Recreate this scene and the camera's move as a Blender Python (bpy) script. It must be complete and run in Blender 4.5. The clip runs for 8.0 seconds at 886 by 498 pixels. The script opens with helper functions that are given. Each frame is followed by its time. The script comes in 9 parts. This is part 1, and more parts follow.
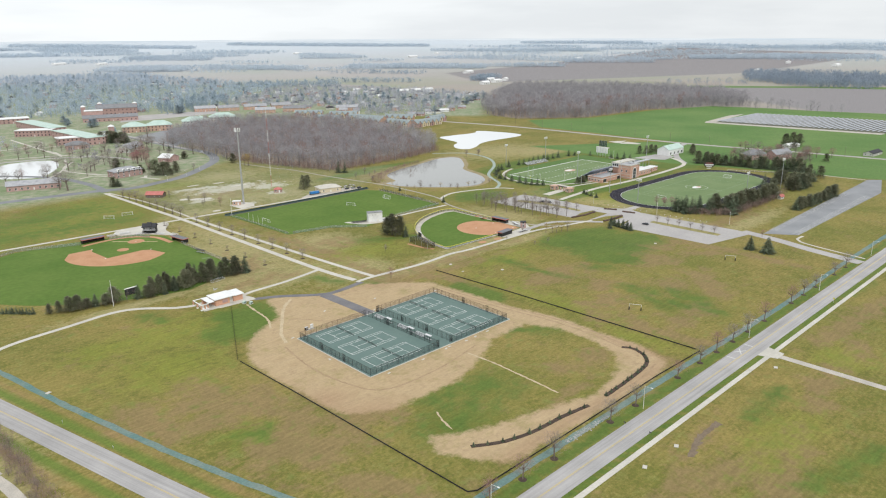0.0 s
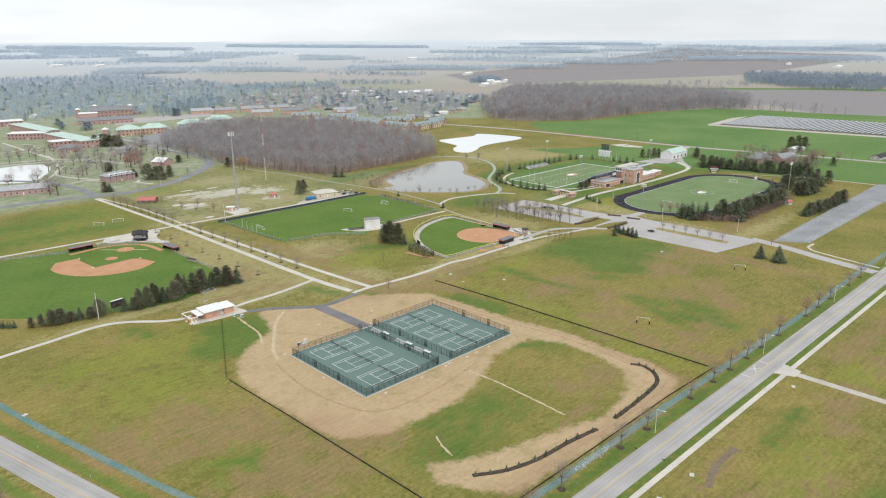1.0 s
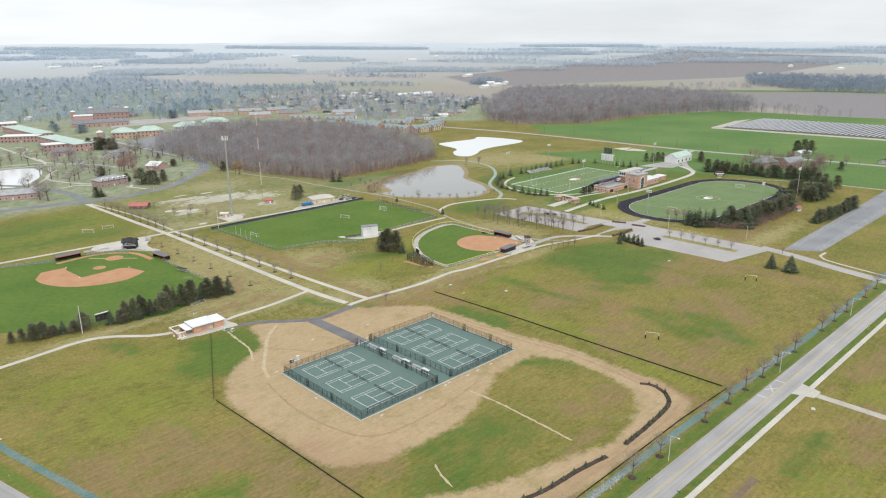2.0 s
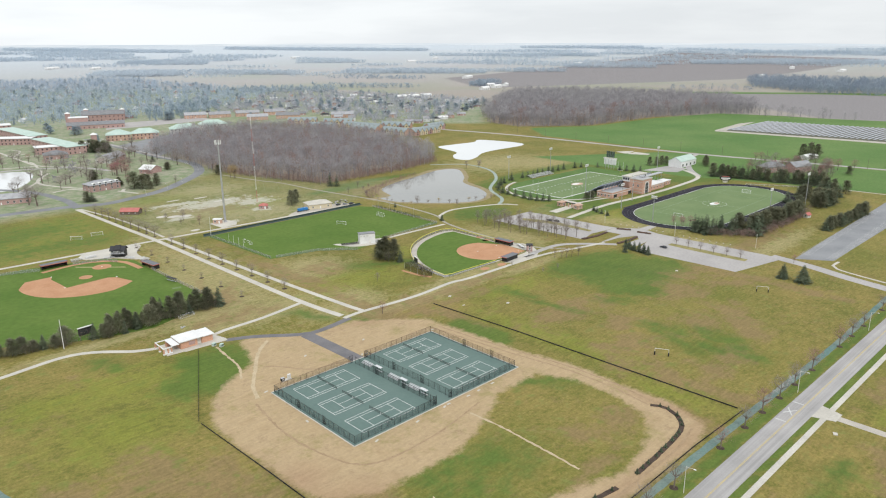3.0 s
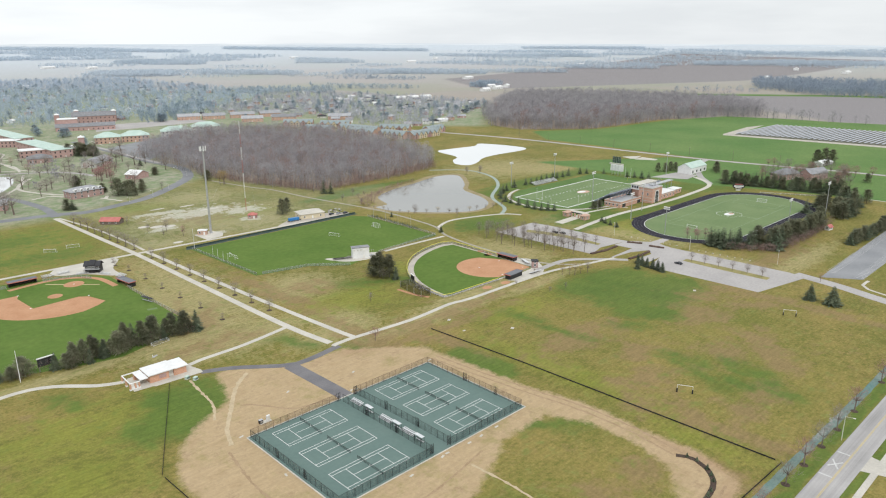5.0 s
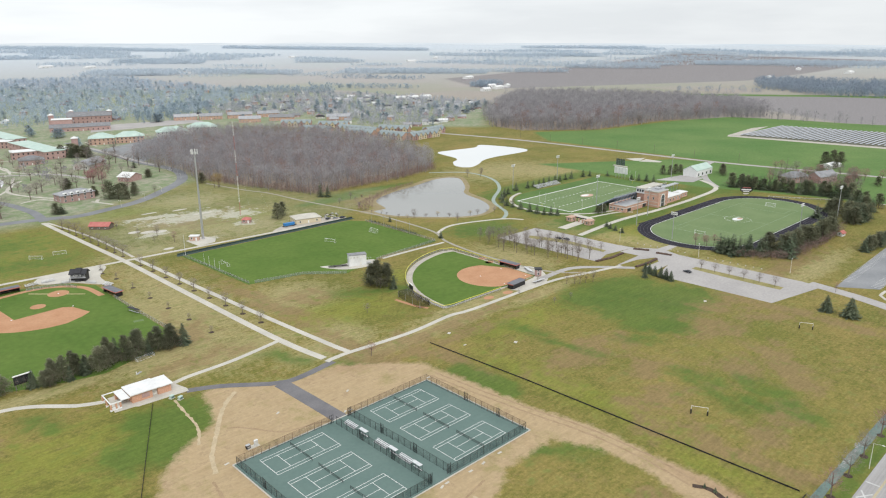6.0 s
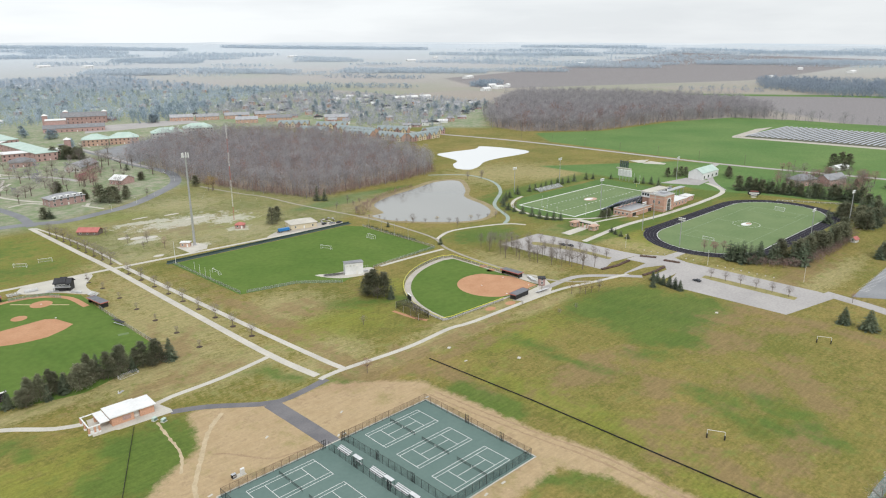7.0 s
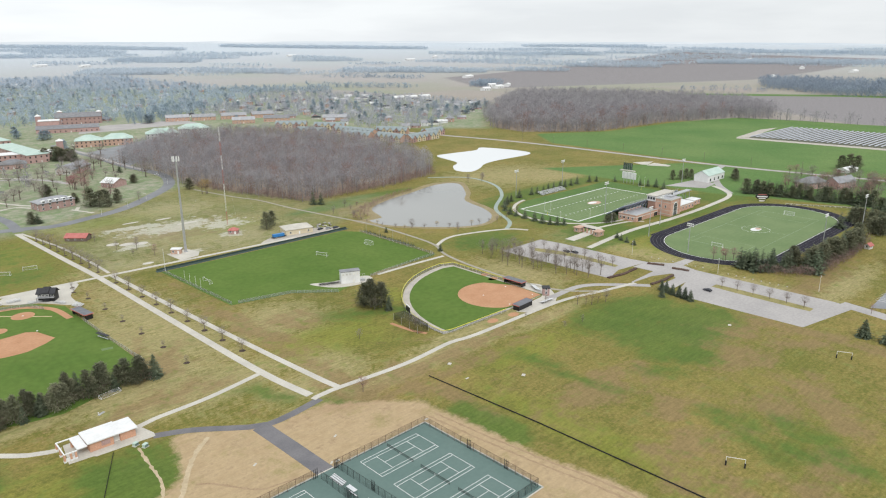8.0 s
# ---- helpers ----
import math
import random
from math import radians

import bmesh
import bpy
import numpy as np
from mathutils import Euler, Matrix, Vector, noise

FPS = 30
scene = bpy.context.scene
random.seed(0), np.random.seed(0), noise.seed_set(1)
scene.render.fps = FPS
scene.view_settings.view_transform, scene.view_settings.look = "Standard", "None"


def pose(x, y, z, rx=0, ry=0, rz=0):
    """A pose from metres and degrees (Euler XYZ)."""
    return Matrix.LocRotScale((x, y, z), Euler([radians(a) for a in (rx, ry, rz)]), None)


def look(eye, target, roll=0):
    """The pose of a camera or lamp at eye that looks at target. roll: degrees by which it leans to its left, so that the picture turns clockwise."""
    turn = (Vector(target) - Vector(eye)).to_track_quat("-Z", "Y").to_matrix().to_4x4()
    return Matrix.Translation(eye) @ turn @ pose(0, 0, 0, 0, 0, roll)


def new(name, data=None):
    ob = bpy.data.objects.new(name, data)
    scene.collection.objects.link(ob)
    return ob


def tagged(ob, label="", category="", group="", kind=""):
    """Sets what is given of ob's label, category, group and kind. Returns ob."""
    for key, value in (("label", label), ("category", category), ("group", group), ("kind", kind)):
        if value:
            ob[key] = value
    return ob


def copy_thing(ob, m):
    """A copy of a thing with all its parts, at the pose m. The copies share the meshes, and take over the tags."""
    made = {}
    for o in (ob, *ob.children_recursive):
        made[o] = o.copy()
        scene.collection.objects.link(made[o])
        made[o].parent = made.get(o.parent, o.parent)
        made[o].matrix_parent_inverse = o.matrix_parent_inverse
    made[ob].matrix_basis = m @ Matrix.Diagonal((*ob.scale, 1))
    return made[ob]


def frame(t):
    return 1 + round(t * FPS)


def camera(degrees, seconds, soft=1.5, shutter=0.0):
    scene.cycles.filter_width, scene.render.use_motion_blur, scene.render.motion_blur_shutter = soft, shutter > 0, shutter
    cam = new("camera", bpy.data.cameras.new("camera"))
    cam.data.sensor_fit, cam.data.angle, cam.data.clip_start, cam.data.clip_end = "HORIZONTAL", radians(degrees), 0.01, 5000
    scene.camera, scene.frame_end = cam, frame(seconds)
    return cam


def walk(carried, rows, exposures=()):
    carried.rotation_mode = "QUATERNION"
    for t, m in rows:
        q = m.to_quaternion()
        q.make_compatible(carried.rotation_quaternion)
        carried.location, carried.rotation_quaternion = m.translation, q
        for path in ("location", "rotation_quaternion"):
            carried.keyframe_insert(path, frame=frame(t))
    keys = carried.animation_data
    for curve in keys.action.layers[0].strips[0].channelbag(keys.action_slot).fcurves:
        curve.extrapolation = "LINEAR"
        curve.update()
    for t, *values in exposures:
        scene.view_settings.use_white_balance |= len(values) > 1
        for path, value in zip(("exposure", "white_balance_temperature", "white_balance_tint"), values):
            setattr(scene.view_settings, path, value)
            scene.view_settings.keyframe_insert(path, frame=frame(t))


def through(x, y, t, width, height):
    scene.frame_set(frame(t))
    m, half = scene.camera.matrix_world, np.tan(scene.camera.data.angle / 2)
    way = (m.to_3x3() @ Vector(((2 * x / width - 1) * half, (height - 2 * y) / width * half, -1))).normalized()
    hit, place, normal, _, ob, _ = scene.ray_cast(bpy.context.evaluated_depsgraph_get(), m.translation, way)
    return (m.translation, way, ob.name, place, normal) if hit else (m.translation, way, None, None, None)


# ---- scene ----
cam = camera(64.2, 8.0, 1.15)
PATH = [
    (0, (-160.081, -205.564, 128.818), (-158.757, -204.183, 128.235), -0.5),
    (0.5, (-154.934, -200.091, 128.8), (-153.609, -198.71, 128.219), -0.4),
    (1, (-149.719, -194.619, 128.781), (-148.393, -193.239, 128.202), -0.5),
    (1.5, (-144.364, -189.138, 128.774), (-143.037, -187.757, 128.197), -0.5),
    (3, (-127.969, -172.558, 128.869), (-126.64, -171.177, 128.297), -0.4),
    (3.5, (-122.445, -166.992, 128.896), (-121.116, -165.611, 128.325), -0.4),
    (4, (-116.871, -161.391, 128.93), (-115.542, -160.011, 128.359), -0.4),
    (4.5, (-111.234, -155.722, 128.946), (-109.904, -154.342, 128.375), -0.3),
    (6, (-94.106, -138.315, 129.001), (-92.777, -136.935, 128.428), -0.2),
    (6.5, (-88.421, -132.485, 129.033), (-87.092, -131.105, 128.459), -0.2),
    (7, (-82.772, -126.597, 129.075), (-81.442, -125.217, 128.5), -0.2),
    (7.5, (-77.183, -120.645, 129.131), (-75.854, -119.266, 128.555), -0.2),
    (8, (-71.637, -114.667, 129.172), (-70.307, -113.289, 128.595), -0.2),]
walk(cam, [(t, look(eye, target, roll)) for t, eye, target, roll in PATH], ((0, 0.14), (8.0, 0.14)))

# ---------------- world and sun: thick overcast ----------------
SUN_EL, SUN_ROT = radians(48), radians(200)
world = bpy.data.worlds.new("overcast_sky")
scene.world = world
world.use_nodes = True
wn, wl = world.node_tree.nodes, world.node_tree.links
wn.clear()
w_out = wn.new("ShaderNodeOutputWorld")
w_bg = wn.new("ShaderNodeBackground")
w_sky = wn.new("ShaderNodeTexSky")
w_sky.sky_type, w_sky.sun_disc = "NISHITA", False
w_sky.sun_elevation, w_sky.sun_rotation = SUN_EL, SUN_ROT
w_dim = wn.new("ShaderNodeVectorMath")
w_dim.operation = "SCALE"
w_dim.inputs[3].default_value = 0.11
w_tc = wn.new("ShaderNodeTexCoord")
w_map = wn.new("ShaderNodeMapping")
w_map.inputs["Scale"].default_value = (2.2, 2.2, 16.0)
w_noise = wn.new("ShaderNodeTexNoise")
w_noise.inputs["Scale"].default_value = 1.6
w_noise.inputs["Detail"].default_value = 6
w_ramp = wn.new("ShaderNodeValToRGB")
w_ramp.color_ramp.elements[0].position, w_ramp.color_ramp.elements[0].color = 0.38, (0.785, 0.82, 0.85, 1)
w_ramp.color_ramp.elements[1].position, w_ramp.color_ramp.elements[1].color = 0.6, (0.885, 0.918, 0.94, 1)
w_mix = wn.new("ShaderNodeMix")
w_mix.data_type = "RGBA"
w_mix.inputs[0].default_value = 0.95
wl.new(w_sky.outputs[0], w_dim.inputs[0])
wl.new(w_tc.outputs["Generated"], w_map.inputs[0])
wl.new(w_map.outputs[0], w_noise.inputs["Vector"])
wl.new(w_noise.outputs[0], w_ramp.inputs[0])
wl.new(w_dim.outputs[0], w_mix.inputs[6])
wl.new(w_ramp.outputs[0], w_mix.inputs[7])
wl.new(w_mix.outputs[2], w_bg.inputs[0])
# an overcast sky is brighter overhead than along the horizon
w_sep = wn.new("ShaderNodeSeparateXYZ")
w_up = wn.new("ShaderNodeMapRange")
for key, value in (("From Min", 0.1), ("From Max", 0.8), ("To Min", 1.0), ("To Max", 1.2)):
    w_up.inputs[key].default_value = value
wl.new(w_tc.outputs["Generated"], w_sep.inputs[0])
wl.new(w_sep.outputs[2], w_up.inputs["Value"])
# the sky is set brighter to the camera's left (-x, +y), dimmer to its right
w_dot = wn.new("ShaderNodeVectorMath")
w_dot.operation = "DOT_PRODUCT"
w_dot.inputs[1].default_value = (-0.7, 0.7, 0.0)
w_side = wn.new("ShaderNodeMapRange")
for key, value in (("From Min", -1.0), ("From Max", 1.0), ("To Min", 0.80), ("To Max", 1.12)):
    w_side.inputs[key].default_value = value
w_mul = wn.new("ShaderNodeMath")
w_mul.operation = "MULTIPLY"
wl.new(w_tc.outputs["Generated"], w_dot.inputs[0])
wl.new(w_dot.outputs["Value"], w_side.inputs["Value"])
wl.new(w_up.outputs[0], w_mul.inputs[0])
wl.new(w_side.outputs[0], w_mul.inputs[1])
wl.new(w_mul.outputs[0], w_bg.inputs[1])
wl.new(w_bg.outputs[0], w_out.inputs[0])

sun_data = bpy.data.lights.new("sun", "SUN")
sun_data.energy, sun_data.angle, sun_data.color = 1.5, radians(14), (1.0, 0.98, 0.95)
sun = new("sun", sun_data)
sun.matrix_world = look((0, 0, 400), (0 - math.sin(SUN_ROT), 0 - math.cos(SUN_ROT), 400 - math.tan(SUN_EL)))


# ---------------- materials ----------------
def nodes_of(m):
    m.use_nodes = True
    nt = m.node_tree
    return nt, nt.nodes["Principled BSDF"]


def link(nt, a, b):
    nt.links.new(a, b)


def noise_node(nt, vec, scale, detail=3.0, rough=0.55):
    n = nt.nodes.new("ShaderNodeTexNoise")
    n.inputs["Scale"].default_value = scale
    n.inputs["Detail"].default_value = detail
    n.inputs["Roughness"].default_value = rough
    if vec is not None:
        link(nt, vec, n.inputs["Vector"])
    return n.outputs[0]


def span(nt, value, lo, hi, to_lo=0.0, to_hi=1.0):
    n = nt.nodes.new("ShaderNodeMapRange")
    n.inputs["From Min"].default_value, n.inputs["From Max"].default_value = lo, hi
    n.inputs["To Min"].default_value, n.inputs["To Max"].default_value = to_lo, to_hi
    link(nt, value, n.inputs["Value"])
    return n.outputs[0]


def calc(nt, op, a, b=0.0):
    n = nt.nodes.new("ShaderNodeMath")
    n.operation = op
    for i, v in ((0, a), (1, b)):
        if isinstance(v, (int, float)):
            n.inputs[i].default_value = v
        else:
            link(nt, v, n.inputs[i])
    return n.outputs[0]


def blend(nt, fac, a, b, mode="MIX"):
    n = nt.nodes.new("ShaderNodeMix")
    n.data_type, n.blend_type = "RGBA", mode
    if isinstance(fac, (int, float)):
        n.inputs[0].default_value = fac
    else:
        link(nt, fac, n.inputs[0])
    for i, v in ((6, a), (7, b)):
        if isinstance(v, tuple):
            n.inputs[i].default_value = (*v[:3], 1)
        else:
            link(nt, v, n.inputs[i])
    return n.outputs[2]


def bump(nt, bsdf, height, strength=0.3, distance=0.05):
    n = nt.nodes.new("ShaderNodeBump")
    n.inputs["Strength"].default_value, n.inputs["Distance"].default_value = strength, distance
    link(nt, height, n.inputs["Height"])
    link(nt, n.outputs[0], bsdf.inputs["Normal"])


def surface(name, a, b, big=0.08, fine=2.0, rough=0.85, metal=0.0, spec=0.3, relief=0.2, vary=0.0, coords="world", mottle=0.25, island=0.0, through=0.0):
    """Two base colours mottled at a large and a fine scale (scales in 1/m), with fine relief."""
    m = bpy.data.materials.new(name)
    nt, bsdf = nodes_of(m)
    if coords == "world":
        vec = nt.nodes.new("ShaderNodeNewGeometry").outputs["Position"]
    else:
        vec = nt.nodes.new("ShaderNodeTexCoord").outputs["Object"]
    n1 = span(nt, noise_node(nt, vec, big, 4), 0.33, 0.67)
    n2 = noise_node(nt, vec, fine, 3)
    col = blend(nt, n1, a, b)
    shade = span(nt, n2, 0.25, 0.75, 1 - mottle, 1 + mottle)
    if vary:
        rnd = nt.nodes.new("ShaderNodeObjectInfo").outputs["Random"]
        shade = calc(nt, "MULTIPLY", shade, span(nt, rnd, 0, 1, 1 - vary, 1 + vary))
    if island:
        rnd = nt.nodes.new("ShaderNodeNewGeometry").outputs["Random Per Island"]
        shade = calc(nt, "MULTIPLY", shade, span(nt, rnd, 0, 1, 1 - island, 1 + island))
    sc = nt.nodes.new("ShaderNodeVectorMath")
    sc.operation = "SCALE"
    link(nt, col, sc.inputs[0])
    link(nt, shade, sc.inputs[3])
    link(nt, sc.outputs[0], bsdf.inputs["Base Color"])
    bsdf.inputs["Roughness"].default_value = rough
    bsdf.inputs["Metallic"].default_value = metal
    bsdf.inputs["Specular IOR Level"].default_value = spec
    if relief:
        bump(nt, bsdf, n2, relief, 0.04)
    if through:
        thin = nt.nodes.new("ShaderNodeBsdfTranslucent")
        mixed = nt.nodes.new("ShaderNodeMixShader")
        mixed.inputs[0].default_value = through
        link(nt, sc.outputs[0], thin.inputs["Color"])
        link(nt, bsdf.outputs[0], mixed.inputs[1])
        link(nt, thin.outputs[0], mixed.inputs[2])
        link(nt, mixed.outputs[0], nt.nodes["Material Output"].inputs[0])
    return m


def road_surface(name, turn):
    """Weathered asphalt with long tyre-polished streaks along the road."""
    m = surface(name, (0.315, 0.305, 0.298), (0.385, 0.37, 0.36), 0.06, 1.4, 0.9, mottle=0.05, relief=0.08)
    nt, bsdf = m.node_tree, m.node_tree.nodes["Principled BSDF"]
    mp = nt.nodes.new("ShaderNodeMapping")
    mp.vector_type = "TEXTURE"
    mp.inputs["Rotation"].default_value = (0, 0, radians(turn))
    mp.inputs["Scale"].default_value = (90, 1.1, 1)
    link(nt, nt.nodes.new("ShaderNodeNewGeometry").outputs["Position"], mp.inputs[0])
    streak = span(nt, noise_node(nt, mp.outputs[0], 1.0, 4, 0.6), 0.35, 0.65, 0.86, 1.12)
    before = bsdf.inputs["Base Color"].links[0].from_socket
    sc = nt.nodes.new("ShaderNodeVectorMath")
    sc.operation = "SCALE"
    link(nt, before, sc.inputs[0])
    link(nt, streak, sc.inputs[3])
    link(nt, sc.outputs[0], bsdf.inputs["Base Color"])
    return m


ASPHALT = road_surface("weathered_asphalt", 0)
ASPHALT_B = road_surface("weathered_asphalt_side_road", 105)
ASPHALT_GREY = surface("grey_lot_asphalt", (0.215, 0.222, 0.232), (0.275, 0.28, 0.288), 0.06, 1.0, 0.9, mottle=0.1)
ASPHALT_ROAD = surface("slate_grey_road_asphalt", (0.175, 0.18, 0.19), (0.225, 0.23, 0.24), 0.06, 1.0, 0.9, mottle=0.08)
ASPHALT_LOT = surface("pale_lot_asphalt", (0.345, 0.328, 0.318), (0.41, 0.388, 0.372), 0.05, 0.8, 0.9, mottle=0.12)
ASPHALT_DARK = surface("fresh_asphalt", (0.138, 0.134, 0.142), (0.19, 0.182, 0.186), 0.1, 1.5, 0.9, mottle=0.12)
CONCRETE = surface("pale_concrete", (0.46, 0.435, 0.385), (0.55, 0.52, 0.455), 0.1, 1.2, 0.9, mottle=0.1)
GRAVEL = surface("gravel", (0.38, 0.35, 0.31), (0.48, 0.44, 0.38), 0.2, 3.0, 0.95, mottle=0.2)
TURF = surface("sports_turf", (0.086, 0.148, 0.030), (0.116, 0.176, 0.040), 0.03, 0.35, 0.9, spec=0.1, mottle=0.14)
ISLAND = surface("tan_island_grass", (0.24, 0.22, 0.09), (0.32, 0.28, 0.13), 0.2, 1.0, 0.95, spec=0.1, mottle=0.2)
TURF_PALE = surface("synthetic_turf", (0.14, 0.20, 0.088), (0.17, 0.228, 0.106), 0.04, 0.5, 0.9, spec=0.15, mottle=0.08)
TURF_DARK = surface("natural_turf_dark", (0.082, 0.150, 0.045), (0.118, 0.185, 0.058), 0.05, 0.5, 0.9, spec=0.1, mottle=0.15)
CLAY = surface("infield_clay", (0.42, 0.22, 0.12), (0.48, 0.27, 0.155), 0.12, 0.9, 0.95, mottle=0.1)
PALE_CLAY = surface("pale_worn_clay", (0.46, 0.36, 0.20), (0.52, 0.42, 0.25), 0.2, 1.0, 0.95, mottle=0.1)
TRACK = surface("dark_track_rubber", (0.022, 0.021, 0.028), (0.034, 0.032, 0.042), 0.1, 1.0, 0.95, mottle=0.12, spec=0.12)
COURT = surface("green_court_acrylic", (0.108, 0.168, 0.15), (0.125, 0.185, 0.165), 0.08, 0.7, 0.7, mottle=0.07, relief=0.05)
WHITE = surface("white_paint", (0.78, 0.78, 0.76), (0.70, 0.70, 0.68), 0.5, 3.0, 0.6, mottle=0.05, relief=0.03)
WORN_WHITE = surface("worn_road_paint", (0.47, 0.465, 0.455), (0.56, 0.555, 0.54), 0.5, 3.0, 0.8, mottle=0.15, relief=0.03)
YELLOW = surface("yellow_road_paint", (0.56, 0.44, 0.19), (0.47, 0.38, 0.20), 0.3, 2.0, 0.8, mottle=0.1)
TEAL = surface("teal_erosion_mat", (0.10, 0.185, 0.17), (0.185, 0.225, 0.195), 0.1, 1.1, 0.9, mottle=0.2)
BLACK = surface("black_coated_steel", (0.018, 0.018, 0.02), (0.03, 0.03, 0.032), 0.5, 3.0, 0.5, mottle=0.1)
SILT = surface("black_silt_fabric", (0.015, 0.015, 0.016), (0.035, 0.035, 0.035), 0.3, 1.0, 0.8, mottle=0.2)
STEEL = surface("galvanised_steel", (0.45, 0.46, 0.47), (0.55, 0.55, 0.56), 0.6, 3.0, 0.45, metal=0.6, mottle=0.1)
ALU = surface("aluminium_seating", (0.62, 0.63, 0.64), (0.72, 0.72, 0.72), 0.6, 3.0, 0.4, metal=0.4, mottle=0.08)
BRICK = surface("red_brick", (0.40, 0.262, 0.24), (0.465, 0.32, 0.295), 0.4, 2.5, 0.9, mottle=0.15, vary=0.12)
BRICK_TAN = surface("pinkish_brick", (0.47, 0.31, 0.24), (0.53, 0.36, 0.28), 0.4, 2.5, 0.9, mottle=0.12)
ROOF_GREEN = surface("pale_green_metal_roof", (0.40, 0.52, 0.46), (0.48, 0.58, 0.52), 0.1, 0.6, 0.6, mottle=0.08)
ROOF_GREY = surface("grey_shingle_roof", (0.25, 0.255, 0.27), (0.34, 0.34, 0.35), 0.3, 1.5, 0.9, mottle=0.15, vary=0.3)
ROOF_WHITE = surface("white_membrane_roof", (0.76, 0.76, 0.75), (0.66, 0.66, 0.65), 0.25, 1.5, 0.7, mottle=0.06)
ROOF_DARK = surface("dark_roof", (0.03, 0.03, 0.033), (0.05, 0.05, 0.055), 0.3, 1.5, 0.7, mottle=0.15)
ROOF_RED = surface("red_metal_roof", (0.42, 0.135, 0.115), (0.49, 0.18, 0.155), 0.4, 1.5, 0.6, mottle=0.1)
SIDING = surface("pale_siding", (0.60, 0.58, 0.53), (0.70, 0.69, 0.65), 0.3, 1.2, 0.8, mottle=0.06, vary=0.25)
TAN_WALL = surface("tan_metal_wall", (0.60, 0.52, 0.37), (0.66, 0.58, 0.42), 0.3, 1.2, 0.7, mottle=0.06)
GLASS = surface("dark_window_glass", (0.03, 0.035, 0.04), (0.05, 0.055, 0.06), 0.5, 2.0, 0.08, spec=0.6, mottle=0.05, relief=0.0)
MULCH = surface("dark_mulch", (0.05, 0.035, 0.028), (0.085, 0.06, 0.045), 0.5, 3.0, 0.95, mottle=0.3)
BARK = surface("grey_brown_bark", (0.143, 0.111, 0.091), (0.208, 0.169, 0.143), 0.4, 2.5, 0.95, mottle=0.25)
TWIGS = surface("bare_twigs", (0.265, 0.255, 0.268), (0.475, 0.457, 0.468), 0.085, 0.6, 0.95, mottle=0.12, island=0.1, spec=0.1, relief=0, through=0.45)
# far wood twigs, blue haze put into the base colour
TWIGS_HAZE_DARK = surface("haze_tinted_dark_twigs", (0.255, 0.305, 0.37), (0.345, 0.40, 0.465), 0.02, 0.3, 0.95, mottle=0.08, island=0.06, spec=0.1, relief=0, through=0.45)
TWIGS_RED = surface("budding_red_twigs", (0.33, 0.19, 0.18), (0.40, 0.25, 0.23), 0.3, 1.5, 0.95, mottle=0.2, island=0.3, spec=0.1, relief=0, through=0.45)
TWIGS_GOLD = surface("golden_willow_twigs", (0.36, 0.27, 0.12), (0.44, 0.33, 0.15), 0.3, 1.5, 0.95, mottle=0.2, island=0.3, spec=0.1, relief=0, through=0.45)
# far, town, belt and mid twigs: haze painted in as paler, bluer colour
TWIGS_FAR = surface("haze_tinted_far_twigs", (0.35, 0.425, 0.515), (0.50, 0.58, 0.665), 0.03, 0.2, 0.95, mottle=0.1, island=0.08, spec=0.1, relief=0, through=0.45)
TWIGS_TOWN = surface("haze_tinted_town_twigs", (0.37, 0.385, 0.44), (0.54, 0.545, 0.595), 0.03, 0.2, 0.95, mottle=0.12, island=0.1, spec=0.1, relief=0, through=0.45)
TWIGS_BELT = surface("haze_tinted_belt_twigs", (0.50, 0.575, 0.645), (0.57, 0.63, 0.685), 0.006, 0.2, 0.95, mottle=0.05, island=0.03, spec=0.1, relief=0, through=0.45)
TWIGS_MID = surface("haze_tinted_mid_twigs", (0.32, 0.385, 0.45), (0.42, 0.485, 0.55), 0.006, 0.2, 0.95, mottle=0.06, island=0.05, spec=0.1, relief=0, through=0.45)
NEEDLES = surface("dark_conifer_needles", (0.10, 0.13, 0.084), (0.162, 0.186, 0.118), 0.15, 1.0, 0.9, mottle=0.2, vary=0.22, island=0.1, spec=0.15, relief=0, through=0.28)
NEEDLES_BROWN = surface("winter_pine_needles", (0.145, 0.158, 0.10), (0.228, 0.225, 0.145), 0.15, 1.0, 0.9, mottle=0.2, vary=0.25, island=0.1, spec=0.15, relief=0, through=0.28)
# conifer needles for the distance, haze put into the colour
NEEDLES_FAR = surface("haze_tinted_conifer_needles", (0.27, 0.34, 0.39), (0.36, 0.43, 0.48), 0.1, 0.6, 0.9, mottle=0.12, vary=0.2, spec=0.1, relief=0, through=0.28)
BLUE = surface("blue_paint", (0.03, 0.17, 0.42), (0.04, 0.2, 0.46), 0.5, 2.0, 0.4, mottle=0.06)
PANEL = surface("solar_panel_glass", (0.16, 0.17, 0.21), (0.22, 0.23, 0.27), 0.1, 0.5, 0.2, spec=0.6, mottle=0.08, relief=0)
STONE = surface("pale_riprap", (0.27, 0.265, 0.255), (0.37, 0.365, 0.345), 0.4, 1.5, 0.95, mottle=0.2)
WINDSCREEN = surface("dark_green_windscreen", (0.035, 0.06, 0.06), (0.05, 0.08, 0.075), 0.2, 1.0, 0.85, mottle=0.15)


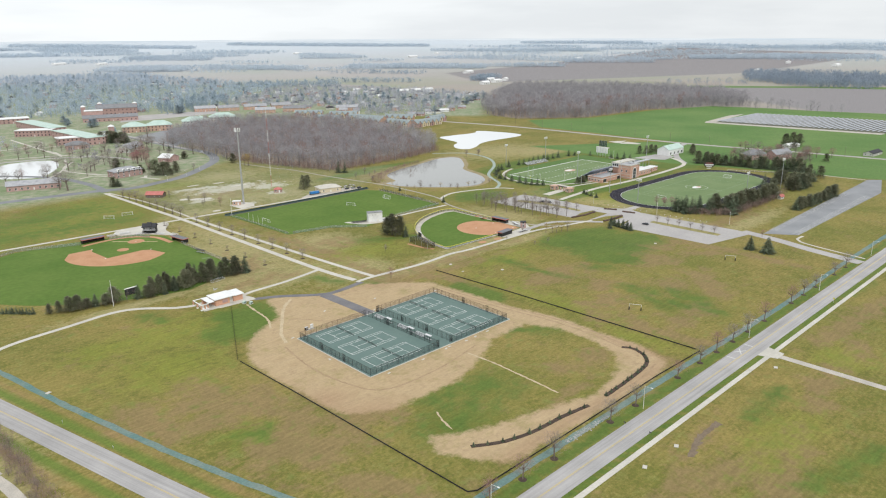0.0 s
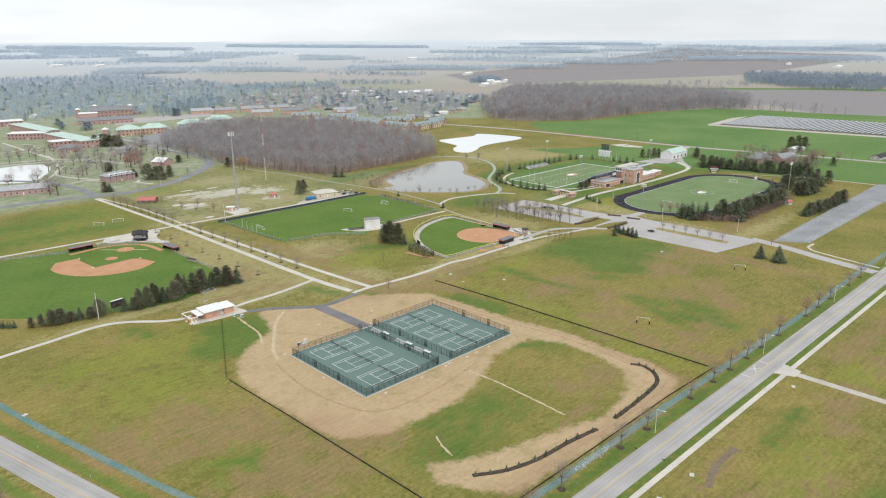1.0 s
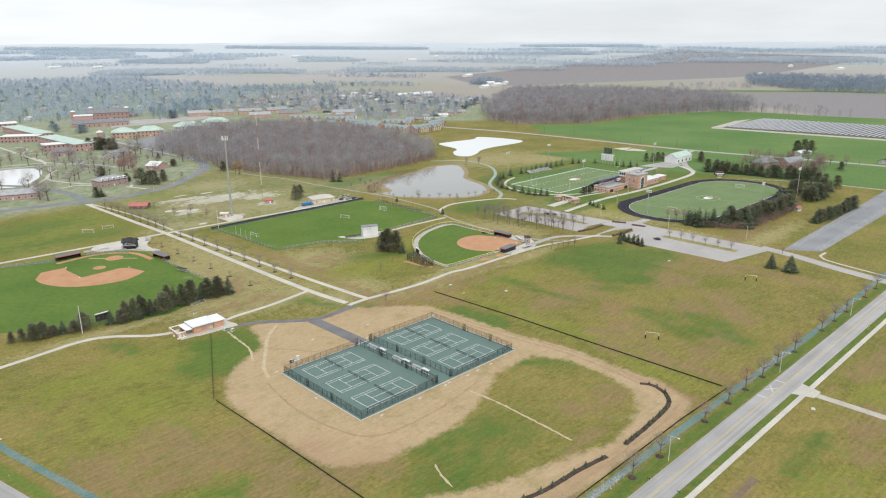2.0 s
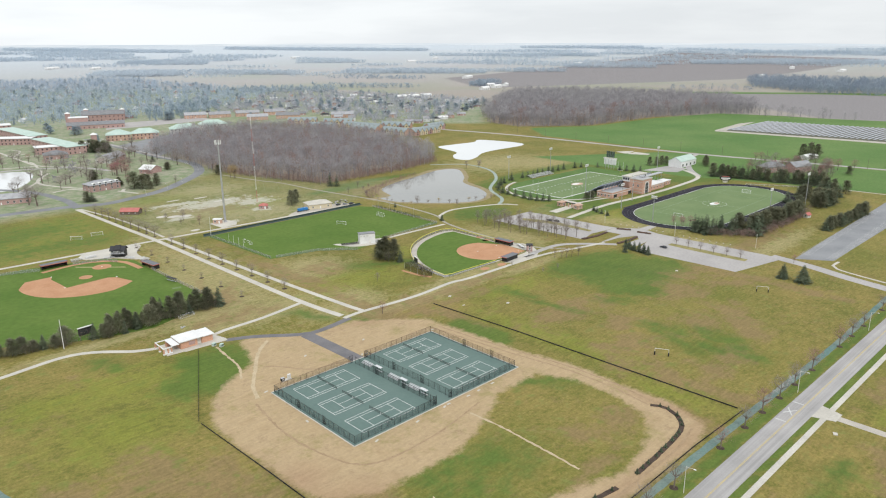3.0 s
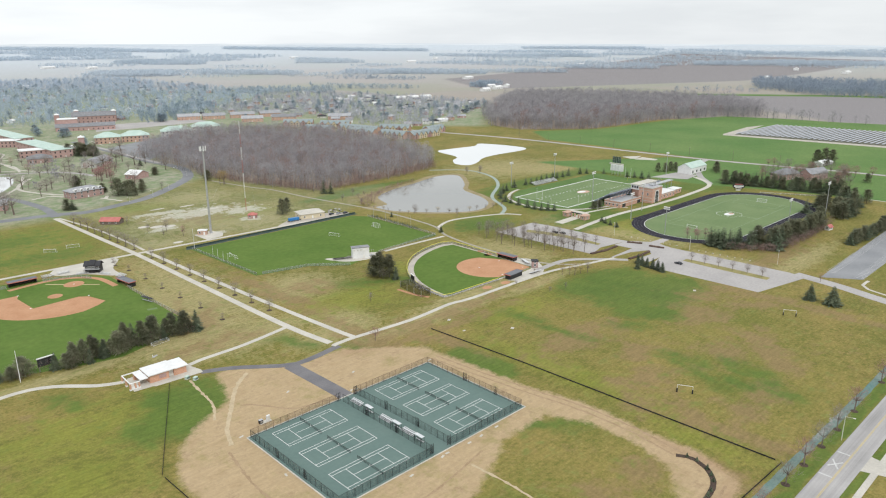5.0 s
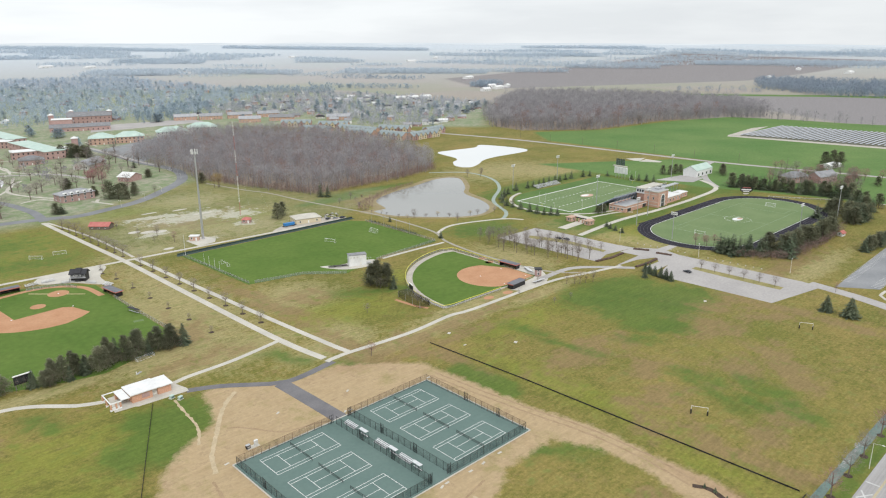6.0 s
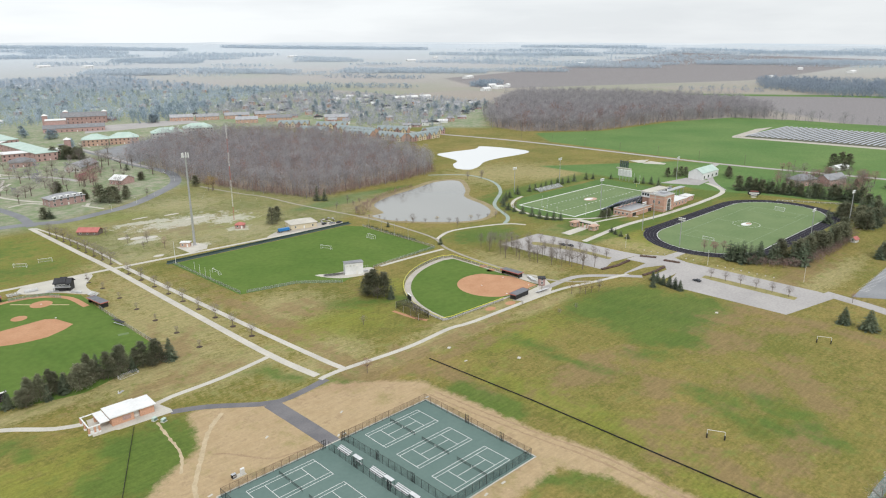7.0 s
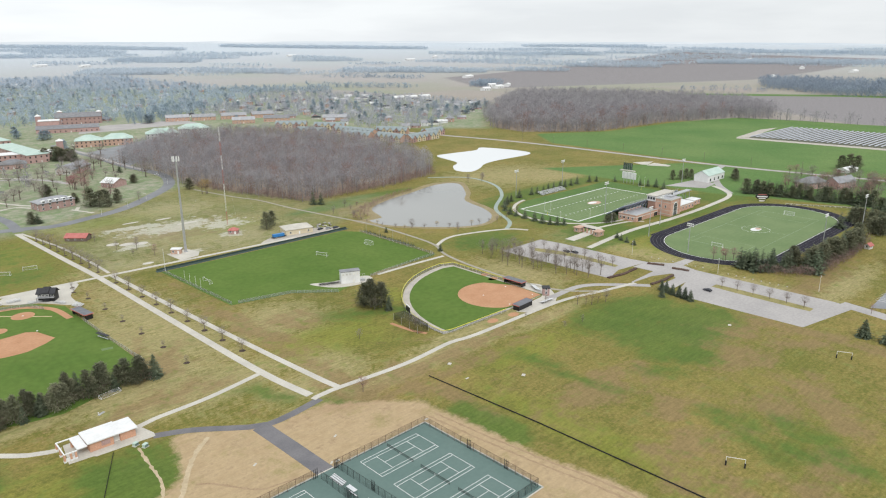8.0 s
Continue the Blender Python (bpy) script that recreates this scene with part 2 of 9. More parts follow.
def water_material():
    m = bpy.data.materials.new("pond_water")
    nt, bsdf = nodes_of(m)
    vec = nt.nodes.new("ShaderNodeNewGeometry").outputs["Position"]
    bsdf.inputs["Base Color"].default_value = (0.20, 0.20, 0.178, 1)
    bsdf.inputs["Roughness"].default_value = 0.04
    bsdf.inputs["Specular IOR Level"].default_value = 1.0
    bsdf.inputs["IOR"].default_value = 1.6
    bump(nt, bsdf, noise_node(nt, vec, 0.6, 3), 0.06, 0.05)
    return m


WATER = water_material()
# near-white base colour painted in to imitate bright sky reflection
WATER_PALE = water_material()
WATER_PALE.name = "shallow_milky_water"
WATER_PALE.node_tree.nodes["Principled BSDF"].inputs["Base Color"].default_value = (0.66, 0.67, 0.66, 1)


def mesh_screen(name, colour, cover, spacing):
    """Woven wire: solid strands with open gaps between."""
    m = bpy.data.materials.new(name)
    nt, bsdf = nodes_of(m)
    bsdf.inputs["Base Color"].default_value = (*colour, 1)
    bsdf.inputs["Roughness"].default_value = 0.6
    vec = nt.nodes.new("ShaderNodeTexCoord").outputs["Object"]
    n = noise_node(nt, vec, 0.6, 2)
    tr = nt.nodes.new("ShaderNodeBsdfTransparent")
    mx = nt.nodes.new("ShaderNodeMixShader")
    link(nt, span(nt, n, 0.3, 0.7, cover - 0.06, cover + 0.06), mx.inputs[0])
    link(nt, tr.outputs[0], mx.inputs[1])
    link(nt, bsdf.outputs[0], mx.inputs[2])
    link(nt, mx.outputs[0], nt.nodes["Material Output"].inputs[0])
    return m


WIRE_GREY = mesh_screen("grey_chain_link", (0.32, 0.33, 0.33), 0.25, 0.05)


def ground_material():
    """Winter meadow, bare soil round the courts, lush grass and far ploughed fields, told apart by areas stored on the mesh."""
    m = bpy.data.materials.new("meadow_ground")
    nt, bsdf = nodes_of(m)
    pos = nt.nodes.new("ShaderNodeNewGeometry").outputs["Position"]

    def area(name):
        a = nt.nodes.new("ShaderNodeAttribute")
        a.attribute_name = name
        return a.outputs["Fac"]
    huge = span(nt, noise_node(nt, pos, 0.008, 4), 0.35, 0.65)
    big = span(nt, noise_node(nt, pos, 0.035, 5, 0.6), 0.3, 0.7)
    mid = noise_node(nt, pos, 0.16, 5, 0.62)
    fine = noise_node(nt, pos, 1.1, 4, 0.6)
    stretch = nt.nodes.new("ShaderNodeMapping")
    stretch.inputs["Scale"].default_value = (0.22, 1.6, 1)
    link(nt, pos, stretch.inputs[0])
    rows = noise_node(nt, stretch.outputs[0], 0.5, 3)
    streak = nt.nodes.new("ShaderNodeMapping")
    streak.inputs["Scale"].default_value = (0.35, 0.9, 1)
    streak.inputs["Rotation"].default_value = (0, 0, radians(38))
    link(nt, pos, streak.inputs[0])
    tufts = noise_node(nt, streak.outputs[0], 0.6, 6, 0.75)
    grain = calc(nt, "SUBTRACT", noise_node(nt, pos, 0.65, 7, 0.8), 0.5)
    dry = calc(nt, "ADD", calc(nt, "MULTIPLY", mid, 0.55), calc(nt, "MULTIPLY", noise_node(nt, pos, 0.022, 5, 0.6), 0.75))
    meadow = blend(nt, span(nt, calc(nt, "ADD", dry, calc(nt, "MULTIPLY", grain, 0.9)), 0.54, 0.76), (0.130, 0.132, 0.028), (0.25, 0.19, 0.062))
    meadow = blend(nt, calc(nt, "MULTIPLY", span(nt, tufts, 0.57, 0.7), 0.5), meadow, (0.37, 0.29, 0.105))
    meadow = blend(nt, calc(nt, "MULTIPLY", span(nt, tufts, 0.44, 0.28), 0.45), meadow, (0.12, 0.12, 0.028))
    meadow = blend(nt, calc(nt, "MULTIPLY", huge, 0.3), meadow, (0.18, 0.182, 0.038))
    straw = calc(nt, "ADD", calc(nt, "ADD", area("straw"), calc(nt, "MULTIPLY", grain, 1.6)), calc(nt, "MULTIPLY", calc(nt, "SUBTRACT", mid, 0.5), 1.7))
    meadow = blend(nt, calc(nt, "MULTIPLY", span(nt, straw, 0.15, 0.7), 0.76), meadow, blend(nt, span(nt, tufts, 0.4, 0.65), (0.29, 0.252, 0.115), (0.385, 0.33, 0.17)))
    brown = calc(nt, "ADD", calc(nt, "ADD", area("brown"), calc(nt, "MULTIPLY", grain, 0.9)), calc(nt, "MULTIPLY", calc(nt, "SUBTRACT", noise_node(nt, pos, 0.075, 6, 0.7), 0.5), 3.4))
    meadow = blend(nt, calc(nt, "MULTIPLY", span(nt, brown, 0.2, 0.75), 0.74), meadow, (0.235, 0.164, 0.08))
    fresh = calc(nt, "ADD", calc(nt, "ADD", area("fresh"), calc(nt, "MULTIPLY", grain, 1.2)), calc(nt, "MULTIPLY", calc(nt, "SUBTRACT", mid, 0.5), 2.6))
    meadow = blend(nt, calc(nt, "MULTIPLY", span(nt, fresh, 0.2, 0.9), 0.72), meadow, (0.195, 0.212, 0.034))
    lush = calc(nt, "ADD", calc(nt, "ADD", calc(nt, "MULTIPLY", area("lush"), 1.9), calc(nt, "MULTIPLY", grain, 1.3)), calc(nt, "MULTIPLY", calc(nt, "SUBTRACT", mid, 0.5), 3.0))
    meadow = blend(nt, calc(nt, "MULTIPLY", span(nt, lush, 0.1, 1.05), 0.85), meadow, blend(nt, big, (0.062, 0.122, 0.021), (0.102, 0.154, 0.028)))
    near_road = area("verge")
    meadow = blend(nt, calc(nt, "MULTIPLY", calc(nt, "MULTIPLY", span(nt, near_road, 5.0, 6.5), span(nt, near_road, 10.5, 8.0)), 0.85), meadow, (0.115, 0.168, 0.03))
    meadow = blend(nt, calc(nt, "MULTIPLY", calc(nt, "MULTIPLY", span(nt, near_road, 9.5, 11), span(nt, near_road, 13.5, 12)), 0.4), meadow, (0.27, 0.18, 0.075))
    chalk = calc(nt, "ADD", area("chalk"), calc(nt, "MULTIPLY", calc(nt, "SUBTRACT", noise_node(nt, pos, 0.13, 7, 0.8), 0.5), 5.5))
    meadow = blend(nt, calc(nt, "MULTIPLY", span(nt, calc(nt, "ADD", chalk, calc(nt, "MULTIPLY", calc(nt, "SUBTRACT", area("chalk"), 0.4), 1.2)), 0.6, 0.95), 0.65), meadow, (0.58, 0.55, 0.49))
    litter = calc(nt, "ADD", area("litter"), calc(nt, "MULTIPLY", calc(nt, "SUBTRACT", mid, 0.5), 12.0))
    meadow = blend(nt, span(nt, litter, -6, 6), meadow, (0.27, 0.215, 0.165))
    # bare soil
    edge = calc(nt, "ADD", area("soil"), calc(nt, "MULTIPLY", calc(nt, "SUBTRACT", noise_node(nt, pos, 0.2, 8, 0.8), 0.5), 11.0))
    soil = blend(nt, span(nt, mid, 0.3, 0.7), (0.36, 0.262, 0.15), (0.45, 0.342, 0.205))
    soil = blend(nt, calc(nt, "MULTIPLY", span(nt, tufts, 0.5, 0.75), 0.1), soil, (0.48, 0.40, 0.28))
    soil = blend(nt, calc(nt, "MULTIPLY", span(nt, noise_node(nt, pos, 0.055, 7, 0.8), 0.52, 0.64), 0.7), soil, (0.275, 0.235, 0.10))
    soil = blend(nt, calc(nt, "MULTIPLY", span(nt, noise_node(nt, pos, 0.16, 6, 0.75), 0.53, 0.66), 0.75), soil, (0.285, 0.20, 0.118))
    soil = blend(nt, calc(nt, "MULTIPLY", area("brown"), 0.85), soil, (0.335, 0.225, 0.135))
    col = blend(nt, span(nt, edge, -1.2, 1.6), meadow, soil)
    # far country: fields in long blocks, distance haze painted into their colours
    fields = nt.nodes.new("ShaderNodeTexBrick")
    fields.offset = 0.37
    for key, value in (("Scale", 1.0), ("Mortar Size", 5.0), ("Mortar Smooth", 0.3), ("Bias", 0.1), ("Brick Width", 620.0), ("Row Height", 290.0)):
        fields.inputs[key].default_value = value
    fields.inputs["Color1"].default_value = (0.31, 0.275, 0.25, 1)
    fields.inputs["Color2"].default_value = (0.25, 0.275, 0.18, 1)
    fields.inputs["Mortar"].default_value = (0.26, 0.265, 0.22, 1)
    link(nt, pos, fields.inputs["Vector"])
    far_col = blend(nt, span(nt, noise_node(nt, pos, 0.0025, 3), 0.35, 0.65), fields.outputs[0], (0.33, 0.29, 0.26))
    # painted haze: far fields go pale, then bluish, with range
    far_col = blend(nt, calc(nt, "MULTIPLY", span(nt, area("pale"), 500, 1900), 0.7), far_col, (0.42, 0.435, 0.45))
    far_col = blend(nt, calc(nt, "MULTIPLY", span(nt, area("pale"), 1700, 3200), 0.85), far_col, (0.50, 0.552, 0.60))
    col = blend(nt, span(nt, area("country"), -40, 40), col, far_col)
    col = blend(nt, span(nt, area("plough"), -12, 12), col, blend(nt, span(nt, rows, 0.35, 0.65), (0.205, 0.19, 0.192), (0.255, 0.24, 0.24)))
    col = blend(nt, span(nt, area("pasture"), -3, 3), col, blend(nt, span(nt, noise_node(nt, pos, 0.012, 4), 0.3, 0.7), (0.082, 0.165, 0.042), (0.132, 0.205, 0.062)))
    # lawn greens greyed in the colour to stand in for haze
    col = blend(nt, calc(nt, "MULTIPLY", span(nt, area("lawn"), -15, 15), 0.86), col, blend(nt, span(nt, calc(nt, "ADD", mid, calc(nt, "MULTIPLY", big, 0.25)), 0.5, 0.78), (0.18, 0.248, 0.13), (0.34, 0.33, 0.265)))
    shade = calc(nt, "MULTIPLY", span(nt, fine, 0.25, 0.75, 0.86, 1.14), span(nt, calc(nt, "ADD", calc(nt, "MULTIPLY", grain, 1.2), rows), 0.25, 0.75, 0.84, 1.16))
    bare = calc(nt, "MULTIPLY", span(nt, edge, -0.8, 1.4), 0.42)
    shade = calc(nt, "ADD", calc(nt, "MULTIPLY", shade, calc(nt, "SUBTRACT", 1.0, bare)), bare)
    sc = nt.nodes.new("ShaderNodeVectorMath")
    sc.operation = "SCALE"
    link(nt, col, sc.inputs[0])
    link(nt, shade, sc.inputs[3])
    link(nt, sc.outputs[0], bsdf.inputs["Base Color"])
    bsdf.inputs["Roughness"].default_value = 0.95
    bsdf.inputs["Specular IOR Level"].default_value = 0.25
    bump(nt, bsdf, fine, 0.35, 0.12)
    return m


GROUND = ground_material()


# ---------------- building tools ----------------
def part(name, bm, material, parent=None, label=""):
    me = bpy.data.meshes.new(name)
    bm.normal_update()
    bm.to_mesh(me)
    bm.free()
    me.materials.append(material)
    ob = new(name, me)
    if parent is not None:
        ob.parent = parent
    if label:
        ob["label"] = label
    return ob


def thing(name, label, category, x=0, y=0, z=0, rz=0, group="", kind=""):
    ob = new(name)
    ob.matrix_basis = pose(x, y, z, 0, 0, rz)
    return tagged(ob, label, category, group, kind)


def bm_new():
    return bmesh.new()


def bx(bm, x0, x1, y0, y1, z0, z1, bevel=0.0):
    r = bmesh.ops.create_cube(bm, size=1, matrix=Matrix.Translation(((x0 + x1) / 2, (y0 + y1) / 2, (z0 + z1) / 2)) @ Matrix.Diagonal((x1 - x0, y1 - y0, z1 - z0, 1)))
    if bevel:
        bmesh.ops.bevel(bm, geom=list({e for v in r["verts"] for e in v.link_edges}), offset=bevel, segments=1, affect="EDGES")
    return bm


def rod(bm, p, q, r0, r1=None, seg=6):
    p, q = Vector(p), Vector(q)
    d = q - p
    m = Matrix.Translation((p + q) / 2) @ d.to_track_quat("Z", "Y").to_matrix().to_4x4()
    bmesh.ops.create_cone(bm, cap_ends=True, segments=seg, radius1=r0, radius2=r0 if r1 is None else r1, depth=d.length, matrix=m)
    return bm


def prism(bm, pts, z0, z1):
    lo = [bm.verts.new((x, y, z0)) for x, y in pts]
    hi = [bm.verts.new((x, y, z1)) for x, y in pts]
    n = len(pts)
    area = sum(pts[i][0] * pts[(i + 1) % n][1] - pts[(i + 1) % n][0] * pts[i][1] for i in range(n))
    if area < 0:
        lo.reverse(), hi.reverse()
    bm.faces.new(hi)
    bm.faces.new(list(reversed(lo)))
    for i in range(n):
        bm.faces.new((lo[i], lo[(i + 1) % n], hi[(i + 1) % n], hi[i]))
    return bm


def smooth(pts, step=4.0, closed=False):
    """Catmull-Rom through the points."""
    n, out = len(pts), []
    rng = range(n if closed else n - 1)
    for i in rng:
        p0 = pts[(i - 1) % n] if closed or i > 0 else pts[0]
        p1, p2 = pts[i], pts[(i + 1) % n]
        p3 = pts[(i + 2) % n] if closed or i + 2 < n else pts[-1]
        k = max(1, int(math.dist(p1, p2) / step))
        for j in range(k):
            t = j / k
            out.append(tuple(0.5 * (2 * b + (c - a) * t + (2 * a - 5 * b + 4 * c - d) * t * t + (3 * b - a - 3 * c + d) * t ** 3) for a, b, c, d in zip(p0, p1, p2, p3)))
    if not closed:
        out.append(tuple(pts[-1]))
    return out


def sides(pts, width):
    left, right = [], []
    for i, p in enumerate(pts):
        a, b = pts[max(i - 1, 0)], pts[min(i + 1, len(pts) - 1)]
        dx, dy = b[0] - a[0], b[1] - a[1]
        k = math.hypot(dx, dy) or 1
        nx, ny = -dy / k * width / 2, dx / k * width / 2
        left.append((p[0] + nx, p[1] + ny))
        right.append((p[0] - nx, p[1] - ny))
    return left, right


def ribbon(bm, pts, width, z0, z1, wobble=0.0, seed=1):
    rnd = random.Random(seed)
    left, right = sides(pts, width)
    rows = []
    for a, b in zip(left, right):
        if wobble:
            k = rnd.uniform(-wobble, wobble)
            a = (a[0] + k, a[1] + k * 0.6)
            k = rnd.uniform(-wobble, wobble)
            b = (b[0] + k, b[1] - k * 0.6)
        rows.append([bm.verts.new((*a, z0)), bm.verts.new((*a, z1)), bm.verts.new((*b, z1)), bm.verts.new((*b, z0))])
    for r, s in zip(rows, rows[1:]):
        for j in range(3):
            bm.faces.new((r[j], r[j + 1], s[j + 1], s[j]))
    bm.faces.new(rows[0])
    bm.faces.new(rows[-1][::-1])
    bmesh.ops.recalc_face_normals(bm, faces=bm.faces)
    return bm


def raw_mesh(name, verts, faces, material):
    me = bpy.data.meshes.new(name)
    me.from_pydata(verts, [], faces)
    me.materials.append(material)
    return me


def inside_distance(px, py, poly):
    """Signed distance to a polygon's outline, positive inside."""
    n = len(poly)
    best = np.full(px.shape, 1e9)
    ins = np.zeros(px.shape, bool)
    for i in range(n):
        (ax, ay), (bx_, by_) = poly[i], poly[(i + 1) % n]
        dx, dy = bx_ - ax, by_ - ay
        t = np.clip(((px - ax) * dx + (py - ay) * dy) / (dx * dx + dy * dy + 1e-9), 0, 1)
        best = np.minimum(best, np.hypot(px - ax - t * dx, py - ay - t * dy))
        if ay != by_:
            ins ^= ((ay > py) != (by_ > py)) & (px < dx * (py - ay) / (by_ - ay) + ax)
    return np.where(ins, best, -best)


HUB = (-116.0, -160.0)


def land(x, y):
    """Land height: level, rising towards the horizon to fit the skyline the camera sees."""
    r = math.hypot(x - HUB[0], y - HUB[1])
    lean = (y - x) / (abs(x) + abs(y) + 1)
    return 0.0 if r < 2000 else (89.0 + 20.0 * lean) * ((r - 2000) / 2800) ** 2


# ---------------- ground ----------------
SOIL_AREA = [(8, 101), (1, 76), (-12, 69.5), (-26, 58), (-34, 42), (-35.5, 22), (-34, 4), (-33, -19), (-20.5, -29), (-11, -30), (11.5, -31), (28, -27),
             (54, -14), (76, -13.7), (83, -27), (83.3, -43), (79, -59), (67, -69), (49, -73.5), (41, -74), (30, -70), (6.5, -64), (-8.5, -59), (-20, -52),
             (-25, -60), (-18.5, -74), (-12, -80.5), (2, -82), (26, -83), (47, -83), (76, -83), (88, -79), (94, -62), (93, -43), (94, -16), (88, 6),
             (88, 22), (85, 60), (71, 73), (58, 83), (37, 84), (20, 95)]


WOODS_NEAR = [(196, 640), (196, 545), (199, 497), (213, 432), (225, 400), (240, 362), (281, 368), (331, 368), (396, 380), (442, 440), (458, 500), (464, 570), (455, 670), (400, 770), (300, 790), (215, 700)]

WOODS_FAR = [(698, 520), (705, 591), (830, 720), (1180, 940), (1300, 760), (1340, 500), (1240, 400), (1120, 340), (1068, 395), (950, 440), (781, 450)]


def build_ground():
    rings = list(np.arange(0, 640, 3.0))
    while rings[-1] < 4480:
        rings.append(rings[-1] * 1.022)
    cx, cy, na = 130.0, 90.0, 700
    ang = np.linspace(0, 2 * np.pi, na, endpoint=False)
    R, A = np.meshgrid(np.array(rings[1:]), ang, indexing="ij")
    X, Y = cx + R * np.cos(A), cy + R * np.sin(A)
    r = np.hypot(X - HUB[0], Y - HUB[1])
    Z = np.where(r < 2000, 0, (89.0 + 20.0 * (Y - X) / (np.abs(X) + np.abs(Y) + 1)) * (np.clip(r - 2000, 0, None) / 2800) ** 2)
    X, Y, Z = (np.concatenate(([c0], a.ravel())) for c0, a in ((cx, X), (cy, Y), (0.0, Z)))
    nr = len(rings) - 1
    i, j = np.meshgrid(np.arange(nr - 1), np.arange(na), indexing="ij")
    k = (j + 1) % na
    quads = np.stack([1 + i * na + j, 1 + (i + 1) * na + j, 1 + (i + 1) * na + k, 1 + i * na + k], -1).reshape(-1, 4)
    tris = [(0, 1 + a, 1 + (a + 1) % na) for a in range(na)]
    me = raw_mesh("ground", np.stack([X, Y, Z], -1).tolist(), quads.tolist() + tris, GROUND)

    def store(name, values):
        me.attributes.new(name, "FLOAT", "POINT").data.foreach_set("value", np.asarray(values, np.float32))

    def spots(rows):
        out = np.zeros(X.shape)
        for x, y, rx, ry in rows:
            out = np.maximum(out, 1 - np.hypot((X - x) / rx, (Y - y) / ry) * 0.6)
        return np.clip(out, 0, 1)
    def streaks(rows, peak=1.0):
        """Long soft-edged patches: two ends and a half width each."""
        out = np.zeros(X.shape)
        for ax, ay, bx_, by_, w in rows:
            dx, dy = bx_ - ax, by_ - ay
            t = np.clip(((X - ax) * dx + (Y - ay) * dy) / (dx * dx + dy * dy + 1e-9), 0, 1)
            out = np.maximum(out, peak * (1 - np.hypot(X - ax - t * dx, Y - ay - t * dy) / (w * 2.2)))
        return np.clip(out, 0, 1)
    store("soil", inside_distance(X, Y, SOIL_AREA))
    store("lush", np.maximum(spots([(-8, 86, 13, 14), (60, -103.8, 400, 1.6), (100, -91, 300, 2.0), (330, 150, 30, 18), (350, 128, 60, 6), (260, 190, 22, 16),
                         (400, 128, 70, 7), (345, 160, 22, 22), (478, 200, 16, 50), (430, 262, 80, 12), (500, 140, 30, 20), (355, 100, 20, 12), (240, 340, 30, 8), (290, 350, 40, 6), (520, 220, 40, 40), (345, 190, 24, 40), (380, 256, 60, 10), (440, 148, 60, 8), (335, 140, 24, 8)]),
        np.maximum(streaks([(196.8, 56.2, 230.9, 50.7, 10), (223, 45.8, 237, 25.9, 11), (197.5, 36.5, 211.5, 22.8, 11), (187.4, 20.9, 193.8, 9.8, 7), (-12.6, 82.5, -14.6, 65.1, 6), (-25.2, 75.4, -18.5, 73.5, 8), (-17.4, 94.2, -13, 75.2, 5), (92.2, 43.5, 92.6, 19.7, 4)]),
        streaks([(166.4, 13.9, 173.6, 6.9, 4), (215, 24.8, 205.3, 13.2, 7), (140.9, 61.6, 143.4, 43.5, 3.5), (139.5, 40.4, 143.6, 13.3, 2.5),
                 (164.1, -40.6, 162, -54.4, 5), (160.4, -52.9, 151.7, -70, 4), (155.1, -18, 153.2, -33.2, 4), (-44.6, 121.5, -42, 111.2, 4), (64.4, -12, 83, -25.5, 4), (62.5, 83.5, 65.9, 72.8, 3),
                 (44.9, 112.3, 50.7, 95.1, 4), (-64, -8, -59, -10, 4), (40.9, -150.7, 79.3, -160.8, 3.5), (95.4, -121, 67.8, -122.4, 3), (2.1, -34.5, 22.1, -41.8, 9), (-12.8, -52.9, 3.6, -47.7, 9),
                 (153.3, -15.8, 140.8, -49.2, 3), (149.6, -47.3, 152.3, -60.8, 4), (223.2, -104.4, 247.9, -105, 4), (110, 150, 165, 120, 5), (-120, 350, 10, 372, 20), (-100, 325, 20, 322, 14)], 0.5))))
    store("fresh", spots([(-20, 335, 60, 45), (-80, 340, 60, 50), (15, 372, 40, 40), (-62, -8.5, 9, 7), (-64, -8, 7, 5), (-48, 92, 34, 20), (-70, 96, 20, 12), (-20, 84, 20, 14), (100, 130, 30, 18), (62, -135, 26, 10), (140, -128, 14, 12), (101, -60, 6, 22), (150, 60, 30, 10), (-60, 60, 24, 20), (110, 10, 9, 45), (150, 150, 20, 14), (160, 345, 30, 20), (330, 110, 24, 30), (90, 415, 50, 14)]))
    store("straw", spots([(125, 345, 50, 30), (150, 420, 30, 24), (46, 200, 18, 80), (30, 180, 18, 60), (40, 124, 30, 14), (14, 138, 30, 12), (30, 150, 18, 24), (18, 125, 26, 12), (78, 110, 14, 20), (110, 84, 60, 8), (90, 165, 22, 22), (62, 300, 26, 14), (-40, 140, 40, 5), (150, 92, 40, 6), (60, 100, 18, 10), (185, 78, 30, 5), (225, 130, 14, 30), (150, 320, 40, 30),
                          (310, 150, 18, 20), (310, 100, 14, 40), (300, 20, 8, 30), (330, -8, 50, 8), (260, 300, 20, 20), (440, 330, 60, 40), (470, 300, 40, 40), (-125, 60, 9, 60)]))
    verge = np.abs(inside_distance(X, Y, [(-76, -92), (-96, -19), (-115.8, 58), (-160, 230), (-162, 230), (-117.8, 58), (-98, -19), (-78, -92)]))
    store("verge", np.where(X < -40, verge, 99.0))
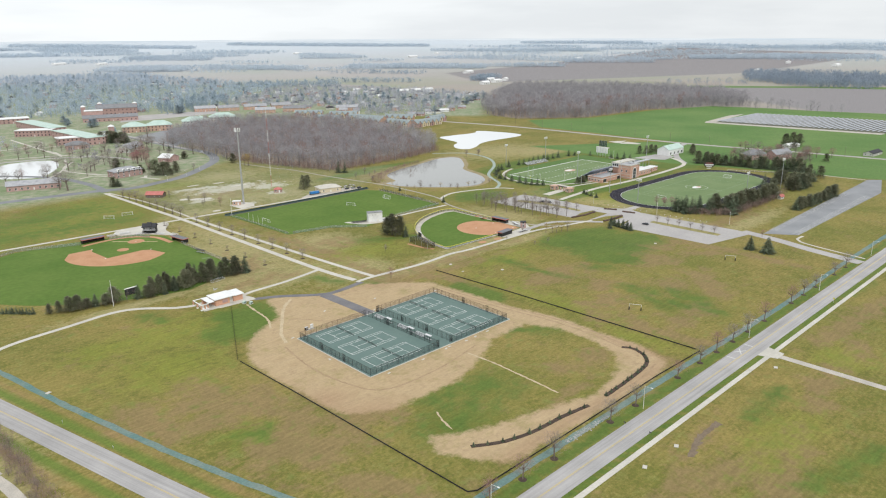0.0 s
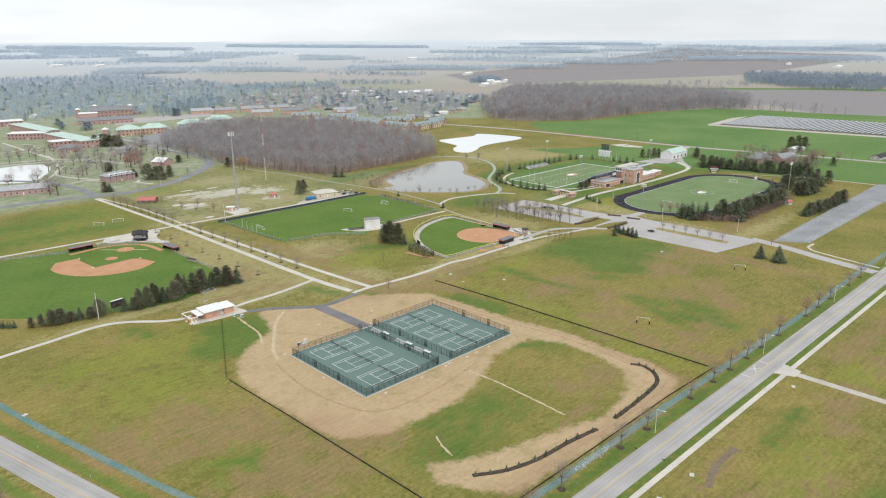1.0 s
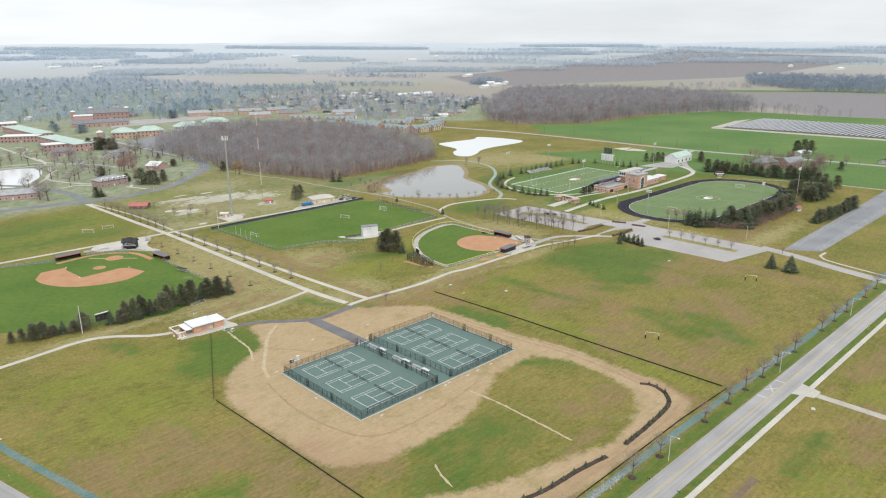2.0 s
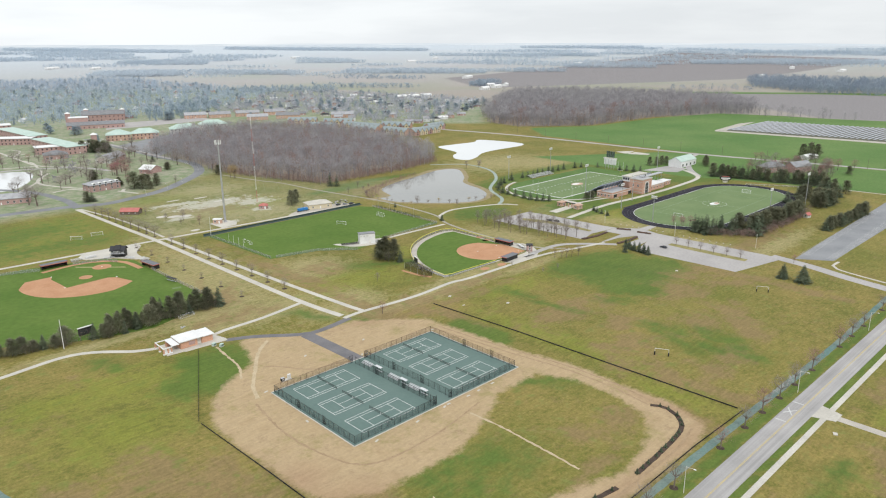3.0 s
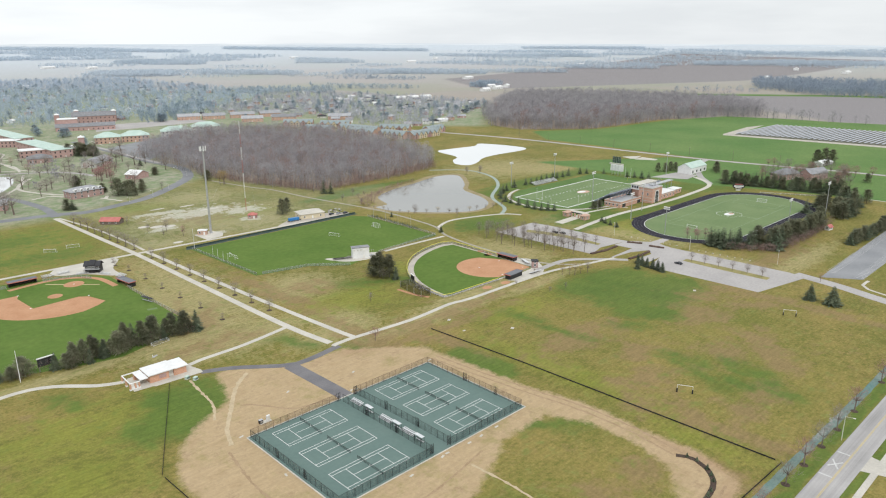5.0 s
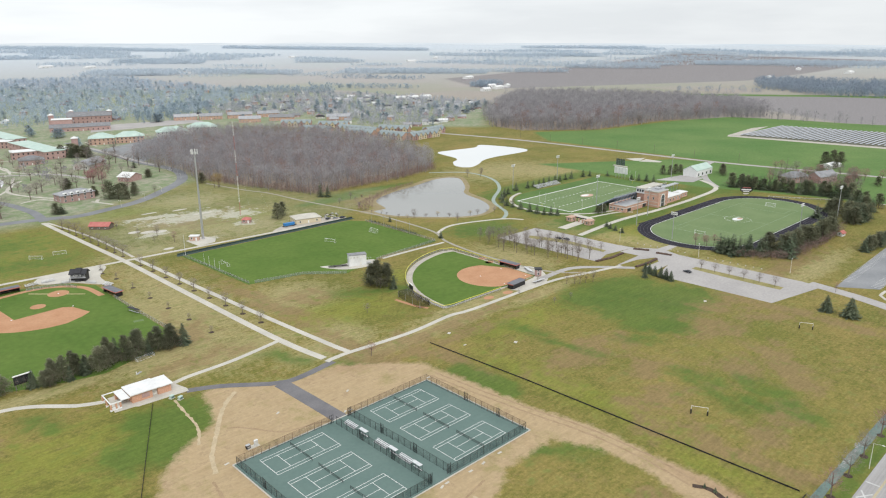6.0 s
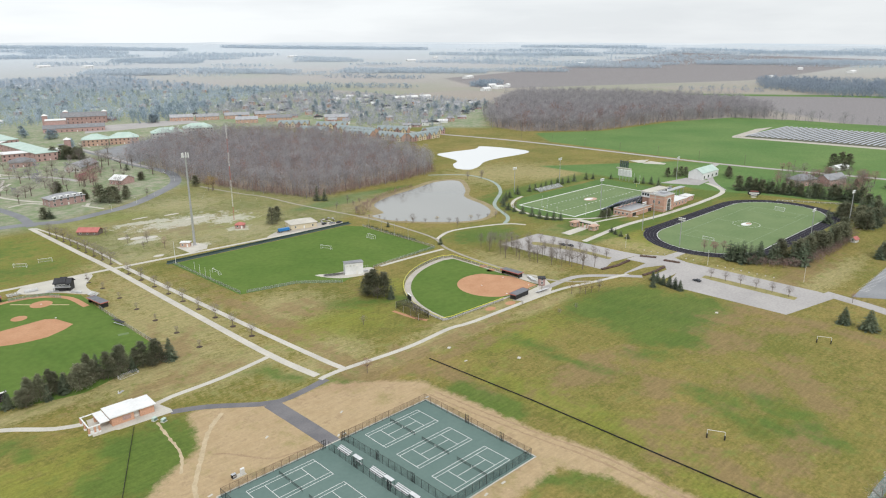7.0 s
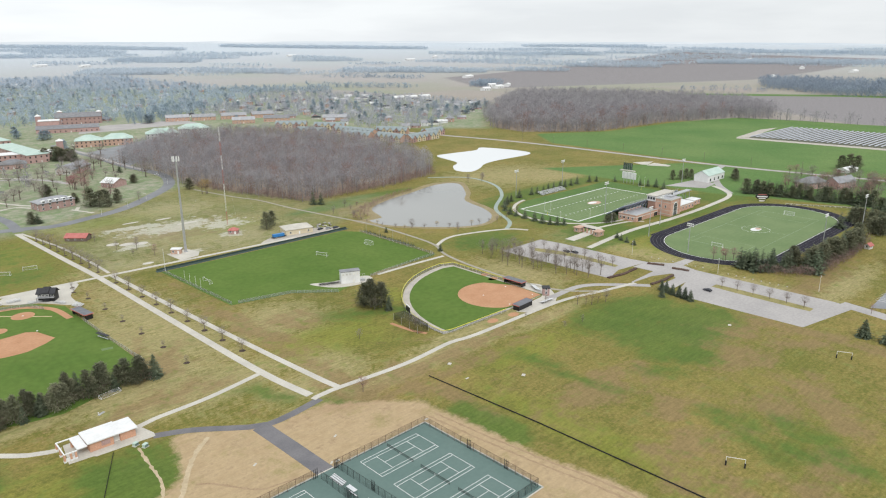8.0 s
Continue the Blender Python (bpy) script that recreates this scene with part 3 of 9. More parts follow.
    store("brown", np.maximum(spots([(-70, 10, 14, 10), (-84, 30, 10, 12), (-62, -26, 16, 9), (-44, -12, 10, 14), (60, -56, 16, 7), (40, -66, 16, 4), (254, -5, 4, 18), (254.5, -32, 4, 18), (253, -58, 4, 16), (74, 108, 4, 22), (80, 140, 5, 22), (95, 155, 12, 12), (88, 71.5, 14, 4), (112, 68.5, 16, 4), (134, 66.5, 16, 4), (152, 68, 12, 4), (118, 80, 60, 4), (75, 86, 14, 5), (97, 58, 5, 30), (74, 160, 6, 60), (142, 18, 22, 12), (110, 14, 8, 14),
                          (174, -34, 16, 10), (128, -24, 12, 9), (150, -8, 14, 7), (112, -30, 10, 12), (140, -62, 20, 8), (200, -6, 14, 10), (20, 128, 24, 7), (135, 350, 40, 20), (44, -116, 12, 2.2), (34, -118, 8, 2), (10, -122, 20, 3), (20, -79, 60, 3), (70, -79.5, 20, 3), (90, -66, 3, 18), (-85, 30, 9, 10), (-57, -18, 14, 9), (-36, -22, 10, 9), (-30, -8, 8, 8), (-74, 12, 9, 5), (230, 10, 16, 20), (330, 5, 40, 8), (60, -89, 8, 3), (25, 160, 14, 20), (255, 320, 20, 12)]), streaks([(208, 20.8, 209.8, -15.3, 6), (199.3, -34.9, 177.4, -56.8, 7), (109.5, -51.4, 113.3, -76.9, 5), (147.7, 28, 151.6, 21.7, 4), (115.1, -20.5, 112.6, -39.7, 6), (228.5, -9.6, 245.9, -26.7, 4), (-87.8, 29.2, -79.4, 15.7, 8), (-64, 30, -48, 6, 10), (62, 80, 98, 76, 5), (100, 80, 132, 83, 3), (66, 96, 72, 92, 3), (90, 68, 100, 60, 4),
                 (-57, -16, -51, -36, 10), (-36, -21, -20.7, -30, 7), (-54.3, -54.1, -45.5, -64.7, 6), (250, -60, 252, 10, 3), (10, -128, 70, -136, 5), (90, -134, 160, -128, 5), (150, -118, 240, -122, 4), (20, -150, 60, -140, 5)])))
    store("pasture", np.maximum.reduce([inside_distance(X, Y, [(645, 430), (645, 200), (672, 40), (690, -600), (1350, -600), (1120, 225), (1112, 310), (1085, 392), (955, 432), (790, 445), (700, 500)]),
                                        inside_distance(X, Y, [(1440, 690), (1475, 735), (1690, 430), (1760, 300), (2350, -560), (2300, -600), (1690, 280), (1640, 410)]),
                                        inside_distance(X, Y, [(496, 330), (628, 240), (636, 210), (650, 130), (664, 60), (684, -90), (600, -120), (545, 0), (536, 45), (518, 110), (505, 150), (497, 250)])]))
    store("plough", np.maximum.reduce([inside_distance(X, Y, [(1120, 230), (1350, -600), (2300, -600), (1700, 290), (1640, 420), (1460, 670), (1350, 540)]),
                                       inside_distance(X, Y, [(1550, 1560), (1300, 1150), (2100, 800), (3500, 800), (3500, 1800)])]))
    # second outline spreads the haze-greyed lawn tint part strength over the meadow
    store("lawn", np.maximum.reduce([inside_distance(X, Y, [(-300, 425), (60, 425), (200, 500), (210, 640), (440, 860), (700, 590), (1000, 850), (900, 1500), (200, 2300), (-600, 2300)]),
                                     np.minimum(inside_distance(X, Y, [(72, 420), (66, 306), (150, 296), (215, 304), (290, 345), (235, 362), (199, 480), (120, 440)]), -7.0)]))
    store("chalk", spots([(130, 368, 42, 18), (158, 350, 22, 14), (110, 384, 30, 6), (100, 388, 20, 4), (150, 322, 10, 8), (88, 338, 12, 8), (110, 300, 10, 5)]))
    store("litter", np.maximum(inside_distance(X, Y, WOODS_NEAR), inside_distance(X, Y, WOODS_FAR)) - 7)
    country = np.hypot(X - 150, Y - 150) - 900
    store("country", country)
    # range that drives the painted haze, from a centre shifted right
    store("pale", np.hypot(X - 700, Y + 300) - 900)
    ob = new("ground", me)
    return tagged(ob, "mown winter meadow of olive and tan grass with bare soil and far fields", "ground", kind="structure")


build_ground()



def distant_land():
    """Glowing backdrop of pale misty country on the horizon, haze in its colour."""
    m = bpy.data.materials.new("glowing_haze_band")
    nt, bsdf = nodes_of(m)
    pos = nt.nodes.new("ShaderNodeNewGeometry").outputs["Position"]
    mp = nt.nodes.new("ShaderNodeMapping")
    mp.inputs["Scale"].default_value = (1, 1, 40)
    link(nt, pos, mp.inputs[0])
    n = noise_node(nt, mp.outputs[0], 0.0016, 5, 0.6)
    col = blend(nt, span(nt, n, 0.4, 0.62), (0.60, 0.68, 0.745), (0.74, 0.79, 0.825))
    # the ring emits its own light to imitate bright haze
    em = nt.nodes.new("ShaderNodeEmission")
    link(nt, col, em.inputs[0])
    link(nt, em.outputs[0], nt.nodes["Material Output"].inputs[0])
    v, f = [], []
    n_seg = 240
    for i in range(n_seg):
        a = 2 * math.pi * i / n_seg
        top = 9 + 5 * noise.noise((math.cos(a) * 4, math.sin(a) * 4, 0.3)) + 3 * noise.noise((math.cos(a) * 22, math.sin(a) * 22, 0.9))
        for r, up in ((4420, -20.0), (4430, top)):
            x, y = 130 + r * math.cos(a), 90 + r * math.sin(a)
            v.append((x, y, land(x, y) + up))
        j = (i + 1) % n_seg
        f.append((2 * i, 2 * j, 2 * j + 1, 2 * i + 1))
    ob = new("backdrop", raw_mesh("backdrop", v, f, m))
    tagged(ob, "glowing backdrop of pale misty country along the horizon", "backdrop", kind="structure")


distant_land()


def lay(name, material, pts, z0, z1, label, category="ground"):
    ob = part(name, prism(bm_new(), pts, z0, z1), material)
    return tagged(ob, label, category, kind="structure")


def lane(name, material, pts, width, label, z1=0.05, category="path", curve=True, step=4.0, wobble=0.0):
    ob = part(name, ribbon(bm_new(), smooth(pts, step) if curve else pts, width, -0.05, z1, wobble), material)
    return tagged(ob, label, category, kind="structure")


# roads
road_a = lane("road", ASPHALT, [(-1500, -98.2), (3000, -98.2)], 9.0, "weathered grey two-lane asphalt road with yellow centre line", 0.06, "road", False)
ROAD_B = [(-76, -92), (-96, -19), (-115.8, 58), (-160, 230), (-230, 500)]
road_b = lane("road", ASPHALT_B, ROAD_B, 9.6, "grey two-lane asphalt road along the meadow with yellow centre line", 0.06, "road")
for road, pts in ((road_a, [(-1500, 0), (3000, 0)]),):
    for off in (-0.17, 0.17):
        part("centre_line", ribbon(bm_new(), [(x, -98.2 + off) for x, _ in pts], 0.17, 0.05, 0.075), YELLOW, road, "yellow painted line")
for w in (-0.16, 0.16):
    part("centre_line", ribbon(bm_new(), sides(smooth(ROAD_B), w * 2)[0], 0.17, 0.05, 0.075), YELLOW, road_b, "yellow painted line")
lane("pavement", CONCRETE, [(-1200, -106.3), (1500, -106.3)], 1.9, "pale concrete pavement beside the road", 0.1, "pavement", False)
lane("track", GRAVEL, [(124.2, -104), (124.4, -150), (126, -420)], 3.6, "pale gravel farm track", 0.05, "track")
lay("apron", CONCRETE, [(119, -102.7), (130, -102.7), (128, -110), (121.5, -110)], -0.05, 0.08, "pale concrete apron at the crossing", "pavement")
lane("track", GRAVEL, [(-124, -92), (-127.5, 0), (-130.5, 24), (-134.5, 45), (-180, 230)], 3.6, "grey gravel track beyond the road", 0.05, "track")
lane("road", ASPHALT_LOT, [(283, -93), (290, -62), (297, -40), (302, -15)], 8.0, "pale asphalt park drive", 0.055, "road")
lane("path", CONCRETE, [(293, -92), (303, -52), (318, -48)], 1.6, "narrow concrete path", 0.05)
lane("road", ASPHALT_ROAD, [(-300, 470), (-60, 452), (37, 440), (66, 430), (93, 437), (122, 449), (158, 480), (188, 514), (204, 557), (205, 592), (199, 640), (197, 720), (192, 860)], 10.0, "curving grey campus road", 0.06, "road")
lane("road", ASPHALT_ROAD, [(45, 430), (46, 477), (30, 540), (-20, 600)], 7.0, "grey campus side road", 0.055, "road")
lane("road", ASPHALT_LOT, [(560, 760), (595, 600), (625, 450), (638, 228), (653, 133), (667, 66), (690, -100), (720, -400)], 7.0, "pale asphalt country road", 0.06, "road")

# paths
DIM_PATH = surface("dull_stone_path", (0.29, 0.275, 0.225), (0.36, 0.335, 0.275), 0.2, 1.5, 0.95, mottle=0.15)
TEAL_PATH = surface("grey_green_path", (0.27, 0.33, 0.29), (0.33, 0.38, 0.34), 0.2, 1.0, 0.9, mottle=0.12)
TEAL_PTS = [(292, 198), (309, 210), (331, 243), (371, 272), (396, 300), (407, 328), (405, 351), (380, 374)]
lane("path", CONCRETE, [(42.5, 425), (47, 340), (50, 288), (52, 210), (54.5, 125), (58, 92)], 3.4, "broad pale concrete walk", 0.06)
lane("path", CONCRETE, [(56.5, 290), (60.5, 215), (65, 142), (68.5, 97), (69.5, 89.5)], 2.8, "pale concrete walk lined with saplings", 0.055)
lane("path", CONCRETE, [(57, 294), (56.5, 325), (53.5, 370), (45, 424)], 1.8, "narrow pale concrete walk beside the tree row", 0.052)
lane("path", CONCRETE, [(-180, 300), (-100, 297), (-37, 294), (49, 290), (100, 287), (152, 284), (175, 283)], 3.0, "pale concrete path", 0.07)
lane("path", CONCRETE, [(-160, 112), (-120, 122), (-100, 131), (-74, 135), (-55, 137.5), (-43, 133.5), (-30, 122), (-21, 118)], 2.6, "curving pale concrete path", 0.05)
lane("path", CONCRETE, [(2, 114.5), (9, 116), (30, 117), (53, 121)], 2.4, "pale concrete path", 0.05)
lane("path", ASPHALT_DARK, [(4, 105), (15, 99.5), (30, 87.5), (36, 84.5), (46, 84.8), (59, 87)], 3.4, "dark asphalt path", 0.045)
lane("path", ASPHALT_DARK, [(33, 85), (33.6, 66), (34, 47)], 6.2, "dark fresh asphalt path to the courts", 0.04)
lane("path", CONCRETE, [(57, 88.5), (66, 89.5), (101, 87), (129, 89), (144, 87), (203, 86), (230, 80), (256, 74)], 2.5, "pale concrete path", 0.065)
lane("path", DIM_PATH, [(196, 480), (206, 430), (215, 400), (219, 357), (227, 308), (232, 277), (232, 235), (229, 205), (219, 184), (214, 152), (214, 111), (220, 92), (231, 81)], 2.0, "winding grey path past the pond", 0.058)
lane("path", CONCRETE, [(546.5, -21), (544.4, -0.3), (542.8, 16.4)], 1.8, "narrow concrete path to the long car park", 0.05)
lane("path", CONCRETE, [(165, 184), (190, 184), (216, 183)], 2.4, "narrow pale path", 0.05)
lane("path", CONCRETE, [(228, 202), (252, 210.5), (290, 198), (300, 185)], 2.6, "narrow grey path", 0.05)
lane("path", TEAL_PATH, TEAL_PTS, 3.0, "grey-green surfaced path round the stadium bank", 0.05)
lane("path", ASPHALT_LOT, [(203, 92), (230, 92), (246, 80), (258, 66)], 4.0, "grey service path", 0.05)

WORN = surface("worn_soil_track", (0.42, 0.335, 0.215), (0.49, 0.395, 0.265), 0.2, 1.0, 0.95, mottle=0.12)
lane("worn_track", WORN, [(17, 91.5), (8, 83.5), (-1, 70.5), (-9.5, 57.5), (-13.4, 47)], 1.5, "worn wheel track in bare soil", 0.012, "track", wobble=0.35, step=1.5)
lane("worn_track", WORN, [(-2.5, 101.5), (-3.8, 89), (-5, 77), (-10, 66)], 0.9, "worn foot track in the grass", 0.012, "track", wobble=0.3, step=1.5)
lane("worn_track", WORN, [(35.5, -16), (36.3, -32), (35.6, -47.4), (34.7, -64)], 0.8, "pale trodden line across the grass", 0.012, "track", wobble=0.25, step=1.5)
lane("worn_track", WORN, [(-7, -42), (-9.1, -46.2), (-11.5, -54.2)], 0.6, "pale trodden line across the grass", 0.012, "track", wobble=0.25, step=1.5)
RUT = surface("damp_brown_rut", (0.30, 0.21, 0.125), (0.36, 0.26, 0.16), 0.3, 1.5, 0.95, mottle=0.15)
for pts in ([(79.5, 50), (82, 24), (84.5, 4), (88, -18), (88.5, -40), (86, -58)], [(82.5, 50), (85, 24), (87.5, 4), (91, -18), (91.5, -40), (89, -60)], [(20, -79.5), (44, -79.8), (66, -79.6), (82, -77)], [(2, 69.3), (6.1, 65.8), (10.7, 58.7), (15.2, 53.3), (23.9, 51), (33.2, 47.2)], [(-16, 44), (-19, 22), (-18, 2), (-10, -16), (16, -18), (44, -13)]):
    lane("worn_track", RUT, pts, 0.8, "shallow brown wheel rut in bare soil", 0.012, "track", wobble=0.3, step=1.5)
MUD = surface("wet_mud", (0.15, 0.115, 0.08), (0.21, 0.16, 0.11), 0.4, 1.5, 0.95, mottle=0.2)
lane("mud_patch", MUD, [(31, -119), (37, -117.4), (43, -115.8), (50, -115.6), (56, -116)], 2.3, "wet muddy hollow in the grass", 0.015, "mud", wobble=0.9, step=1.2)
# car parks
lay("car_park", ASPHALT_LOT, [(249.8, 164.4), (287, 164), (289.5, 150), (292, 100), (294, 89), (268.7, 92.8), (252.6, 88.2)], -0.05, 0.05, "pale grey asphalt car park", "car park")
lay("car_park", ASPHALT_LOT, [(255, 50), (300, 61), (302, -12), (300, -22), (257, -13)], -0.05, 0.05, "pale grey asphalt car park", "car park")
lay("car_park", ASPHALT_LOT, [(280, 90), (294, 89.2), (302.6, 77), (326, 74.7), (324.4, 71), (303, 70.6), (299.8, 60), (296, 56), (263, 55), (262, 63), (279, 62.5), (285, 68), (273, 73.6), (256, 75.4), (256, 76.4), (281, 77.5)], -0.05, 0.046, "pale grey asphalt drive between car parks", "car park")
lay("car_park", ASPHALT_GREY, [(306, -27), (318, -45), (497, -44.3), (556, -28.5), (548.7, -19.3)], -0.05, 0.05, "long grey asphalt car park", "car park")
lay("car_park", ASPHALT_GREY, [(200, 640), (320, 780), (300, 830), (190, 760)], -0.05, 0.05, "grey campus car park", "car park")
lay("car_park", ASPHALT_LOT, [(250, 950), (430, 960), (430, 1020), (280, 1030)], -0.05, 0.05, "pale campus car park", "car park")
lay("grass_island", ISLAND, smooth([(269, 154), (276.5, 131), (276, 97.5), (272, 97), (270.7, 127), (264, 150.6)], 8, True), -0.05, 0.08, "grassed island in the car park", "grass")
lay("grass_island", ISLAND, smooth([(280, 42), (285, 42), (285, -8), (280, -8)], 8, True), -0.05, 0.08, "grassed island in the car park", "grass")


def arc(cx, cy, r, a0, a1, n=24, ry=None):
    return [(cx + r * math.cos(radians(a0 + (a1 - a0) * i / n)), cy + (ry or r) * math.sin(radians(a0 + (a1 - a0) * i / n))) for i in range(n + 1)]


# ponds
BANK = surface("rusty_reed_bank", (0.24, 0.195, 0.10), (0.31, 0.255, 0.15), 0.12, 0.9, 0.95, mottle=0.3)
lay("pond_bank", BANK, smooth([(244, 290), (256, 316), (288, 332), (323, 340), (364, 351), (387, 336), (362, 300), (341, 280), (331, 250), (316, 226), (288, 215), (262, 228), (236, 260), (228, 290)], 4, True), -0.05, 0.02, "rusty brown reed bank of the pond", "bank")
lay("water", WATER, smooth([(250, 284), (262, 311), (290, 326), (323, 334), (363, 344), (380, 333), (356, 300), (335, 280), (325, 250), (311, 229), (288, 219), (265, 231), (240, 262), (238, 284)], 5, True), -0.05, 0.03, "still grey pond reflecting the sky", "pond")
lay("water", WATER_PALE, smooth([(473, 459), (497, 462), (535, 458), (556, 467), (569, 422), (559, 395), (500, 392), (473, 386), (450, 372), (430, 366), (425, 380), (440, 400), (460, 415)], 5, True), -0.05, 0.03, "bright pond with sky reflection painted into its colour", "pond")
lay("water", WATER_PALE, smooth([(-6, 566), (8, 554), (24, 546), (41, 566), (58, 603), (64, 636), (52, 651), (36, 653), (16, 646), (0, 605)], 6, True), -0.05, 0.03, "small campus pond", "pond")

# teal lined ditches
lane("ditch_mat", TEAL, [(-160, 300), (-128, 170), (-110.6, 104), (-101.7, 62.6), (-86, 0.4), (-75, -37), (-62, -74), (-48, -86), (-30, -86)], 2.6, "ditch lined with teal erosion mat", 0.03, "ditch", wobble=0.25)
lane("ditch_mat", TEAL, [(-30, -86), (0, -86), (35, -86), (100, -86.4), (190, -87.5), (278, -86), (360, -86), (520, -86)], 2.7, "ditch lined with teal erosion mat", 0.032, "ditch", wobble=0.35)


# ---------------- sports grounds ----------------
def turf(name, material, pts, label, z1=0.04):
    return lay(name, material, pts, -0.05, z1, label, "sports field")


BB = (3.0, 256.0)
turf("baseball_field", TURF, [(24, 160), (22, 228), (22, 256), (10, 272), (-10, 277), (-30, 283), (-62, 284), (-108, 262)] + arc(*BB, 115, 185, 262, 16) + [(10, 150)], "deep green mown baseball field")
lay("infield", CLAY, arc(-10, 243, 34, 175, 275, 20) + [(1, 213), (6, 217), (2, 230)] + [(-2, 233), (-24, 231), (-26, 252), (-24, 257), (-38, 257)], 0.0, 0.055, "orange clay infield arc", "infield")
lay("infield", CLAY, arc(BB[0], BB[1], 5.2, 0, 350, 20), 0.0, 0.06, "orange clay home plate circle", "infield")
lay("infield", CLAY, arc(-10.5, 242.5, 3.6, 0, 345, 16), 0.0, 0.07, "orange clay pitcher's mound", "infield")
lane("infield", PALE_CLAY, [(2, 256), (13, 245.5)], 0.9, "pale worn path from home plate", 0.052, "infield", False)
lane("infield", PALE_CLAY, [(2, 256), (-8.5, 266.5)], 0.9, "pale worn path from home plate", 0.052, "infield", False)
lane("infield", CLAY, [(-26, 269), (-10, 271.5), (2, 270), (11, 264), (16.5, 255), (18, 244), (18.5, 237)], 3.2, "reddish warning track behind home plate", 0.051, "infield")

turf("practice_field", TURF, [(79, 274), (82, 198), (113, 192), (132, 176), (168, 188), (214, 188), (214, 264), (206, 274)], "bright green practice pitch")
turf("softball_field", TURF, [(206, 98), (206, 164)] + arc(203, 100, 66, 88, 182, 18)[1:] + [(140, 98)], "green softball outfield")
lay("infield", CLAY, arc(188, 116, 19, 60, 240, 24) + [(186, 98.5), (205, 98.5), (206, 118)], 0.0, 0.055, "orange clay softball infield", "infield")
turf("football_surround", TURF_DARK, arc(380, 201, 50, 100, 260, 24, 44) + [(480, 158), (486, 244)], "dark grass around the football pitch", 0.035)
turf("football_field", TURF_PALE, [(344, 174), (462, 174), (462, 229), (344, 229)], "pale green synthetic football pitch with white lines", 0.05)
TC, TS, TO, TI = (412, 75), 52, 44, 34.5
track_out = arc(TC[0] + TS, TC[1], TO, -90, 90, 20) + arc(TC[0] - TS, TC[1], TO, 90, 270, 20)
track_in = arc(TC[0] + TS, TC[1], TI, -90, 90, 20) + arc(TC[0] - TS, TC[1], TI, 90, 270, 20)
turf("running_track", TRACK, track_out, "dark rubber running track", 0.05)
turf("track_chute", TRACK, [(346, 108.6), (378, 109.6), (378, 118.9), (349, 119.4)], "dark rubber start chute of the track", 0.045)
turf("track_chute", TRACK, [(492, 30.2), (446, 31.1), (446, 40.2), (476, 40.8)], "dark rubber start chute of the track", 0.045)
turf("soccer_field", TURF_PALE, track_in, "pale green synthetic soccer pitch with white lines", 0.07)

PAD = (-7.2, 75.6, -4.3, 47.3)
lay("court_pad", COURT, [(PAD[0], PAD[2]), (PAD[1], PAD[2]), (PAD[1], PAD[3]), (PAD[0], PAD[3])], -0.05, 0.07, "dark green acrylic tennis court surface", "court")


# ---------------- vegetation ----------------
def fast_mesh(name, verts, tris, material):
    verts, tris = np.asarray(verts, np.float32), np.asarray(tris, np.int32)
    me = bpy.data.meshes.new(name)
    me.vertices.add(len(verts))
    me.vertices.foreach_set("co", verts.ravel())
    me.loops.add(tris.size)
    me.loops.foreach_set("vertex_index", tris.ravel())
    me.polygons.add(len(tris))
    me.polygons.foreach_set("loop_start", np.arange(0, tris.size, 3, dtype=np.int32))
    me.update(calc_edges=True)
    me.validate()
    me.materials.append(material)
    return me


def bough_cloud(rng, n, width, length, low=0.3, spread=0.32, boughs=11):
    """A bare crown one metre high: twigs gathered round several boughs, with gaps between."""
    u = (np.arange(boughs) + 0.5) / boughs
    zc = low + 0.08 + (0.86 - low) * u ** 0.75 + rng.normal(0, 0.03, boughs)
    a = np.arange(boughs) * 2.4 + rng.uniform(-0.5, 0.5, boughs)
    r = spread * (0.72 * np.sqrt(np.clip(1.05 - u, 0.02, 1))) * rng.uniform(0.55, 1.2, boughs) * np.clip(u * 4, 0.5, 1)
    c = np.stack([r * np.cos(a), r * np.sin(a), zc], -1)
    size = spread * rng.uniform(0.34, 0.56, boughs)
    k = rng.integers(boughs, size=n)
    d = rng.normal(0, 1, (n, 3))
    d /= np.linalg.norm(d, axis=1, keepdims=True)
    base = c[k] + d * (size[k] * rng.random(n) ** 0.5)[:, None] * np.array([1, 1, 0.85])
    out = d * 0.7 + np.array([0, 0, 0.75]) + rng.normal(0, 0.3, (n, 3))
    out /= np.linalg.norm(out, axis=1, keepdims=True)
    side = np.cross(out, rng.normal(0, 1, (n, 3)))
    side /= np.linalg.norm(side, axis=1, keepdims=True) + 1e-6
    w = width * rng.uniform(0.6, 1.4, n)[:, None]
    ln = length * rng.uniform(0.5, 1.2, n)[:, None]
    v = np.stack([base - side * w / 2, base + side * w / 2, base + out * ln], 1).reshape(-1, 3)
    return v, np.arange(n * 3).reshape(-1, 3)


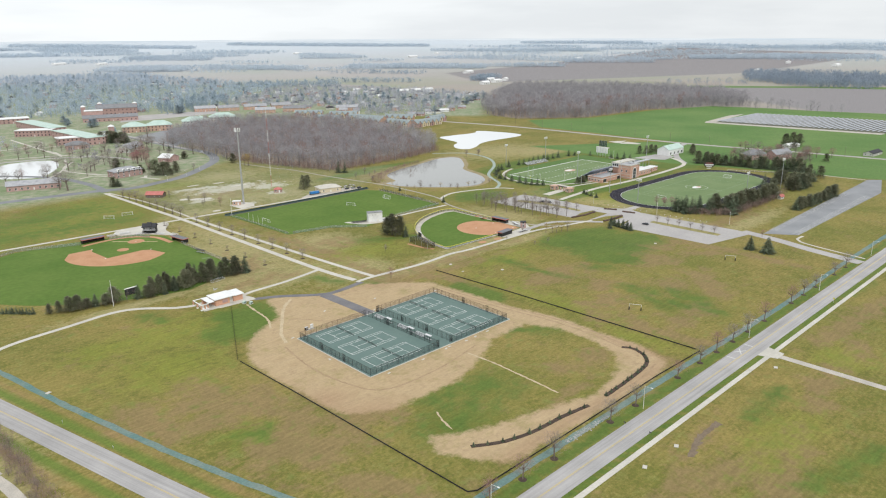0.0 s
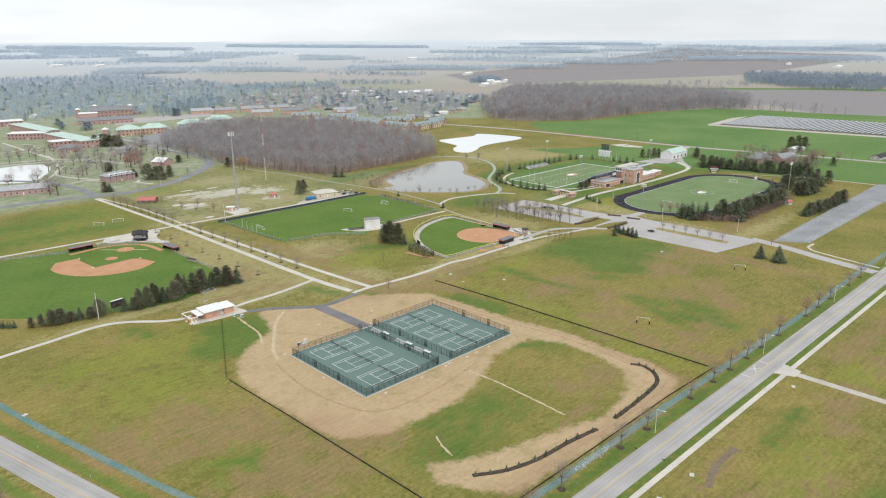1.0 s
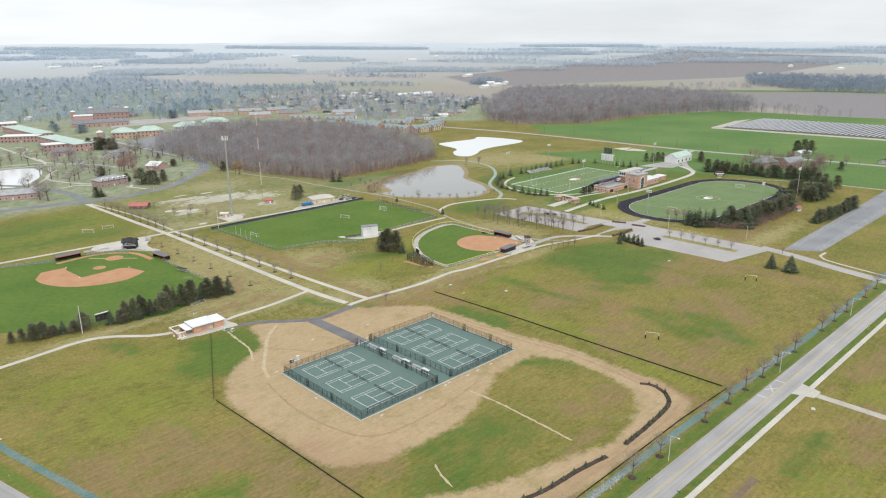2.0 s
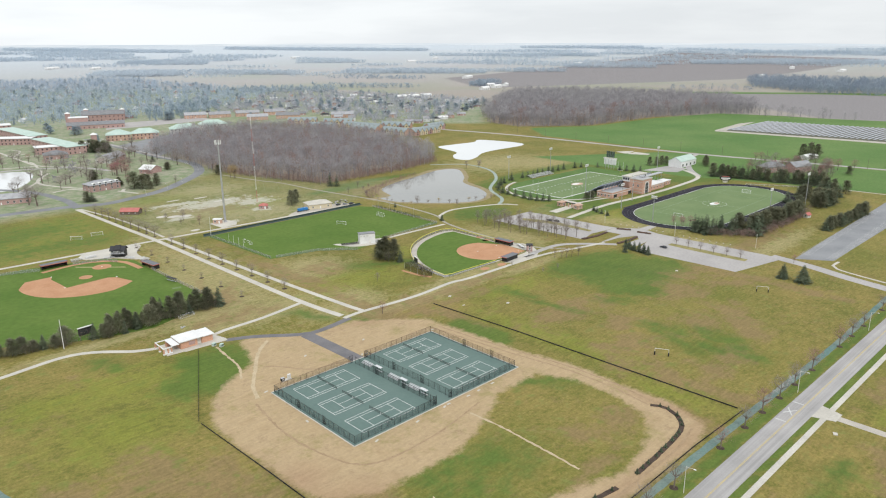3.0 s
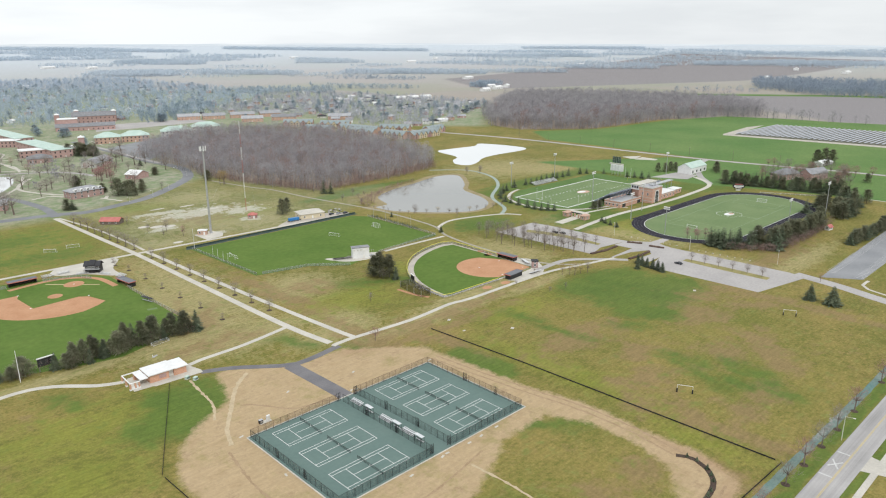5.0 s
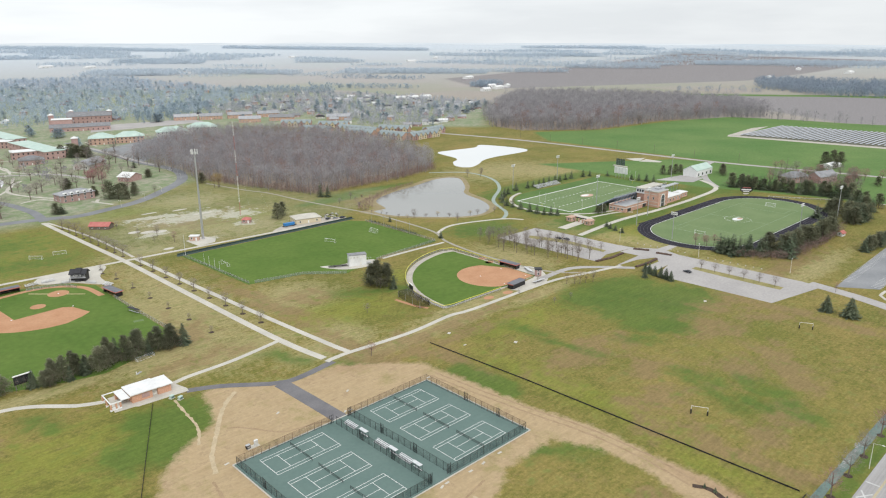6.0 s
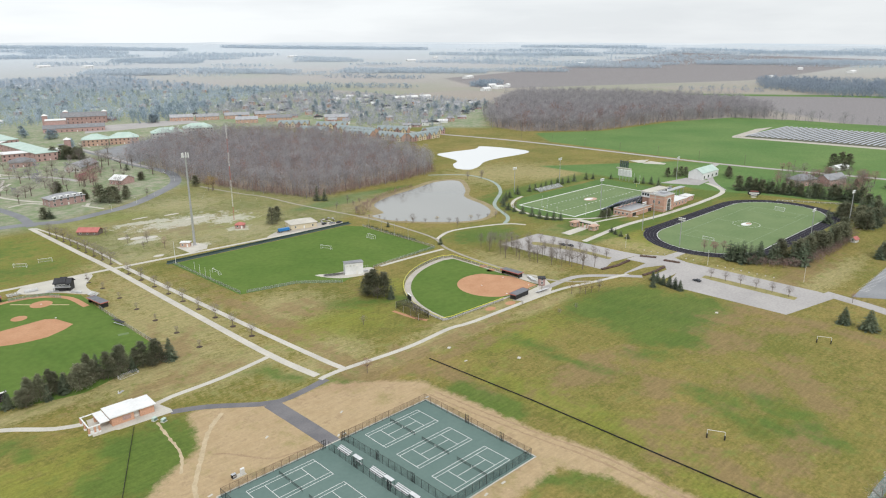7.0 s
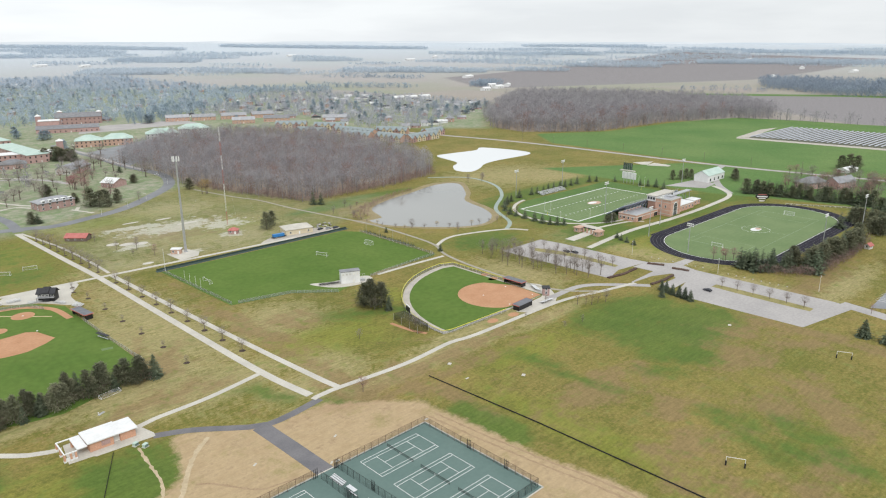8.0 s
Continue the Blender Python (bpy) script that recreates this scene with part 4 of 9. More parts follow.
def twig_cloud(rng, h, n, width, length, low=0.3, spread=0.32, top=1.0):
    """Thin twigs that fan up and out from inside an egg-shaped crown."""
    u = rng.random(n)
    zc = h * (low + (top - low) * u ** 0.8)
    prof = np.sin(np.clip((zc / h - low) / (top - low), 0.02, 1) ** 0.75 * np.pi * 0.94) ** 0.65
    a = rng.random(n) * 2 * np.pi
    r = h * spread * prof * np.sqrt(rng.random(n))
    lumps = 0.75 + 0.35 * np.sin(a * 3 + zc * 0.7 + rng.random() * 6)
    r = r * lumps
    base = np.stack([r * np.cos(a), r * np.sin(a), zc - length * 0.4], -1)
    out = np.stack([np.cos(a) * 0.7, np.sin(a) * 0.7, np.full(n, 0.9)], -1) + rng.normal(0, 0.45, (n, 3))
    out /= np.linalg.norm(out, axis=1, keepdims=True)
    ln = length * (0.6 + 0.8 * rng.random(n))[:, None]
    side = np.cross(out, rng.normal(0, 1, (n, 3)))
    side /= np.linalg.norm(side, axis=1, keepdims=True) + 1e-6
    w = width * (0.6 + 0.8 * rng.random(n))[:, None]
    tip = base + out * ln
    v = np.stack([base - side * w / 2, base + side * w / 2, tip], 1).reshape(-1, 3)
    f = np.arange(n * 3).reshape(-1, 3)
    return v, f


def trunk_tris(h, r, sides_n=4):
    a = np.arange(sides_n) * 2 * np.pi / sides_n
    lo = np.stack([r * np.cos(a), r * np.sin(a), np.full(sides_n, -0.1)], -1)
    hi = np.stack([r * 0.35 * np.cos(a), r * 0.35 * np.sin(a), np.full(sides_n, h)], -1)
    v = np.concatenate([lo, hi])
    f = []
    for i in range(sides_n):
        j = (i + 1) % sides_n
        f += [(i, j, sides_n + j), (i, sides_n + j, sides_n + i)]
    return v, np.array(f)


def join(pieces):
    vs, fs, o = [], [], 0
    for v, f in pieces:
        vs.append(v)
        fs.append(np.asarray(f) + o)
        o += len(v)
    return np.concatenate(vs), np.concatenate(fs)


def points_in(poly, spacing, rng):
    p = np.array(poly, float)
    gx = np.arange(p[:, 0].min(), p[:, 0].max(), spacing)
    gy = np.arange(p[:, 1].min(), p[:, 1].max(), spacing)
    X, Y = np.meshgrid(gx, gy)
    X, Y = X.ravel() + rng.uniform(-0.48, 0.48, X.size) * spacing, Y.ravel() + rng.uniform(-0.48, 0.48, Y.size) * spacing
    edge = inside_distance(X, Y, poly)
    keep = edge > rng.uniform(-0.3, 0.6, X.size) * spacing
    return X[keep], Y[keep]


def woods(name, label, poly, spacing, height, twigs, width, length, material, seed, low=0.3, spread=0.3, thin=0.0):
    rng = np.random.default_rng(seed)
    kinds = [join([trunk_tris(0.75, 0.016 * (1 if width < 0.4 else 1.6), 3)] + [bough_cloud(rng, int(twigs * 0.6), width / height, length / height, low, spread, 5 if twigs < 30 else 11), twig_cloud(rng, 1.0, int(twigs * 0.4), width / height, length / height, low * 0.6, spread * 1.15)]) for _ in range(9)]
    X, Y = points_in(poly, spacing, rng)
    pieces = []
    for x, y in zip(X, Y):
        if thin and rng.random() < thin:
            continue
        v, f = kinds[rng.integers(len(kinds))]
        h = height * rng.uniform(0.66, 1.2)
        a = rng.uniform(0, 6.28)
        c, s = math.cos(a), math.sin(a)
        w = h * rng.uniform(0.85, 1.25)
        pieces.append((np.stack([(v[:, 0] * c - v[:, 1] * s) * w + x, (v[:, 0] * s + v[:, 1] * c) * w + y, v[:, 2] * h + land(x, y)], -1), f))
    v, f = join(pieces)
    return tagged(new(name, fast_mesh(name, v, f, material)), label, "woods", kind="stuff")


woods("woods", "dense bare grey-brown winter woodland behind the pond", WOODS_NEAR, 7.2, 17.5, 170, 0.2, 2.3, TWIGS, 11, 0.22, 0.34)
woods("woods", "broad bare woodland beyond the green field", WOODS_FAR, 10, 20, 110, 0.45, 3.4, TWIGS, 12, 0.2, 0.4)
woods("woods", "thin row of bare trees along the field edge", [(1068, 392), (1120, 345), (1130, 150), (1105, 236)], 13, 17, 70, 0.4, 3.6, TWIGS, 13)
woods("woods", "dark bare wood beyond the fields", [(1672, 290), (1640, 420), (1772, 631), (2050, 760), (2100, 392), (1900, 300)], 15, 19, 46, 1.1, 5.5, TWIGS_HAZE_DARK, 14, 0.08, 0.5)
woods("woods", "hedgerow of bare trees between far fields", [(1545, 740), (1560, 745), (1690, 590), (1672, 575)], 13, 13, 40, 0.8, 4, TWIGS_HAZE_DARK, 15, 0.1, 0.5)
TWIGS_WARM = surface("warm_brown_twigs", (0.29, 0.205, 0.185), (0.38, 0.275, 0.25), 0.05, 0.6, 0.95, mottle=0.2, island=0.2, spec=0.1, relief=0, through=0.45)
woods("woods", "reddish brown trees scattered through the woodland", WOODS_NEAR, 17, 17.5, 170, 0.2, 2.3, TWIGS_WARM, 21, 0.22, 0.34)
woods("woods", "reddish brown trees scattered through the far woodland", [(698, 520), (830, 700), (1120, 420), (1068, 395), (950, 440), (781, 450)], 24, 20, 110, 0.36, 4.0, TWIGS_WARM, 22)
woods("brush", "brown leafless brush under the evergreen screen", [(-78, 161), (-76, 156), (-60, 150), (-38, 145), (22, 144.5), (22, 149), (-36, 150), (-60, 156)], 2.6, 4.6, 60, 0.07, 1.0, TWIGS_WARM, 23, 0.1, 0.42, 0.35)
woods("brush", "reddish brush along the foot of the evergreens", [(321, 33), (326, 17), (340, 8), (356, 6), (402, 6), (440, 10), (440, 15), (402, 12), (356, 12), (344, 15), (332, 22), (327, 34)], 2.2, 4.4, 60, 0.11, 1.3, TWIGS_WARM, 24, 0.05, 0.5)
woods("brush", "rusty brown undergrowth along the edge of the woodland", [(199, 500), (213, 432), (225, 400), (240, 362), (331, 368), (396, 380), (420, 410), (410, 418), (396, 394), (331, 382), (248, 376), (235, 404), (223, 436), (209, 500)], 3.4, 5.5, 60, 0.14, 1.5, TWIGS_WARM, 27, 0.0, 0.5)
woods("brush", "grey undergrowth along the edge of the far woodland", [(698, 520), (781, 450), (950, 440), (1068, 395), (1120, 340), (1124, 352), (1072, 407), (952, 452), (786, 462), (708, 530)], 6, 8, 50, 0.3, 2.4, TWIGS, 28, 0.0, 0.5)
woods("reeds", "rusty brown reeds on the pond bank", [(228, 286), (240, 288), (262, 313), (300, 331), (330, 338), (330, 344), (298, 338), (256, 320), (236, 304)], 2.2, 2.6, 40, 0.09, 1.0, TWIGS_WARM, 25, 0.0, 0.6, 0.2)
FAR_BELTS = [((740, 2536), (960, 2310), 180), ((1055, 2345), (1313, 2059), 120), ((1479, 2026), (1810, 1613), 140), ((1889, 1687), (2070, 1450), 60), ((2285, 1610), (2485, 1313), 50),
             ((2770, 1317), (3128, 667), 190), ((3149, 2033), (3350, 1685), 60), ((900, 3850), (1289, 3543), 140), ((1049, 3124), (1332, 2861), 160), ((860, 4192), (1652, 3646), 130),
             ((1919, 3798), (2764, 2946), 110), ((2510, 2673), (3010, 1973), 70), ((3561, 1484), (3819, 858), 120), ((767, 1507), (932, 1314), 60), ((996, 1509), (1185, 1280), 25),
             ((1340, 1180), (1480, 1240), 60), ((1700, 2700), (1950, 2500), 60), ((2330, 2100), (2500, 1900), 40), ((3300, 2700), (3700, 2100), 90), ((3700, 520), (3800, 100), 120)]
# belts further out get the twigs with more haze in their colour
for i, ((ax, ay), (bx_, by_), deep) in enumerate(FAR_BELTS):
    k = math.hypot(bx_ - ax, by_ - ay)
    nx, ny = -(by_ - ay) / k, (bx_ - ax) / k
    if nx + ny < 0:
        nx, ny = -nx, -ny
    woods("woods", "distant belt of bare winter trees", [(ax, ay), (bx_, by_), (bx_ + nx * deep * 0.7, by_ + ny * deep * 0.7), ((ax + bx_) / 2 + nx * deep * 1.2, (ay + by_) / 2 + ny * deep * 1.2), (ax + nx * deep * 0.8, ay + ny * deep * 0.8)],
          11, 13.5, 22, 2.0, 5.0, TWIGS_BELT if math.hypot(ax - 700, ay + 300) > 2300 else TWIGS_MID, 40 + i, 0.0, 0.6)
# extra belts, painted haze tint again chosen by distance
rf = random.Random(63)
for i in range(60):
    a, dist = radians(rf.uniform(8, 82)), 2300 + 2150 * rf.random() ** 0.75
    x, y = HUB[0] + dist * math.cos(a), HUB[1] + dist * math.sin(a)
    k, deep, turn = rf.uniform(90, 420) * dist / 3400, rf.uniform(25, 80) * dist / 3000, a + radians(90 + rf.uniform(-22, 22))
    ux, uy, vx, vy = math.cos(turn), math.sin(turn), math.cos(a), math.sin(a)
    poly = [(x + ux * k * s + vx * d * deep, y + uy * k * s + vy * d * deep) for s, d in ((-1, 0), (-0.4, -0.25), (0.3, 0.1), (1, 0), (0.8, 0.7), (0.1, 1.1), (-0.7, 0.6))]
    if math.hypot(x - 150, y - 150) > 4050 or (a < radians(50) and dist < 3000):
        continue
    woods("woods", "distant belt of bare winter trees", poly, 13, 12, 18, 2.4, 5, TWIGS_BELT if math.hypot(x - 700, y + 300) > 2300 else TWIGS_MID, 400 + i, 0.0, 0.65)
# town trees: all but the last group carry the painted haze tint
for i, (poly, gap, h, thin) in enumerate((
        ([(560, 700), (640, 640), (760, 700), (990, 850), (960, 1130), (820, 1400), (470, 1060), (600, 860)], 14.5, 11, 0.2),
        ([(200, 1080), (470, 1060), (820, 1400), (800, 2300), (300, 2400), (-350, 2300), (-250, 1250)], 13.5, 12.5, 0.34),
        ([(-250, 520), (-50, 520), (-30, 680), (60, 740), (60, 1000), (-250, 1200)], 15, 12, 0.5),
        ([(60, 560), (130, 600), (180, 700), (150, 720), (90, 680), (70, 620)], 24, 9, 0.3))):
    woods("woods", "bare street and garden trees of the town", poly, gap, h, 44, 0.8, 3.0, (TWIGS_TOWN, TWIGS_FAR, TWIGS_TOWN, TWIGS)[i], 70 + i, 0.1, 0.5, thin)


# town evergreens in the needles with painted haze
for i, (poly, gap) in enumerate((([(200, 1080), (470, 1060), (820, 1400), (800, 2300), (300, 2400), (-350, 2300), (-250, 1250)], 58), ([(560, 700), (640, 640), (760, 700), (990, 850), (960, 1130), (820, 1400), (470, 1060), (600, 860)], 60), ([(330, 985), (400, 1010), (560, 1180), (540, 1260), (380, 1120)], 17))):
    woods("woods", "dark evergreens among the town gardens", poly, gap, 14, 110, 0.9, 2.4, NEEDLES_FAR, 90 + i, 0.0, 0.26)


def kite(v, f, p, out, side, ln, w, bend=0.0):
    """A small leafy spray: four corners, two triangles."""
    o = len(v)
    mid = p + out * (ln * 0.6)
    tip = p + out * ln + Vector((0, 0, bend))
    v += [p[:], (mid + side * w)[:], tip[:], (mid - side * w)[:]]
    f += [(o, o + 3, o + 1), (o + 1, o + 3, o + 2)]


def spruce_mesh(seed, radius, material, levels=24, sprays=7):
    rnd = random.Random(seed)
    v, f = [], []
    lean = Vector((rnd.uniform(-0.02, 0.02), rnd.uniform(-0.02, 0.02), 0))
    for i in range(levels):
        t = i / (levels - 1)
        reach0 = radius * ((1 - t) ** 0.85 * rnd.uniform(0.8, 1.14) + 0.04)
        n = max(4, int(13 - 8 * t))
        for k in range(n):
            a = 2 * math.pi * (k + rnd.random() * 0.8) / n
            d = Vector((math.cos(a), math.sin(a), rnd.uniform(-0.4, -0.08)))
            side = Vector((-math.sin(a), math.cos(a), rnd.uniform(-0.25, 0.25)))
            reach = reach0 * rnd.uniform(0.65, 1.14)
            base = Vector((0, 0, 0.06 + 0.93 * t + rnd.uniform(-0.02, 0.02))) + lean * t
            for q in range(sprays):
                at = 0.12 + 0.91 / sprays * q + rnd.uniform(-0.05, 0.05)
                swing = rnd.uniform(-0.9, 0.9)
                kite(v, f, base + d * (reach * at) + side * (rnd.uniform(-0.1, 0.1) * reach), (d + side * swing).normalized(), (side - d * swing).normalized(), (0.04 + reach * 0.22) * (7 / sprays) ** 0.5, (0.012 + reach * 0.075) * (7 / sprays) ** 0.5, -0.03 * reach)
    return fast_mesh("crown", v, f, material)


def pine_mesh(seed, radius, material, sprays=110, size=1.0):
    """Loose feathery crown: whorls of uneven boughs, each a fan of long thin sprays."""
    rnd = random.Random(seed)
    v, f = [], []
    boughs = 46
    for i in range(boughs):
        t = i / (boughs - 1)
        a = i * 2.4 + rnd.uniform(-0.5, 0.5)
        reach = radius * ((1 - t) ** 0.8 * min(1.0, 0.7 + t * 2.5) + 0.06) * rnd.uniform(0.55, 1.15)
        root = Vector((0, 0, 0.1 + 0.84 * t + rnd.uniform(-0.03, 0.03)))
        d = Vector((math.cos(a), math.sin(a), rnd.uniform(-0.15, 0.35)))
        for k in range(sprays):
            at = rnd.random() ** 0.6
            fat = radius * (0.2 - 0.1 * t) * (0.4 + at * 0.8)
            p = root + d * (reach * at) + Vector((rnd.gauss(0, fat), rnd.gauss(0, fat), rnd.gauss(0, fat * 0.75)))
            p.z = max(0.03, p.z)
            out = (d + Vector((rnd.gauss(0, 0.55), rnd.gauss(0, 0.55), rnd.gauss(0.15, 0.4)))).normalized()
            side = Vector((-out.y + rnd.gauss(0, 0.3), out.x + rnd.gauss(0, 0.3), rnd.gauss(0, 0.6))).normalized()
            kite(v, f, p, out, side, size * rnd.uniform(0.035, 0.085), size * rnd.uniform(0.005, 0.0105), -0.008)
    return fast_mesh("crown", v, f, material)


CONIFERS = []
for i in range(5):
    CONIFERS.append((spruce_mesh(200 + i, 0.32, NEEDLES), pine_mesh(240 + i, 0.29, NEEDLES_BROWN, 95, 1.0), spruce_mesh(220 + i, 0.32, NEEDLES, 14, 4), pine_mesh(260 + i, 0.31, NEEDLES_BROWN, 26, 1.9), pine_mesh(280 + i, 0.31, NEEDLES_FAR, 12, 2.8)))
TRUNK_V, TRUNK_F = trunk_tris(0.85, 0.022, 6)
TRUNK_MESH = fast_mesh("trunk", TRUNK_V, TRUNK_F, BARK)


def conifer(x, y, h, kind=0, seed=0, wide=1.0, label="dark green spruce with branches to the ground", group="", name="conifer"):
    rnd = random.Random(seed * 7 + int(x * 13) + int(y * 5))
    ob = thing(name, label, "tree", x, y, land(x, y), rnd.uniform(0, 360), group)
    ob.scale = (h * wide, h * wide, h)
    new("trunk", TRUNK_MESH).parent = ob
    # past 780 m the crown with haze in its colour is used
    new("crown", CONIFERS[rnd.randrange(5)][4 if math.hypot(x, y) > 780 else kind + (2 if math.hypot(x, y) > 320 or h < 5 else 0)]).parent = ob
    return ob


def limb_mesh(seed, h):
    rnd = random.Random(seed)
    bm = bm_new()
    rod(bm, (0, 0, -0.1), (0.02 * h, 0, h * 0.45), h * 0.024, h * 0.016, 6)
    bm.verts.ensure_lookup_table()
    forks = [v.co.copy() for v in bm.verts if v.co.z > 0.3 * h]

    def grow(p, q, r0, r1, seg):
        """A branch whose foot shares a corner with the fork."""
        known = set(bm.verts)
        rod(bm, p, q, r0, r1, seg)
        foot = min((v for v in bm.verts if v not in known), key=lambda v: (v.co - Vector(p)).length)
        foot.co = min(forks, key=lambda c: (c - Vector(p)).length)
    grow((0.02 * h, 0, h * 0.45), (0, 0.02 * h, h * 0.85), h * 0.012, h * 0.004, 6)
    for i in range(9):
        a, z = i * 2.4 + rnd.uniform(-0.4, 0.4), h * rnd.uniform(0.43, 0.47)
        r = h * rnd.uniform(0.16, 0.28)
        grow((0.02 * h + 0.01 * h * math.cos(a), 0.01 * h * math.sin(a), z), (math.cos(a) * r, math.sin(a) * r, z + h * rnd.uniform(0.08, 0.3)), h * 0.011, h * 0.004, 4)
    bmesh.ops.remove_doubles(bm, verts=bm.verts[:], dist=h * 0.0001)
    me = bpy.data.meshes.new("trunk")
    bm.to_mesh(me)
    bm.free()
    me.materials.append(BARK)
    return me


TWIGS_TREE = surface("bare_brown_twigs", (0.25, 0.215, 0.195), (0.34, 0.30, 0.275), 0.2, 1.0, 0.95, mottle=0.2, island=0.2, spec=0.1, relief=0, through=0.45)
TWIGS_WHITE = surface("white_blossom", (0.62, 0.66, 0.62), (0.74, 0.77, 0.72), 0.3, 1.5, 0.9, mottle=0.1, island=0.15, spec=0.1, relief=0, through=0.45)
TWIGS_CRIMSON = surface("crimson_buds", (0.33, 0.10, 0.14), (0.40, 0.15, 0.18), 0.3, 1.5, 0.9, mottle=0.2, island=0.3, spec=0.1, relief=0, through=0.45)
BARE = []
for i in range(4):
    rng_b = np.random.default_rng(300 + i)
    tw = [bough_cloud(rng_b, 420, 0.0055, 0.16, 0.3, 0.4, 13), twig_cloud(rng_b, 1.0, 160, 0.005, 0.16, 0.27, 0.4)]
    v_, f_ = join(tw)
    BARE.append((limb_mesh(300 + i, 1.0), {k: fast_mesh("crown", v_, f_, m) for k, m in (("brown", TWIGS_TREE), ("red", TWIGS_RED), ("gold", TWIGS_GOLD), ("white", TWIGS_WHITE), ("crimson", TWIGS_CRIMSON))}))
RING = bpy.data.meshes.new("mulch_ring")
bm_r = bm_new()
bmesh.ops.create_cone(bm_r, cap_ends=True, segments=14, radius1=1.0, radius2=0.55, depth=0.16, matrix=Matrix.Translation((0, 0, 0.07)))
bm_r.to_mesh(RING)
bm_r.free()
RING.materials.append(MULCH)


def bare_tree(x, y, h, colour="brown", ring=0.0, label="bare young street tree", group="", wide=1.0, name="bare_tree"):
    rnd = random.Random(int(x * 17) + int(y * 31))
    limb, tw_ = BARE[rnd.randrange(4)]
    ob = thing(name, label, "tree", x, y, land(x, y), rnd.uniform(0, 360), group)
    for nm, me in (("trunk", limb), ("crown", tw_[colour])):
        p = new(nm, me)
        p.parent, p.scale = ob, (h * wide, h * wide, h)
    if ring:
        p = new("mulch_ring", RING)
        p.parent, p.scale = ob, (ring, ring, 1)
    return ob


rt = random.Random(5)
# evergreen screen along the ball field
for i, (x, y) in enumerate([(22.5, 147.5), (17, 148.5), (12, 150), (7, 148), (2.5, 150), (-2.5, 148), (-7, 150), (-11, 147.5), (-15.5, 149), (-19, 147), (-23, 149), (-27, 147), (-30.5, 149.5), (-34, 147.5), (-37.5, 149), (-48.5, 152),
                           (-53, 151), (-57, 153), (-61, 153), (-65, 155), (-69, 154.5), (-73, 157), (-77, 158), (20, 150.5), (14.5, 147), (9.5, 151), (4.5, 151.5), (-0.5, 147.5), (-5, 152), (-9, 150.5), (-13.5, 146.5), (-17.5, 151), (-21, 150.5), (-25, 145.5), (-29, 151.5), (-32.5, 145.5)]):
    spruce = i in (0, 3, 9, 14, 17, 23, 28, 33)
    conifer(x, y, (10.6 if i < 15 or i > 23 else 7.5) * rt.uniform(0.62, 1.15), 0 if spruce else 1, i, rt.uniform(0.9, 1.05) if spruce else rt.uniform(0.95, 1.45) * (1.35 if 14 < i < 24 else 1.0), "dark green spruce in the screen by the ball field" if spruce else "brownish green pine in the screen by the ball field", "evergreen screen by the ball field", "spruce" if spruce else "pine")
# lone evergreens
for x, y, h, k, w in ((265, -36, 8.6, 0, 1.25), (264.8, -46.7, 10, 0, 1.4), (131, 147, 15, 1, 1.35), (134.5, 143, 13.5, 1, 1.35), (129, 150, 12.5, 1, 1.2), (134.5, 137.5, 8, 0, 0.8),
                      (108.3, 476.4, 15, 1, 1.35), (122.8, 481.7, 10, 1, 1.3), (105.5, 499, 5, 1, 1.3), (165, 737, 13, 1, 1.3), (172, 722, 13, 1, 1.3), (158, 730, 11, 1, 1.3), (176, 735, 10, 1, 1.3),
                      (59.4, 449.5, 7, 0, 1.25), (113, 470, 13, 1, 1.5), (96, 541, 9, 1, 1.3), (194, 484, 10, 1, 1.4), (239, 357, 13, 0, 0.9), (243, 352, 11, 0, 0.9), (172, 316, 12, 1, 1.2), (180, 322, 11, 1, 1.2),
                      (118, 464, 7, 1, 1.4), (128, 475, 8, 1, 1.4), (150, 742, 14, 1, 1.5), (162, 752, 13, 1, 1.5), (169, 548, 8, 1, 1.2), (104, 498, 5, 1, 1.6), (185, 333, 6, 0, 1.0), (226, 250, 4, 0, 1.2), (222, 192, 5, 0, 1.1)):
    conifer(x, y, h, k, 3, w, "tall dark spruce standing alone" if k == 0 else "broad dark pine in the grass", "", "spruce" if k == 0 else "pine")
for x, y, h in ((256, 58, 6), (255, 55, 6.5), (254, 51, 6), (253.5, 47, 6.5), (253, 43.5, 6.5), (252, 40, 6), (247, 53, 5.5)):
    conifer(x, y, h, 0, 4, 1.1, "dark spruce at the car park edge", "spruces at the car park", "spruce")
# belt round the running track
for i in range(50):
    t = i / 49
    x, y = (321 + 22 * t * 3, 43 - 27 * min(1, t * 3)) if t < 0.34 else (344 + (t - 0.34) * 126, 13 + (t - 0.34) * 4)
    conifer(x + rt.uniform(-3, 3), y + rt.uniform(-3.5, 3.5), rt.uniform(11, 14.5), 0 if i % 5 in (0, 2) or i < 12 else 1, i, rt.uniform(0.95, 1.2), "dark evergreen in the belt beside the track", "evergreens beside the track", "evergreen")
for i in range(40):
    t = i / 39
    conifer(526 + 20 * t + rt.uniform(-2, 2), 132 - 92 * t + rt.uniform(-2, 2), rt.uniform(10, 14), i % 3 == 0, i, rt.uniform(1.0, 1.25), "dark evergreen in the row behind the track", "evergreen row behind the track", "evergreen")
for i in range(34):
    conifer(456 + rt.uniform(0, 72), rt.uniform(8, 38), rt.uniform(10, 14), i % 2, i, 1.2, "dark evergreen by the car park", "evergreens by the long car park", "evergreen")
